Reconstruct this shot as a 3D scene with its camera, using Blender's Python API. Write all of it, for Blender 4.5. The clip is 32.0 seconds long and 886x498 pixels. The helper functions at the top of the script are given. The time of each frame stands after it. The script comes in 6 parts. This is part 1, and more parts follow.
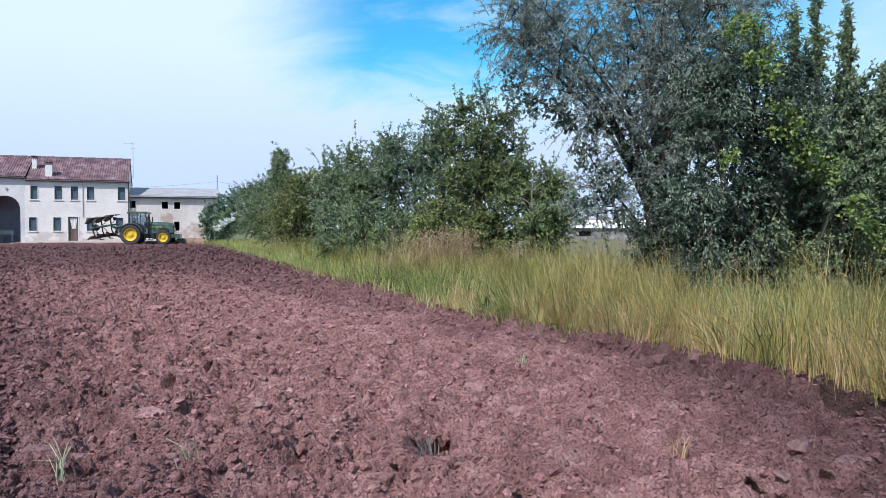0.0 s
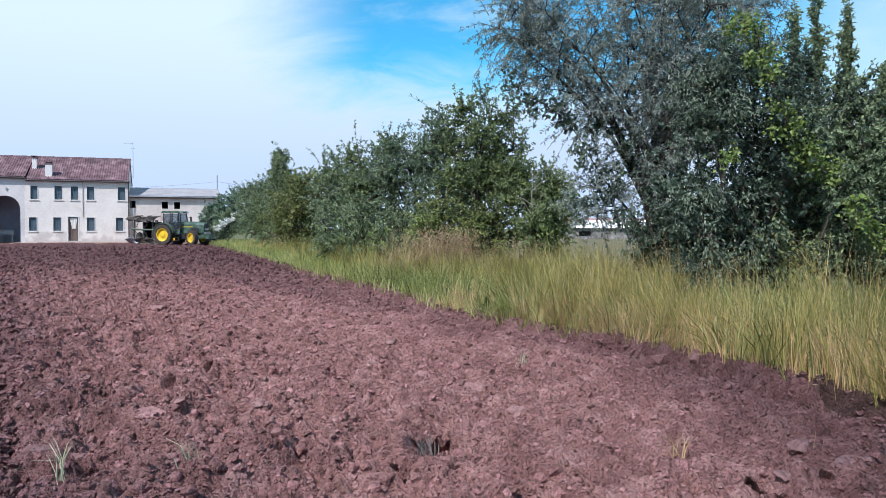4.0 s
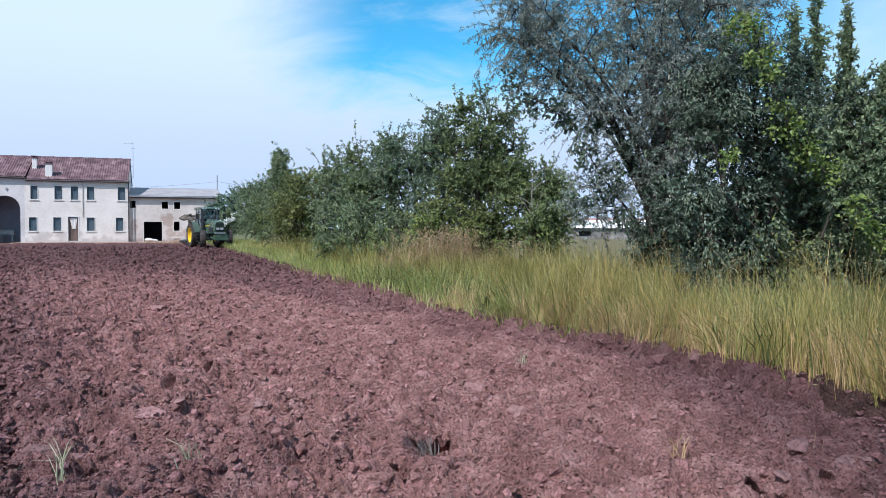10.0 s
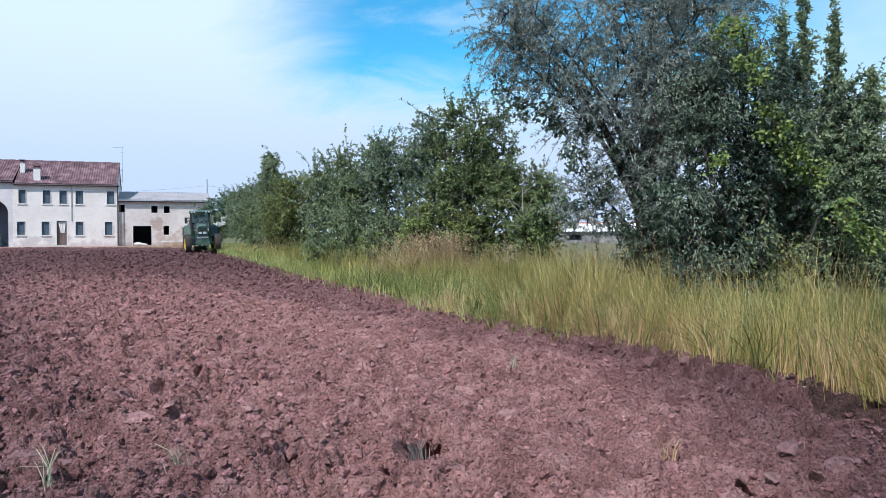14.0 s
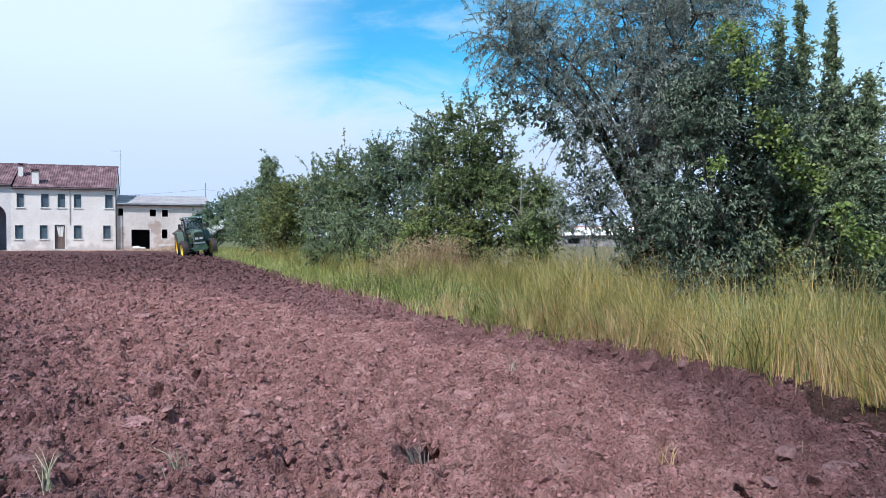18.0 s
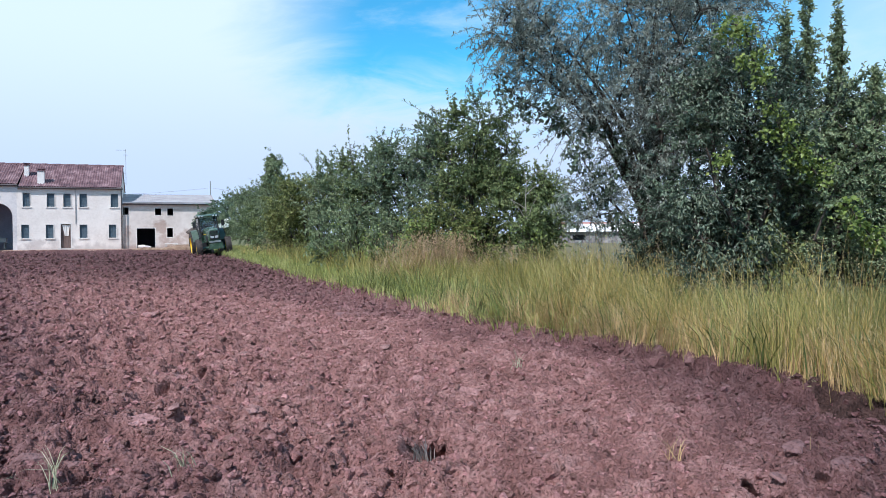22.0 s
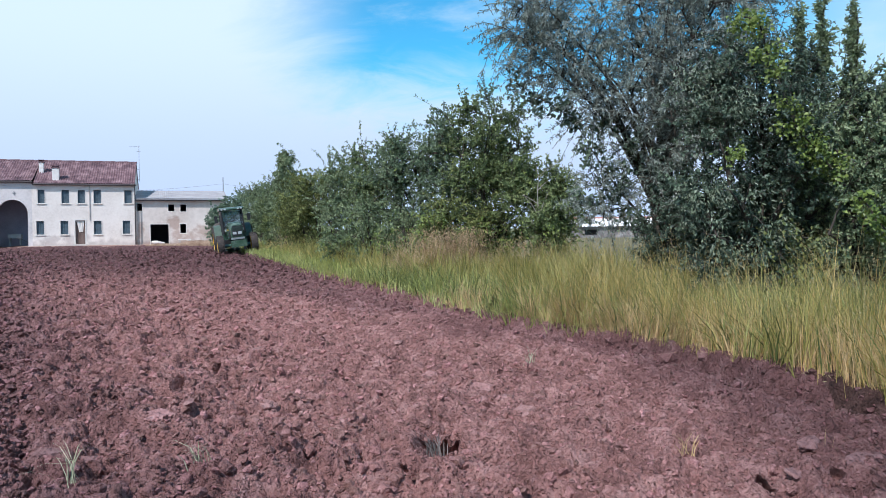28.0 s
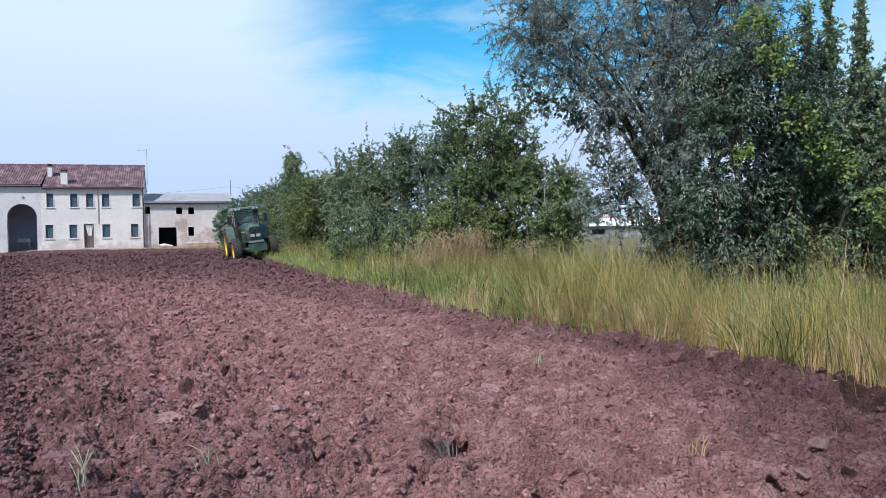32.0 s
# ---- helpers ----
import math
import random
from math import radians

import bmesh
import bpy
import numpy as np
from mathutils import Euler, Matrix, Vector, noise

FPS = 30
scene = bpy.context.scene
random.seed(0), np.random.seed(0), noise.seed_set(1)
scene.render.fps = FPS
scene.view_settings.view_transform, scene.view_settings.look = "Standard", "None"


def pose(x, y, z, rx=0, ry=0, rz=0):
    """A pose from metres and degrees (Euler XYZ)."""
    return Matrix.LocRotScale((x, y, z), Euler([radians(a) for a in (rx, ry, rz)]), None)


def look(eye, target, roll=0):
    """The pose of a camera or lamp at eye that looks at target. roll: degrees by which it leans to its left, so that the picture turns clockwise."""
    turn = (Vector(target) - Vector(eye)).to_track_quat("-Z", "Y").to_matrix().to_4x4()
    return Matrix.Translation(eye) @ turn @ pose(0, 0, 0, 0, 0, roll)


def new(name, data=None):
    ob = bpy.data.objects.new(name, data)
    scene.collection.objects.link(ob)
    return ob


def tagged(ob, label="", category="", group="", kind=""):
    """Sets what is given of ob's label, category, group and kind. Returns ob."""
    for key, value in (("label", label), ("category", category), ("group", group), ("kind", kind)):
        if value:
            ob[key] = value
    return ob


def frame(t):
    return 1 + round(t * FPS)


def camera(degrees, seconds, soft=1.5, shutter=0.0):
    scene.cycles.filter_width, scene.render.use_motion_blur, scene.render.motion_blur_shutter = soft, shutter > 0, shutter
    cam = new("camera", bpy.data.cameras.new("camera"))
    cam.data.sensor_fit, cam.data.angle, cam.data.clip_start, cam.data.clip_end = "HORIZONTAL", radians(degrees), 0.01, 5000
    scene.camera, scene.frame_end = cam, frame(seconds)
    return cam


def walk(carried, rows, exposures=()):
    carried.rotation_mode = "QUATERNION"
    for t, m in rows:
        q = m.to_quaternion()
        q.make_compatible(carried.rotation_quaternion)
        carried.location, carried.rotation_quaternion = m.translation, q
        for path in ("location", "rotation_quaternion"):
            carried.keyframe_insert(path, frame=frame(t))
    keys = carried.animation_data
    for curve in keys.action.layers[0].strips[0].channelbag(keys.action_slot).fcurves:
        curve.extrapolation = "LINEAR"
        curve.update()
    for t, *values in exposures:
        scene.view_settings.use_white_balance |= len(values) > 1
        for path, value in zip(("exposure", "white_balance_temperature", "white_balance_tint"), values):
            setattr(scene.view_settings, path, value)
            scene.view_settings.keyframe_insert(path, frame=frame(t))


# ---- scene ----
cam = camera(60.00, 32.0, soft=0.7)
PATH = [
    (0.0, pose(0.000, 0.000, 1.300, 88.481, -0.000, 0.000)),
    (11.5, pose(0.000, 0.000, 1.300, 88.481, -0.000, 0.000)),
    (12.0, pose(0.001, 0.001, 1.300, 88.483, -0.003, -0.056)),
    (12.5, pose(0.004, 0.010, 1.297, 88.493, 0.110, -0.162)),
    (13.0, pose(0.000, 0.012, 1.298, 88.496, 0.272, -0.560)),
    (13.5, pose(0.004, 0.011, 1.298, 88.578, 0.213, -0.500)),
    (14.0, pose(0.002, 0.005, 1.297, 88.762, 0.085, -0.690)),
    (14.5, pose(0.009, -0.007, 1.302, 88.831, 0.103, -0.735)),
    (16.5, pose(0.006, -0.010, 1.300, 88.652, -0.111, -0.679)),
    (17.0, pose(0.007, -0.011, 1.302, 88.656, -0.090, -0.676)),
    (17.5, pose(0.003, -0.016, 1.307, 88.884, 0.009, -0.866)),
    (18.0, pose(0.000, -0.006, 1.301, 89.040, 0.063, -0.807)),
    (18.5, pose(0.007, -0.014, 1.302, 89.025, 0.100, -0.783)),
    (19.0, pose(0.007, -0.014, 1.305, 88.985, 0.188, -0.735)),
    (19.5, pose(-0.000, -0.013, 1.301, 88.932, 0.161, -0.738)),
    (20.0, pose(0.001, 0.011, 1.299, 88.865, 0.210, -0.621)),
    (20.5, pose(0.002, -0.014, 1.303, 88.826, 0.292, -0.562)),
    (21.0, pose(0.003, 0.017, 1.298, 88.815, 0.374, -0.507)),
    (21.5, pose(0.000, 0.008, 1.299, 88.823, 0.410, -0.444)),
    (22.0, pose(-0.001, 0.008, 1.297, 88.831, 0.388, -0.447)),
    (22.5, pose(-0.004, 0.008, 1.298, 88.713, 0.421, -0.420)),
    (23.0, pose(-0.003, 0.017, 1.295, 88.576, 0.425, -0.329)),
    (23.5, pose(-0.004, 0.012, 1.296, 88.582, 0.436, -0.325)),
    (24.0, pose(-0.004, 0.013, 1.298, 88.564, 0.365, -0.306)),
    (24.5, pose(-0.001, 0.009, 1.300, 88.578, 0.424, -0.247)),
    (25.0, pose(-0.004, 0.009, 1.301, 88.535, 0.470, -0.133)),
    (25.5, pose(-0.004, 0.007, 1.301, 88.525, 0.379, -0.023)),
    (27.5, pose(-0.008, 0.001, 1.302, 88.486, 0.513, 0.293)),
    (28.0, pose(-0.007, 0.000, 1.302, 88.474, 0.545, 0.426)),
    (28.5, pose(-0.010, -0.012, 1.306, 88.467, 0.551, 0.622)),
    (29.0, pose(-0.013, 0.012, 1.297, 88.493, 0.523, 0.810)),
    (29.5, pose(-0.011, -0.015, 1.304, 88.499, 0.513, 0.904)),
    (30.0, pose(-0.013, 0.015, 1.297, 88.491, 0.535, 1.005)),
    (30.5, pose(-0.011, 0.013, 1.297, 88.481, 0.534, 1.190)),
    (31.0, pose(-0.011, 0.018, 1.297, 88.443, 0.559, 1.314)),
    (31.5, pose(-0.009, 0.011, 1.299, 88.490, 0.715, 1.138)),
    (32.0, pose(-0.009, -0.001, 1.305, 88.537, 0.988, 0.955)),
]
walk(cam, PATH, exposures=[(0.0, 0.0, 5950, 15), (3.0, -0.02, 5950, 15), (6.0, -0.05, 5950, 15), (11.0, -0.08, 5950, 15), (14.5, -0.03, 5950, 15), (20.0, 0.0, 5950, 15), (25.0, 0.0, 5950, 15), (28.0, -0.05, 5950, 15), (32.0, -0.12, 5950, 15)])

# ---- sky, sun, exposure ----
SUN_ELEV, SUN_AZ = 49.0, -149.0      # degrees; azimuth from +Y, clockwise


def make_world():
    w = bpy.data.worlds.new("sky")
    scene.world = w
    w.use_nodes = True
    nt = w.node_tree
    nt.nodes.clear()
    N, L = nt.nodes.new, nt.links.new

    def val(op, a, b=None, c=None):
        n = N("ShaderNodeMath")
        n.operation = op
        for i, v in enumerate((a, b, c)):
            if v is None:
                continue
            if isinstance(v, (int, float)):
                n.inputs[i].default_value = v
            else:
                L(v, n.inputs[i])
        return n.outputs[0]

    def smooth(v, lo, hi):
        n = N("ShaderNodeMapRange")
        n.interpolation_type = "SMOOTHSTEP"
        L(v, n.inputs[0])
        n.inputs[1].default_value, n.inputs[2].default_value = lo, hi
        return n.outputs[0]

    def noise_tex(vec, sc, detail, rough, dist):
        n = N("ShaderNodeTexNoise")
        L(vec, n.inputs["Vector"])
        n.inputs["Scale"].default_value = sc
        n.inputs["Detail"].default_value = detail
        n.inputs["Roughness"].default_value = rough
        n.inputs["Distortion"].default_value = dist
        return n.outputs["Fac"]

    tc = N("ShaderNodeTexCoord")
    mp = N("ShaderNodeMapping")
    mp.inputs["Scale"].default_value = (1.0, 1.0, 3.2)
    mp.inputs["Rotation"].default_value = (0.0, radians(-14), 0.0)
    L(tc.outputs["Generated"], mp.inputs["Vector"])
    sep = N("ShaderNodeSeparateXYZ")
    L(tc.outputs["Generated"], sep.inputs[0])
    dx, dz = sep.outputs[0], sep.outputs[2]
    n1 = noise_tex(mp.outputs[0], 3.2, 9, 0.62, 0.5)
    n2 = noise_tex(mp.outputs[0], 7.0, 8, 0.6, 0.8)
    # thick cloud to the left, thin streaks further right, haze low down
    a = val("ADD", dx, val("MULTIPLY", val("SUBTRACT", n1, 0.5), 0.26))
    # the cloud bank thins out higher up
    a = val("ADD", a, val("MULTIPLY", smooth(dz, 0.38, 0.72), 0.75))
    bx = smooth(a, -0.26, -0.08)
    z1 = val("ADD", dz, val("MULTIPLY", val("SUBTRACT", n2, 0.5), 0.16))
    bz = smooth(z1, 0.11, 0.23)
    blue = val("MULTIPLY", bx, bz)
    streak = smooth(n1, 0.50, 0.75)
    blue = val("MULTIPLY", blue, val("SUBTRACT", 1.0, val("MULTIPLY", streak, 0.45)))
    right = smooth(dx, 0.33, 0.5)
    blue = val("MULTIPLY", blue, val("SUBTRACT", 1.0, val("MULTIPLY", right, 0.55)))
    cloud = val("SUBTRACT", 1.0, blue)
    sky = N("ShaderNodeTexSky")
    sky.sky_type = "NISHITA"
    sky.sun_disc = False
    sky.sun_elevation = radians(SUN_ELEV)
    sky.sun_rotation = radians(SUN_AZ)
    sky.air_density, sky.dust_density, sky.ozone_density = 1.0, 0.4, 2.5
    tint = N("ShaderNodeMix")
    tint.data_type, tint.blend_type = "RGBA", "MULTIPLY"
    tint.inputs[0].default_value = 1.0
    L(sky.outputs[0], tint.inputs[6])
    tint.inputs[7].default_value = SKY_TINT
    # cloud colour: brighter high up, a lilac blue haze near the horizon
    ccol = N("ShaderNodeMix")
    ccol.data_type = "RGBA"
    L(smooth(dz, 0.04, 0.26), ccol.inputs[0])
    ccol.inputs[6].default_value = HAZE
    ccol.inputs[7].default_value = CLOUD
    mixc = N("ShaderNodeMix")
    mixc.data_type = "RGBA"
    L(cloud, mixc.inputs[0])
    L(tint.outputs[2], mixc.inputs[6])
    L(ccol.outputs[2], mixc.inputs[7])
    bg = N("ShaderNodeBackground")
    bg.inputs[1].default_value = SKY_STRENGTH
    L(mixc.outputs[2], bg.inputs[0])
    out = N("ShaderNodeOutputWorld")
    L(bg.outputs[0], out.inputs[0])


SKY_STRENGTH = 0.12
SKY_TINT = (0.42, 1.35, 1.45, 1)
HAZE = (5.3, 6.5, 8.3, 1)
CLOUD = (6.6, 8.0, 8.6, 1)
make_world()

sun_data = bpy.data.lights.new("sun", "SUN")
sun_data.energy, sun_data.angle, sun_data.color = 4.8, radians(0.6), (1.0, 0.95, 0.88)
sun = new("sun", sun_data)
_e, _a = radians(SUN_ELEV), radians(SUN_AZ)
SUN_DIR = Vector((math.sin(_a) * math.cos(_e), math.cos(_a) * math.cos(_e), math.sin(_e)))
sun.matrix_world = look(SUN_DIR * 100, (0, 0, 0))
scene.view_settings.exposure = 0.0

# ---- materials ----
MATS = {}


def material(name, cols, scale=4.0, rough=0.8, bump=0.3, bscale=None, metal=0.0, island=0.0, obrand=0.0,
             translucent=0.0, spec=0.4, stretch=(1, 1, 1), detail=6.0, dist=0.01, tcol=None):
    """cols: two or three colours mixed by noise at two scales; island/obrand: brightness spread by piece."""
    m = bpy.data.materials.new(name)
    m.use_nodes = True
    nt = m.node_tree
    N, L = nt.nodes.new, nt.links.new
    bs = nt.nodes["Principled BSDF"]
    tc = N("ShaderNodeTexCoord")
    mp = N("ShaderNodeMapping")
    mp.inputs["Scale"].default_value = stretch
    L(tc.outputs["Object"], mp.inputs["Vector"])
    n1 = N("ShaderNodeTexNoise")
    n1.inputs["Scale"].default_value = scale
    n1.inputs["Detail"].default_value = detail
    n1.inputs["Roughness"].default_value = 0.65
    L(mp.outputs[0], n1.inputs["Vector"])
    n2 = N("ShaderNodeTexNoise")
    n2.inputs["Scale"].default_value = scale * 9.3
    n2.inputs["Detail"].default_value = 4.0
    L(mp.outputs[0], n2.inputs["Vector"])
    add = N("ShaderNodeMath")
    add.operation = "MULTIPLY_ADD"
    L(n2.outputs["Fac"], add.inputs[0])
    add.inputs[1].default_value = 0.4
    L(n1.outputs["Fac"], add.inputs[2])
    ramp = N("ShaderNodeValToRGB")
    L(add.outputs[0], ramp.inputs[0])
    el = ramp.color_ramp.elements
    el[0].position, el[1].position = 0.5, 0.9
    el[0].color, el[1].color = (*cols[0], 1), (*cols[-1], 1)
    if len(cols) == 3:
        e = el.new(0.7)
        e.color = (*cols[1], 1)
    col = ramp.outputs[0]
    if island or obrand:
        src = N("ShaderNodeNewGeometry").outputs["Random Per Island"] if island else N("ShaderNodeObjectInfo").outputs["Random"]
        amt = island or obrand
        hsv = N("ShaderNodeHueSaturation")
        mr = N("ShaderNodeMapRange")
        L(src, mr.inputs[0])
        mr.inputs[3].default_value, mr.inputs[4].default_value = 1 - amt, 1 + amt
        L(mr.outputs[0], hsv.inputs["Value"])
        mh = N("ShaderNodeMapRange")
        L(src, mh.inputs[0])
        mh.inputs[3].default_value, mh.inputs[4].default_value = 0.5 + 0.03 * amt, 0.5 - 0.03 * amt
        L(mh.outputs[0], hsv.inputs["Hue"])
        L(col, hsv.inputs["Color"])
        col = hsv.outputs[0]
    L(col, bs.inputs["Base Color"])
    bs.inputs["Roughness"].default_value = rough
    bs.inputs["Metallic"].default_value = metal
    bs.inputs["Specular IOR Level"].default_value = spec
    if bump:
        bt = N("ShaderNodeTexNoise")
        bt.inputs["Scale"].default_value = bscale or scale * 12
        bt.inputs["Detail"].default_value = 8.0
        bt.inputs["Roughness"].default_value = 0.7
        L(mp.outputs[0], bt.inputs["Vector"])
        b = N("ShaderNodeBump")
        b.inputs["Strength"].default_value = bump
        b.inputs["Distance"].default_value = dist
        L(bt.outputs["Fac"], b.inputs["Height"])
        L(b.outputs[0], bs.inputs["Normal"])
    if translucent:
        tr = N("ShaderNodeBsdfTranslucent")
        if tcol:
            tr.inputs[0].default_value = (*tcol, 1)
        else:
            L(col, tr.inputs[0])
        mx = N("ShaderNodeMixShader")
        mx.inputs[0].default_value = translucent
        L(bs.outputs[0], mx.inputs[1])
        L(tr.outputs[0], mx.inputs[2])
        L(mx.outputs[0], nt.nodes["Material Output"].inputs[0])
    MATS[name] = m
    return m


def glass_material(name, tint):
    m = bpy.data.materials.new(name)
    m.use_nodes = True
    bs = m.node_tree.nodes["Principled BSDF"]
    bs.inputs["Base Color"].default_value = (*tint, 1)
    bs.inputs["Roughness"].default_value = 0.04
    bs.inputs["Transmission Weight"].default_value = 0.95
    bs.inputs["IOR"].default_value = 1.12
    return m


def stained(m, foot, spots, tint):
    """Damp at the foot of a wall up to about foot metres, and blotches (x, z, half width, half height), in the wall's own space."""
    nt = m.node_tree
    N, L = nt.nodes.new, nt.links.new
    bs = nt.nodes["Principled BSDF"]
    src = bs.inputs["Base Color"].links[0].from_socket
    tc = [n for n in nt.nodes if n.type == "TEX_COORD"][0]
    sep = N("ShaderNodeSeparateXYZ")
    L(tc.outputs["Object"], sep.inputs[0])
    nz = N("ShaderNodeTexNoise")
    nz.inputs["Scale"].default_value, nz.inputs["Detail"].default_value, nz.inputs["Roughness"].default_value = 1.3, 6.0, 0.6
    L(tc.outputs["Object"], nz.inputs["Vector"])

    def op(kind, a, b):
        n = N("ShaderNodeMath")
        n.operation = kind
        for i, v in enumerate((a, b)):
            if isinstance(v, (int, float)):
                n.inputs[i].default_value = v
            else:
                L(v, n.inputs[i])
        return n.outputs[0]
    wob = op("MULTIPLY", op("SUBTRACT", nz.outputs["Fac"], 0.5), 3.2)
    field = op("SUBTRACT", op("ADD", op("DIVIDE", op("SUBTRACT", foot, sep.outputs[2]), 0.6), wob), 0.0)
    for cx, cz, rx, rz in spots:
        e = op("ADD", op("POWER", op("ABSOLUTE", op("DIVIDE", op("SUBTRACT", sep.outputs[0], cx), rx), 0.0), 2.0),
               op("POWER", op("ABSOLUTE", op("DIVIDE", op("SUBTRACT", sep.outputs[2], cz), rz), 0.0), 2.0))
        field = op("MAXIMUM", field, op("ADD", op("SUBTRACT", 0.9, e), wob))
    mr = N("ShaderNodeMapRange")
    mr.interpolation_type = "SMOOTHSTEP"
    L(field, mr.inputs[0])
    mr.inputs[1].default_value, mr.inputs[2].default_value = -0.1, 0.9
    mx = N("ShaderNodeMix")
    mx.data_type, mx.blend_type = "RGBA", "MULTIPLY"
    L(mr.outputs[0], mx.inputs[0])
    L(src, mx.inputs[6])
    mx.inputs[7].default_value = (*tint, 1)
    L(mx.outputs[2], bs.inputs["Base Color"])


soil = material("soil", [(0.24, 0.116, 0.104), (0.425, 0.212, 0.19), (0.655, 0.37, 0.335)], 3.4, 0.95, 1.0, 38, spec=0.15, dist=0.03)


def crumbly(m, sizes, depth):
    """Rounded crumbs of several sizes as relief under the fine grain."""
    nt = m.node_tree
    N, L = nt.nodes.new, nt.links.new
    bs = nt.nodes["Principled BSDF"]
    grain = bs.inputs["Normal"].links[0].from_node
    tc = [n for n in nt.nodes if n.type == "TEX_COORD"][0]
    wob = N("ShaderNodeTexNoise")
    wob.inputs["Scale"].default_value = 25.0
    wob.inputs["Detail"].default_value = 3.0
    L(tc.outputs["Object"], wob.inputs["Vector"])
    add = N("ShaderNodeVectorMath")
    add.operation = "MULTIPLY_ADD"
    L(wob.outputs["Color"], add.inputs[0])
    add.inputs[1].default_value = (0.03, 0.03, 0.03)
    L(tc.outputs["Object"], add.inputs[2])
    prev = None
    for sz in sizes:
        v = N("ShaderNodeTexVoronoi")
        v.inputs["Scale"].default_value = 1.0 / sz
        L(add.outputs[0], v.inputs["Vector"])
        b = N("ShaderNodeBump")
        b.invert = True
        b.inputs["Strength"].default_value = 1.0
        b.inputs["Distance"].default_value = depth * sz
        L(v.outputs["Distance"], b.inputs["Height"])
        if prev is not None:
            L(prev.outputs[0], b.inputs["Normal"])
        prev = b
    L(prev.outputs[0], grain.inputs["Normal"])


def moist_side(m):
    """Freshly turned soil, further from the verge, is moister and darker."""
    nt = m.node_tree
    N, L = nt.nodes.new, nt.links.new
    bs = nt.nodes["Principled BSDF"]
    src = bs.inputs["Base Color"].links[0].from_socket
    geo = N("ShaderNodeNewGeometry")
    dot = N("ShaderNodeVectorMath")
    dot.operation = "DOT_PRODUCT"
    L(geo.outputs["Position"], dot.inputs[0])
    dot.inputs[1].default_value = (0.85, 0.52, 0.0)
    nz = N("ShaderNodeTexNoise")
    nz.inputs["Scale"].default_value = 0.5
    nz.inputs["Detail"].default_value = 5.0
    L(geo.outputs["Position"], nz.inputs["Vector"])
    add = N("ShaderNodeMath")
    add.operation = "MULTIPLY_ADD"
    L(nz.outputs["Fac"], add.inputs[0])
    add.inputs[1].default_value = 3.0
    L(dot.outputs["Value"], add.inputs[2])
    mr = N("ShaderNodeMapRange")
    mr.interpolation_type = "SMOOTHSTEP"
    L(add.outputs[0], mr.inputs[0])
    mr.inputs[1].default_value, mr.inputs[2].default_value = 1.4, 3.5
    # dried crust only in a band on the near headland; the last furrow by the verge is fresh again
    sep = N("ShaderNodeSeparateXYZ")
    L(geo.outputs["Position"], sep.inputs[0])

    def fall(v, lo, hi, to_hi):
        f = N("ShaderNodeMapRange")
        f.interpolation_type = "SMOOTHSTEP"
        L(v, f.inputs[0])
        f.inputs[1].default_value, f.inputs[2].default_value = lo, hi
        f.inputs[3].default_value, f.inputs[4].default_value = 1.0, to_hi
        return f.outputs[0]

    def times(a, b):
        f = N("ShaderNodeMath")
        f.operation = "MULTIPLY"
        L(a, f.inputs[0])
        L(b, f.inputs[1])
        return f.outputs[0]
    dry = times(times(mr.outputs[0], fall(sep.outputs[1], 13.0, 30.0, 0.1)), fall(add.outputs[0], 5.8, 7.3, 0.25))
    dry = times(dry, fall(sep.outputs[0], 1.2, 2.3, 0.2))
    fresh = times(fall(sep.outputs[1], 13.0, 38.0, 0.70), fall(sep.outputs[0], 1.3, 2.7, 0.76))
    mx = N("ShaderNodeMix")
    mx.data_type, mx.blend_type = "RGBA", "MULTIPLY"
    mx.inputs[0].default_value = 1.0
    ramp = N("ShaderNodeMix")
    ramp.data_type = "RGBA"
    L(dry, ramp.inputs[0])
    ramp.inputs[6].default_value = (0.53, 0.535, 0.575, 1)
    ramp.inputs[7].default_value = (0.89, 0.89, 0.88, 1)
    L(src, mx.inputs[6])
    L(ramp.outputs[2], mx.inputs[7])
    wet = N("ShaderNodeVectorMath")
    wet.operation = "SCALE"
    L(mx.outputs[2], wet.inputs[0])
    L(fresh, wet.inputs["Scale"])
    L(wet.outputs[0], bs.inputs["Base Color"])


moist_side(soil)
crumbly(soil, (0.06, 0.028, 0.014), 0.85)
soil_clod = material("soil_clod", [(0.24, 0.116, 0.104), (0.395, 0.20, 0.18), (0.59, 0.33, 0.302)], 7, 0.95, 0.8, 60, island=0.34, spec=0.15)
soil_slab = material("soil_slab", [(0.27, 0.145, 0.133), (0.375, 0.205, 0.19), (0.48, 0.285, 0.265)], 9, 0.95, 0.5, 45, obrand=0.12, spec=0.15)
soil_piece = material("soil_piece", [(0.25, 0.124, 0.111), (0.395, 0.20, 0.18), (0.59, 0.33, 0.302)], 0.5, 0.95, 0.8, 5, obrand=0.22, spec=0.15, dist=0.008)
moist_side(soil_clod)
moist_side(soil_piece)
moist_side(soil_slab)
crumbly(soil_slab, (0.05, 0.02), 0.5)
crumbly(soil_piece, (0.5, 0.22), 0.03)
turf_earth = material("turf_earth", [(0.04, 0.022, 0.019), (0.085, 0.047, 0.041), (0.15, 0.085, 0.075)], 9, 0.95, 0.9, 45, spec=0.15, dist=0.03)
crumbly(soil_clod, (0.03, 0.014), 0.8)
crumbly(turf_earth, (0.06, 0.025), 0.8)
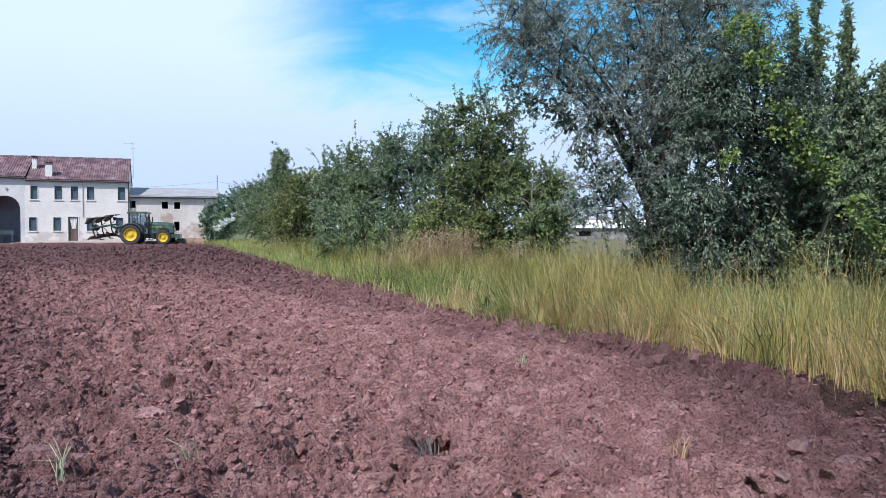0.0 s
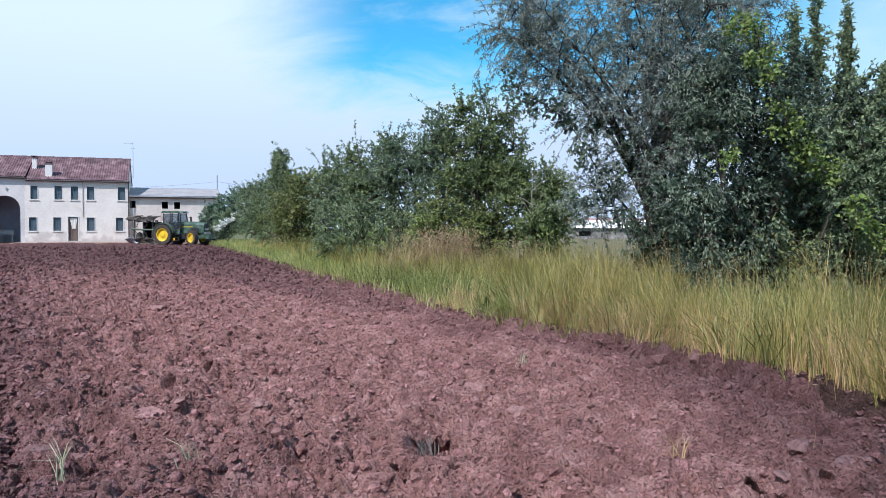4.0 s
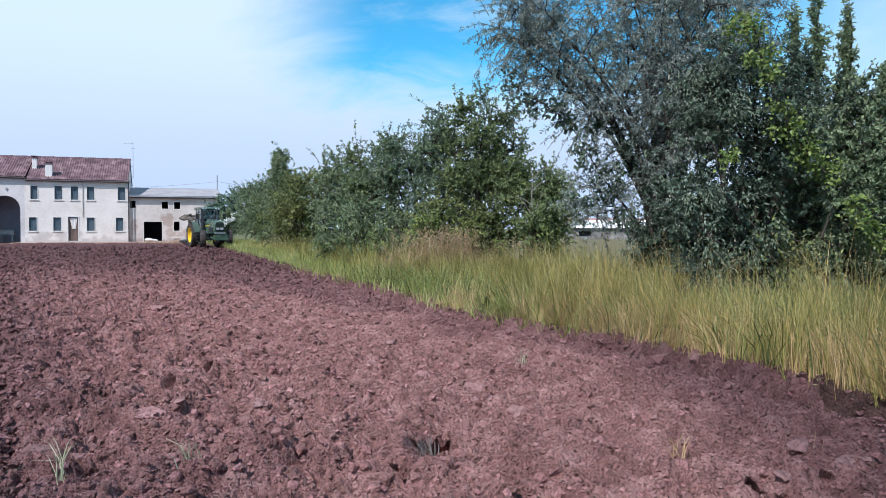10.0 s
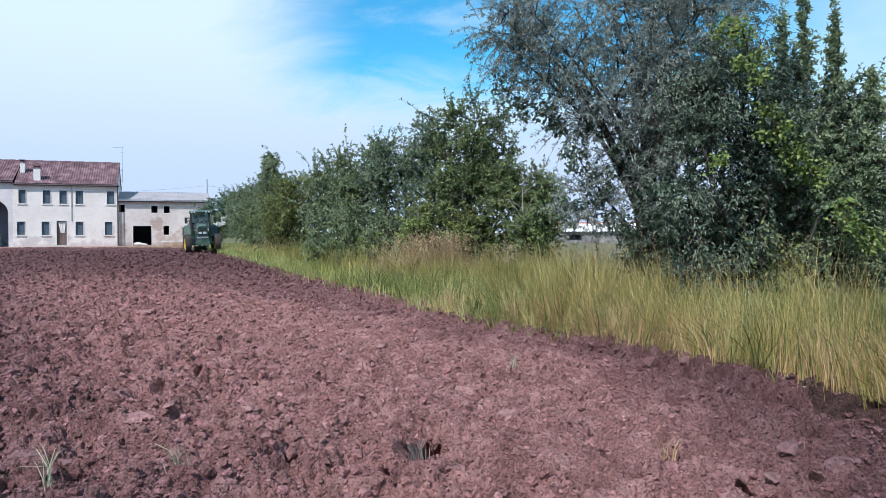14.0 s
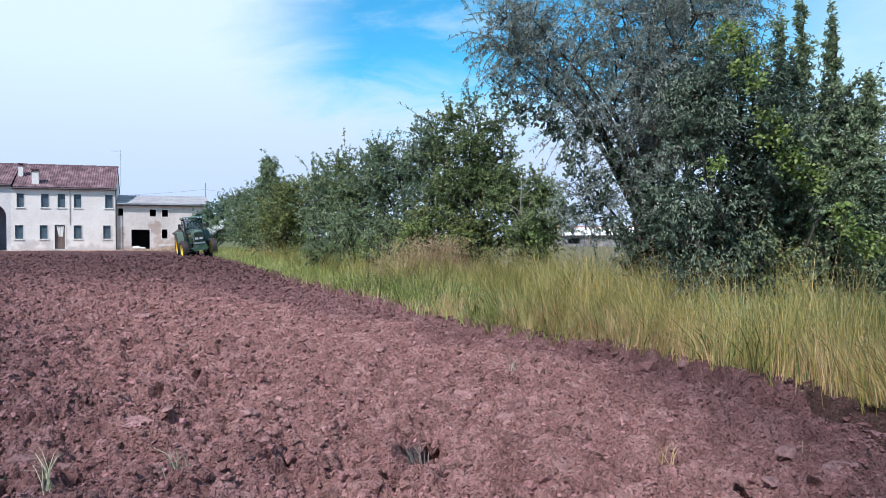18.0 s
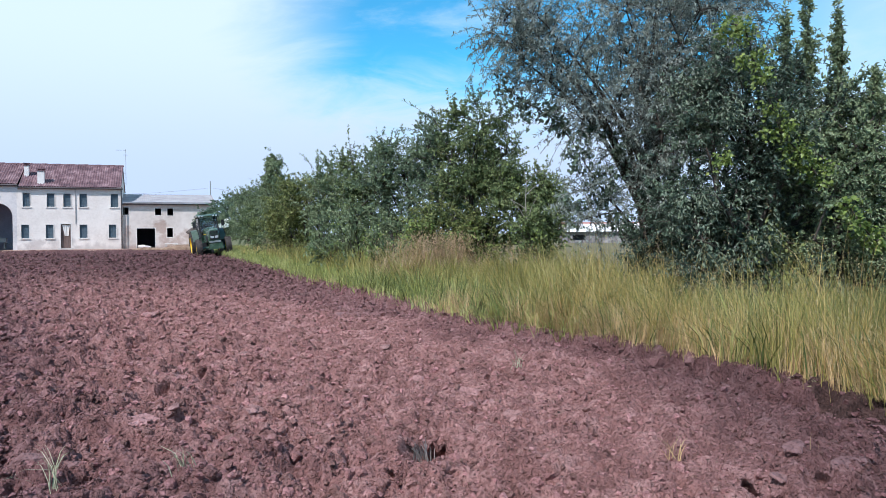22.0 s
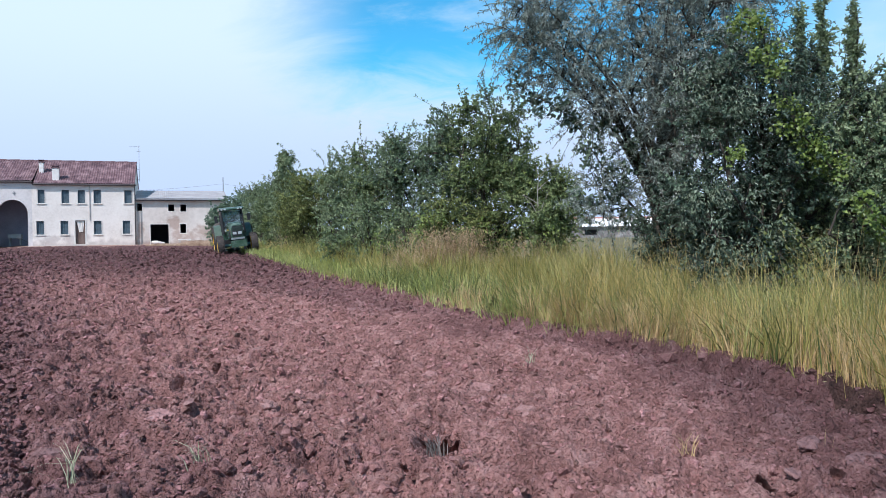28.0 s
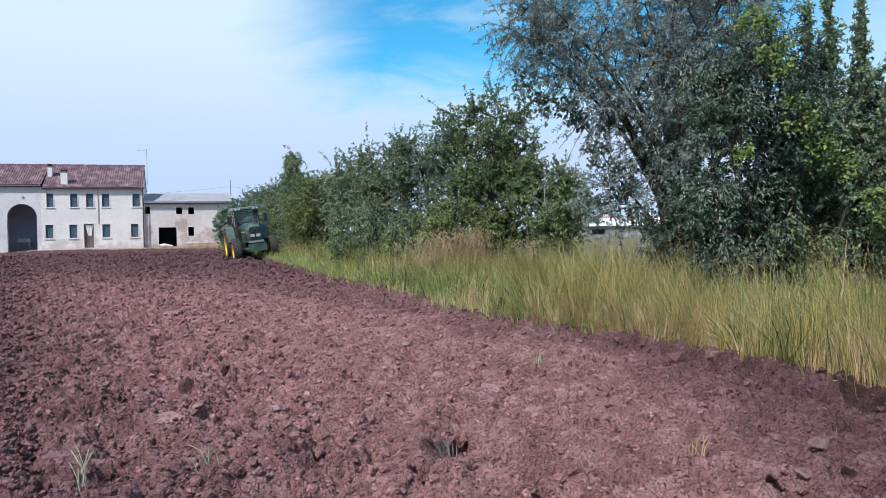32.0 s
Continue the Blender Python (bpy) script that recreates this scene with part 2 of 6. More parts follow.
verge = material("verge_earth", [(0.10, 0.085, 0.035), (0.16, 0.13, 0.06), (0.20, 0.17, 0.08)], 3, 0.95, 0.6, 40)
meadow = material("meadow", [(0.07, 0.09, 0.025), (0.12, 0.12, 0.04), (0.16, 0.14, 0.06)], 0.15, 0.95, 0.3, 4)
yard = material("yard_earth", [(0.30, 0.17, 0.13), (0.40, 0.27, 0.21)], 0.8, 0.95, 0.4, 20)
blade_green = material("grass_green", [(0.18, 0.182, 0.045), (0.325, 0.297, 0.085), (0.485, 0.42, 0.165)], 0.9, 0.55, 0, island=0.5, translucent=0.3)
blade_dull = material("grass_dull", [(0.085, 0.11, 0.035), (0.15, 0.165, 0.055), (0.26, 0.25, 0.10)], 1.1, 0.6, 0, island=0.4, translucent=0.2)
# barn interior: veiling haze over the dark arch is put into this pale colour
barn_hazed = material("barn_interior_hazed", [(0.34, 0.35, 0.42), (0.48, 0.49, 0.56)], 1.0, 0.95, 0.3)
# green darkened to stand for the shade deep between the stems
blade_shade = material("grass_shade", [(0.07, 0.10, 0.024), (0.13, 0.16, 0.045)], 2, 0.6, 0, island=0.4, translucent=0.2)
blade_fresh = material("grass_fresh", [(0.225, 0.26, 0.068), (0.35, 0.375, 0.115), (0.48, 0.48, 0.205)], 1.2, 0.55, 0, island=0.45, translucent=0.35)
blade_gold = material("grass_gold", [(0.41, 0.29, 0.09), (0.55, 0.405, 0.145), (0.68, 0.55, 0.27)], 1.6, 0.6, 0, island=0.4, translucent=0.25)
seed_mat = material("grass_seed", [(0.34, 0.29, 0.15), (0.45, 0.38, 0.21)], 2, 0.8, 0, island=0.3, translucent=0.2)
reed_mat = material("dry_weed", [(0.33, 0.225, 0.125), (0.47, 0.335, 0.20), (0.59, 0.45, 0.29)], 2, 0.8, 0, island=0.4, translucent=0.15)
straw_mat = material("straw", [(0.42, 0.275, 0.125), (0.54, 0.38, 0.185), (0.64, 0.47, 0.26)], 3, 0.75, 0, island=0.35)
blade_pale = material("grass_pale", [(0.33, 0.34, 0.21), (0.5, 0.49, 0.34)], 5, 0.6, 0, island=0.3)
root_mat = material("root", [(0.16, 0.13, 0.12), (0.30, 0.26, 0.24)], 5, 0.9, 0)
bark = material("bark", [(0.03, 0.025, 0.02), (0.065, 0.053, 0.043), (0.11, 0.092, 0.075)], 6, 0.9, 0.8, 30, stretch=(1, 1, 0.25))
scrap_mat = material("scrap", [(0.45, 0.43, 0.45), (0.62, 0.60, 0.62)], 20, 0.5, 0.2, 60)
dead_wood = material("dead_wood", [(0.28, 0.26, 0.23), (0.42, 0.39, 0.35)], 6, 0.9, 0.3, 40)
leaf_willow = material("leaf_willow", [(0.165, 0.205, 0.17), (0.27, 0.31, 0.265), (0.43, 0.47, 0.43)], 1.2, 0.4, 0, island=0.45, translucent=0.27)
leaf_silver = material("leaf_silver", [(0.13, 0.17, 0.11), (0.20, 0.25, 0.165), (0.30, 0.34, 0.26)], 1.2, 0.4, 0, island=0.4, translucent=0.2)
leaf_dark = material("leaf_dark", [(0.042, 0.068, 0.048), (0.082, 0.122, 0.082), (0.165, 0.22, 0.142)], 1.3, 0.44, 0, island=0.55, translucent=0.18)
leaf_mid = material("leaf_mid", [(0.085, 0.128, 0.05), (0.16, 0.21, 0.085), (0.28, 0.33, 0.14)], 1.0, 0.5, 0, spec=0.28, island=0.5, translucent=0.22)
leaf_cool = material("leaf_cool", [(0.085, 0.135, 0.08), (0.16, 0.22, 0.13), (0.28, 0.35, 0.21)], 0.9, 0.46, 0, spec=0.3, island=0.5, translucent=0.22)
leaf_warm = material("leaf_warm", [(0.11, 0.138, 0.046), (0.19, 0.22, 0.075), (0.32, 0.34, 0.13)], 0.9, 0.5, 0, spec=0.28, island=0.5, translucent=0.25)
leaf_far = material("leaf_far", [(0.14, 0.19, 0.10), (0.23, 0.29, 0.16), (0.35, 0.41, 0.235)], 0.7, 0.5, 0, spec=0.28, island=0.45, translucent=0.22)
leaf_lime = material("leaf_lime", [(0.11, 0.165, 0.035), (0.175, 0.24, 0.058), (0.26, 0.325, 0.10)], 2.0, 0.45, 0, island=0.45, translucent=0.32)
leaf_ivy = material("leaf_ivy", [(0.10, 0.155, 0.10), (0.165, 0.24, 0.155), (0.26, 0.345, 0.225)], 1.0, 0.4, 0, island=0.45, translucent=0.12)
petal = material("petal_white", [(0.75, 0.76, 0.70), (0.85, 0.85, 0.80)], 4, 0.7, 0)
plaster = material("plaster", [(0.68, 0.61, 0.545), (0.78, 0.71, 0.645), (0.83, 0.765, 0.70)], 0.55, 0.9, 0.12, 18)
plaster_barn = material("plaster_barn", [(0.54, 0.50, 0.485), (0.66, 0.615, 0.59), (0.73, 0.68, 0.65)], 0.55, 0.9, 0.12, 18)
stained(plaster, 0.55, ((-0.7, 1.2, 0.7, 1.0), (-4.9, 0.5, 1.6, 0.6), (-7.0, 0.6, 0.9, 0.5), (-8.7, 5.0, 0.3, 0.5)), (0.74, 0.72, 0.725))
plaster_shed = material("plaster_shed", [(0.52, 0.455, 0.405), (0.65, 0.58, 0.525), (0.73, 0.66, 0.605)], 0.30, 0.92, 0.2, 14)
stained(plaster_shed, 0.5, ((3.55, 2.0, 0.8, 0.8), (4.6, 0.6, 1.6, 0.9), (6.4, 1.0, 1.6, 1.1), (0.5, 1.3, 0.5, 1.0), (7.6, 2.2, 0.6, 1.4)), (0.70, 0.60, 0.56))
plaster_low = material("plaster_damp", [(0.38, 0.34, 0.32), (0.50, 0.46, 0.43), (0.62, 0.57, 0.53)], 0.6, 0.95, 0.4, 14)
trim_white = material("window_trim", [(0.66, 0.62, 0.57), (0.76, 0.72, 0.67)], 3, 0.8, 0.15, 30)
shutter_mat = material("shutter_paint", [(0.075, 0.11, 0.135), (0.11, 0.155, 0.185)], 3, 0.55, 0.2, 30)
door_wood = material("door_wood", [(0.12, 0.075, 0.06), (0.2, 0.14, 0.12)], 4, 0.7, 0.3, 30, stretch=(1, 1, 0.2))
dark_inside = material("dark_interior", [(0.07, 0.075, 0.10), (0.12, 0.12, 0.145)], 1, 0.95, 0.2)
tile_mat = material("roof_tile", [(0.075, 0.045, 0.055), (0.18, 0.105, 0.115), (0.37, 0.25, 0.255)], 1.6, 0.9, 0.5, 26, stretch=(1, 0.5, 1), island=0.25)
sheet_mat = material("fibre_cement", [(0.29, 0.27, 0.275), (0.37, 0.35, 0.355), (0.44, 0.42, 0.42)], 1.0, 0.95, 0.3, 20, spec=0.15)
pale_roof = material("pale_roof", [(0.72, 0.70, 0.70), (0.85, 0.83, 0.82)], 0.6, 0.7, 0.1)
red_roof = material("red_roof", [(0.35, 0.16, 0.12), (0.45, 0.24, 0.19)], 0.8, 0.9, 0.2)
chim_mat = material("chimney_plaster", [(0.68, 0.64, 0.60), (0.78, 0.75, 0.71)], 3, 0.9, 0.3, 20)
gutter_mat = material("gutter_metal", [(0.07, 0.06, 0.06), (0.12, 0.10, 0.10)], 5, 0.5, 0, metal=0.4)
metal_grey = material("galvanised", [(0.35, 0.35, 0.36), (0.5, 0.5, 0.5)], 6, 0.45, 0, metal=0.7)
green_paint = material("green_paint", [(0.030, 0.072, 0.045), (0.058, 0.105, 0.072), (0.15, 0.185, 0.155)], 3, 0.24, 0.05, spec=0.6)
yellow_paint = material("yellow_paint", [(0.72, 0.46, 0.015), (0.85, 0.56, 0.02)], 4, 0.4, 0.05)
rubber = material("rubber", [(0.03, 0.027, 0.026), (0.085, 0.066, 0.058)], 5, 0.85, 0.3, 40)
black_plastic = material("black_plastic", [(0.014, 0.015, 0.016), (0.03, 0.03, 0.032)], 6, 0.55, 0.1)
dusty_green = material("dusty_green", [(0.06, 0.10, 0.072), (0.11, 0.15, 0.115)], 4, 0.5, 0.1)
plough_steel = material("plough_steel", [(0.06, 0.048, 0.04), (0.15, 0.12, 0.10)], 3, 0.55, 0.2, metal=0.4)
bright_steel = material("polished_steel", [(0.3, 0.29, 0.29), (0.5, 0.49, 0.49)], 3, 0.4, 0.05, metal=0.9)
lamp_glass = material("lamp_lens", [(0.38, 0.40, 0.42), (0.52, 0.54, 0.55)], 6, 0.15, 0)
cab_glass = glass_material("cab_glass", (0.55, 0.63, 0.70))
seat_mat = material("seat_cloth", [(0.05, 0.05, 0.045), (0.08, 0.08, 0.07)], 8, 0.9, 0.2)
far_wall = material("far_wall", [(0.13, 0.12, 0.125), (0.22, 0.20, 0.20), (0.40, 0.37, 0.36)], 0.9, 0.9, 0.2)
heap_mat = material("heap_earth", [(0.16, 0.10, 0.07), (0.27, 0.18, 0.125), (0.38, 0.28, 0.2)], 1.6, 0.95, 0.9, 12, spec=0.15, dist=0.05)
wagon_wood = material("wagon_wood", [(0.22, 0.25, 0.24), (0.34, 0.37, 0.35)], 3, 0.8, 0.3, 25)

# ---- mesh helpers ----


def link_mesh(name, me, mats, parent=None, label="", kind=""):
    ob = new(name, me)
    for m in (mats if isinstance(mats, (list, tuple)) else [mats]):
        me.materials.append(m)
    if parent is not None:
        ob.parent = parent
    if label or kind:
        tagged(ob, label=label, kind=kind)
    return ob


def part(name, bm, mat, parent, label="", smooth_faces=False):
    """Links a bmesh as one mesh object under a thing or a part."""
    me = bpy.data.meshes.new(name)
    bm.normal_update()
    bm.to_mesh(me)
    bm.free()
    if smooth_faces:
        me.polygons.foreach_set("use_smooth", [False] * len(me.polygons))
    return link_mesh(name, me, mat, parent, label)


def np_mesh(name, verts, faces, mats, parent=None, label="", kind="", smooth_faces=False, mat_index=None):
    """A mesh from arrays: verts (n, 3), faces (m, k)."""
    me = bpy.data.meshes.new(name)
    verts, faces = np.asarray(verts, np.float32), np.asarray(faces, np.int32)
    k = faces.shape[1]
    me.vertices.add(len(verts))
    me.vertices.foreach_set("co", verts.ravel())
    me.loops.add(faces.size)
    me.loops.foreach_set("vertex_index", faces.ravel())
    me.polygons.add(len(faces))
    me.polygons.foreach_set("loop_start", np.arange(0, faces.size, k, dtype=np.int32))
    me.polygons.foreach_set("use_smooth", np.full(len(faces), smooth_faces))
    if mat_index is not None:
        me.polygons.foreach_set("material_index", np.asarray(mat_index, np.int32))
    me.update(calc_edges=True)
    me.validate()
    return link_mesh(name, me, mats, parent, label, kind)


def thing(name, m, label, category, group="", kind=""):
    ob = new(name)
    ob.empty_display_size = 0.2
    ob.matrix_basis = m
    return tagged(ob, label, category, group, kind)


def box(bm, x0, x1, y0, y1, z0, z1):
    v = [bm.verts.new(p) for p in ((x0, y0, z0), (x1, y0, z0), (x1, y1, z0), (x0, y1, z0),
                                   (x0, y0, z1), (x1, y0, z1), (x1, y1, z1), (x0, y1, z1))]
    for f in ((3, 2, 1, 0), (4, 5, 6, 7), (0, 1, 5, 4), (1, 2, 6, 5), (2, 3, 7, 6), (3, 0, 4, 7)):
        bm.faces.new([v[i] for i in f])
    return v


def bevelled(bm, width, segs=1):
    bmesh.ops.bevel(bm, geom=[e for e in bm.edges if e.calc_face_angle(0) > 0.5], offset=width, segments=segs, affect="EDGES", clamp_overlap=True)
    return bm


def a_box(x0, x1, y0, y1, z0, z1, bev=0.0):
    bm = bmesh.new()
    box(bm, x0, x1, y0, y1, z0, z1)
    return bevelled(bm, bev) if bev else bm


def prism(bm, pts, a0, a1, axis="y"):
    """Extrudes a closed outline: axis y: points are (x, z); axis x: (y, z); axis z: (x, y)."""
    def at(p, a):
        return {"y": (p[0], a, p[1]), "x": (a, p[0], p[1]), "z": (p[0], p[1], a)}[axis]
    lo = [bm.verts.new(at(p, a0)) for p in pts]
    hi = [bm.verts.new(at(p, a1)) for p in pts]
    n = len(pts)
    bm.faces.new(lo[::-1])
    bm.faces.new(hi)
    for i in range(n):
        j = (i + 1) % n
        bm.faces.new((lo[i], lo[j], hi[j], hi[i]))
    return bm


def rod(bm, p0, p1, r0, r1=None, n=8):
    """A closed round bar from p0 to p1."""
    r1 = r0 if r1 is None else r1
    p0, p1 = Vector(p0), Vector(p1)
    q = (p1 - p0).to_track_quat("Z", "Y")
    rings = []
    for p, r in ((p0, r0), (p1, r1)):
        rings.append([bm.verts.new(p + q @ Vector((r * math.cos(2 * math.pi * i / n), r * math.sin(2 * math.pi * i / n), 0))) for i in range(n)])
    for i in range(n):
        j = (i + 1) % n
        bm.faces.new((rings[0][i], rings[0][j], rings[1][j], rings[1][i]))
    bm.faces.new(rings[0][::-1])
    bm.faces.new(rings[1])
    return bm


def lathe(bm, prof, n=28):
    """Turns a profile of (radius, y) round the y axis."""
    rings = []
    for r, y in prof:
        rings.append([bm.verts.new((r * math.cos(2 * math.pi * i / n), y, r * math.sin(2 * math.pi * i / n))) for i in range(n)])
    for a, b in zip(rings, rings[1:]):
        for i in range(n):
            j = (i + 1) % n
            bm.faces.new((a[i], a[j], b[j], b[i]))
    bmesh.ops.recalc_face_normals(bm, faces=bm.faces[:])
    return bm


# value noise and cells on arrays
def _hash(ix, iy, s):
    h = (ix.astype(np.int64) * 374761393 + iy.astype(np.int64) * 668265263 + s * 974634777) & 0x7FFFFFFF
    h = ((h ^ (h >> 13)) * 1274126177) & 0x7FFFFFFF
    h = (h ^ (h >> 16)) & 0xFFFFFF
    return h / float(0xFFFFFF)


def vnoise(x, y, s=0):
    ix, iy = np.floor(x), np.floor(y)
    fx, fy = x - ix, y - iy
    fx, fy = fx * fx * (3 - 2 * fx), fy * fy * (3 - 2 * fy)
    a, b = _hash(ix, iy, s), _hash(ix + 1, iy, s)
    c, d = _hash(ix, iy + 1, s), _hash(ix + 1, iy + 1, s)
    return (a + (b - a) * fx) * (1 - fy) + (c + (d - c) * fx) * fy


def fbm(x, y, s=0, octaves=4, gain=0.5):
    t, amp, tot = 0.0, 1.0, 0.0
    for i in range(octaves):
        t = t + amp * vnoise(x * 2 ** i, y * 2 ** i, s + i * 17)
        tot += amp
        amp *= gain
    return t / tot


def cells(x, y, s=0):
    """Nearest and second distance to jittered cell points, a random number per cell."""
    ix, iy = np.floor(x), np.floor(y)
    f1, f2 = np.full(x.shape, 9.0), np.full(x.shape, 9.0)
    rid, dx, dy = np.zeros(x.shape), np.zeros(x.shape), np.zeros(x.shape)
    for ox in (-1, 0, 1):
        for oy in (-1, 0, 1):
            cx, cy = ix + ox, iy + oy
            px, py = cx + _hash(cx, cy, s + 1), cy + _hash(cx, cy, s + 2)
            d = np.hypot(px - x, py - y)
            near = d < f1
            f2 = np.where(near, f1, np.minimum(f2, d))
            rid = np.where(near, _hash(cx, cy, s + 3), rid)
            dx, dy = np.where(near, x - px, dx), np.where(near, y - py, dy)
            f1 = np.where(near, d, f1)
    return f1, f2, rid, dx, dy


def sstep(v, lo, hi):
    t = np.clip((v - lo) / (hi - lo), 0, 1)
    return t * t * (3 - 2 * t)


# the line between the ploughed field and the grass verge, in plan
EDGE_Y = np.array([-40.0, 3.5, 5.7, 7.35, 8.8, 10.5, 11.9, 15.0, 17.1, 22.0, 33.3, 50.4, 65.0, 120.0])
EDGE_X = np.array([14.0, 4.15, 3.24, 2.70, 2.05, 0.95, 0.14, -0.93, -1.8, -3.8, -7.9, -14.25, -20.0, -43.0])


def edge_x(y):
    return np.interp(y, EDGE_Y, EDGE_X) + 0.22 * (fbm(y * 0.9, y * 0 + 3.1, 5, 4, 0.6) - 0.5)


def edge_d(x, y):
    """Metres to the right of the field's edge."""
    return (x - edge_x(y)) * 0.92


def lumps(x, y, s):
    """Upper hull of tilted, stretched mounds on jittered cell points, about -0.5 to 0.5."""
    ix, iy = np.floor(x), np.floor(y)
    best = np.full(x.shape, -9.0)
    for ox in (-1, 0, 1):
        for oy in (-1, 0, 1):
            cx, cy = ix + ox, iy + oy
            r = _hash(cx, cy, s + 3)
            px, py = x - cx - _hash(cx, cy, s + 1), y - cy - _hash(cx, cy, s + 2)
            a = r * 47.0
            ca, sa = np.cos(a), np.sin(a)
            qx, qy = (ca * px + sa * py) * (0.75 + 0.7 * ((r * 7.1) % 1)), ca * py - sa * px
            e = np.abs(qx) ** 2.6 + np.abs(qy) ** 2.6
            best = np.maximum(best, r * 0.9 + 0.55 * (((r * 13.7) % 1) - 0.5) * qx - 1.5 * e)
    return best - 0.45


# plan place, radius and depth of sunk spots between the clods
SOIL_HOLES = ((-0.13, 4.66, 0.24, 0.09), (1.65, 3.95, 0.16, 0.07), (-2.36, 4.15, 0.22, 0.10), (-2.06, 4.36, 0.14, 0.08), (-1.64, 5.05, 0.14, 0.06), (-2.35, 6.45, 0.2, 0.08),
              (0.31, 5.48, 0.12, 0.05), (-0.55, 7.75, 0.16, 0.08), (-3.92, 8.87, 0.28, 0.12), (-6.2, 16.2, 0.35, 0.15), (-4.06, 13.6, 0.25, 0.12), (2.0, 3.85, 0.12, 0.08))
# open cavities under the crust: plan place, half width, half length
CAVITIES = ((-0.11, 4.72, 0.14, 0.12), (1.65, 4.02, 0.045, 0.075), (-0.27, 4.16, 0.03, 0.035), (-2.39, 4.25, 0.08, 0.10), (-2.06, 4.44, 0.075, 0.045),
            (-1.63, 5.14, 0.04, 0.045), (-2.35, 6.55, 0.06, 0.06), (0.31, 5.56, 0.075, 0.035), (-0.55, 7.87, 0.045, 0.09), (-2.19, 7.1, 0.04, 0.05),
            (-0.95, 4.35, 0.04, 0.035), (2.02, 4.0, 0.035, 0.035), (0.82, 5.0, 0.03, 0.03), (-3.92, 8.95, 0.08, 0.09), (-0.73, 8.44, 0.05, 0.05), (-1.1, 4.95, 0.035, 0.04))


def cavity(x, y):
    """How far a point lies inside a pocket, 0 to 1, and that pocket's half length."""
    rng = np.random.default_rng(31)
    r = 3.4 * np.exp(rng.uniform(0, 1, 60) * 1.5)
    th = np.radians(rng.uniform(-31, 20, 60))
    spots = [(a, b, c, c * e) for a, b, c, e in zip(r * np.sin(th), r * np.cos(th), 0.0034 * r * rng.uniform(0.6, 1.8, 60), rng.uniform(0.7, 1.5, 60)) if a < edge_x(b) - 0.3]
    wob = 0.8 * (fbm(x * 15, y * 15, 57, 3) - 0.5)
    w, size = np.zeros(x.shape), np.zeros(x.shape)
    for cx, cy, rx, ry in (*CAVITIES, *spots):
        near = (np.abs(x - cx) < 2 * rx) & (np.abs(y - cy) < 2 * ry)
        k = 1 - sstep(((x[near] - cx) / rx) ** 2 + ((y[near] - cy) / ry) ** 2 + wob[near], 0.25, 1.2)
        size[near] = np.where(k > w[near], ry, size[near])
        w[near] = np.maximum(w[near], k)
    return w, size


def soil_height(x, y):
    d = edge_d(x, y)
    rough = 0.45 + 0.55 * np.maximum(sstep(-d, 2.8, 4.6), sstep(y, 14.0, 26.0))
    wx, wy = x + 0.18 * (fbm(x * 2.1, y * 2.1, 11, 3) - 0.5), y + 0.18 * (fbm(x * 2.1, y * 2.1, 23, 3) - 0.5)
    h = 0.10 * (fbm(x * 0.35, y * 0.35, 31, 3) - 0.5)
    # turned ridges along the edge, broken up
    h = h + 0.035 * rough * (np.abs(2 * vnoise(d / 0.42 + 0.5 * fbm(x * 0.8, y * 0.8, 3, 2), (y - 0.43 * x) * 0.35, 14) - 1) - 0.4)
    ux, uy = wx, wy
    for sc, amp, s in ((0.52, 0.05, 41), (0.27, 0.04, 53)):
        ux, uy = 0.80 * ux - 0.60 * uy + 3.7, 0.60 * ux + 0.80 * uy - 1.9
        h = h + amp * rough * (np.abs(vnoise(ux / sc, uy / sc, s) - 0.5) * 2 - 0.42)
    # clods and crumbs: overlapping lumps, each with its own height, stretch and tilt
    h = h + rough * (0.11 * lumps(wx / 0.40, wy / 0.40, 53) + 0.085 * lumps(wx / 0.20, wy / 0.20, 59))
    h = h + (0.65 + 0.35 * rough) * (0.062 * lumps(wx / 0.10, wy / 0.10, 67) + 0.036 * lumps(wx / 0.052, wy / 0.052, 71) + 0.014 * lumps(wx / 0.027, wy / 0.027, 73))
    h = h + 0.012 * (fbm(x / 0.04, y / 0.04, 83, 2) - 0.5)
    # burrow-like holes and sunk spots
    for hx, hy, hr, dep in SOIL_HOLES:
        h = h - dep * np.exp(-(((x - hx) / hr) ** 2 + ((y - hy) / (hr * 1.15)) ** 2) ** 2)
    h = h + 0.05
    # open furrow beside the verge, deeper nearby
    h = h - (0.11 + 0.13 * (1 - sstep(y, 6.5, 9.0))) * np.exp(-((d + 0.22) / 0.24) ** 2)
    return h


def ground_height(x, y):
    x, y = np.asarray(x, float), np.asarray(y, float)
    d = edge_d(x, y)
    g = 0.06 + 0.08 * (fbm(x * 0.6, y * 0.6, 77, 3) - 0.5) + 0.05 * sstep(d, 0.3, 3.0)
    g = g + (1 - sstep(d, 0.2, 0.7)) * (0.07 * lumps(x / 0.17, y / 0.17, 91) + 0.05 * lumps(x / 0.07, y / 0.07, 93))
    k = sstep(d + 0.16 * (fbm(x * 5, y * 5, 15, 3) - 0.5), -0.09, 0.04)
    return g * k + (soil_height(x, y) - 0.03) * (1 - k)

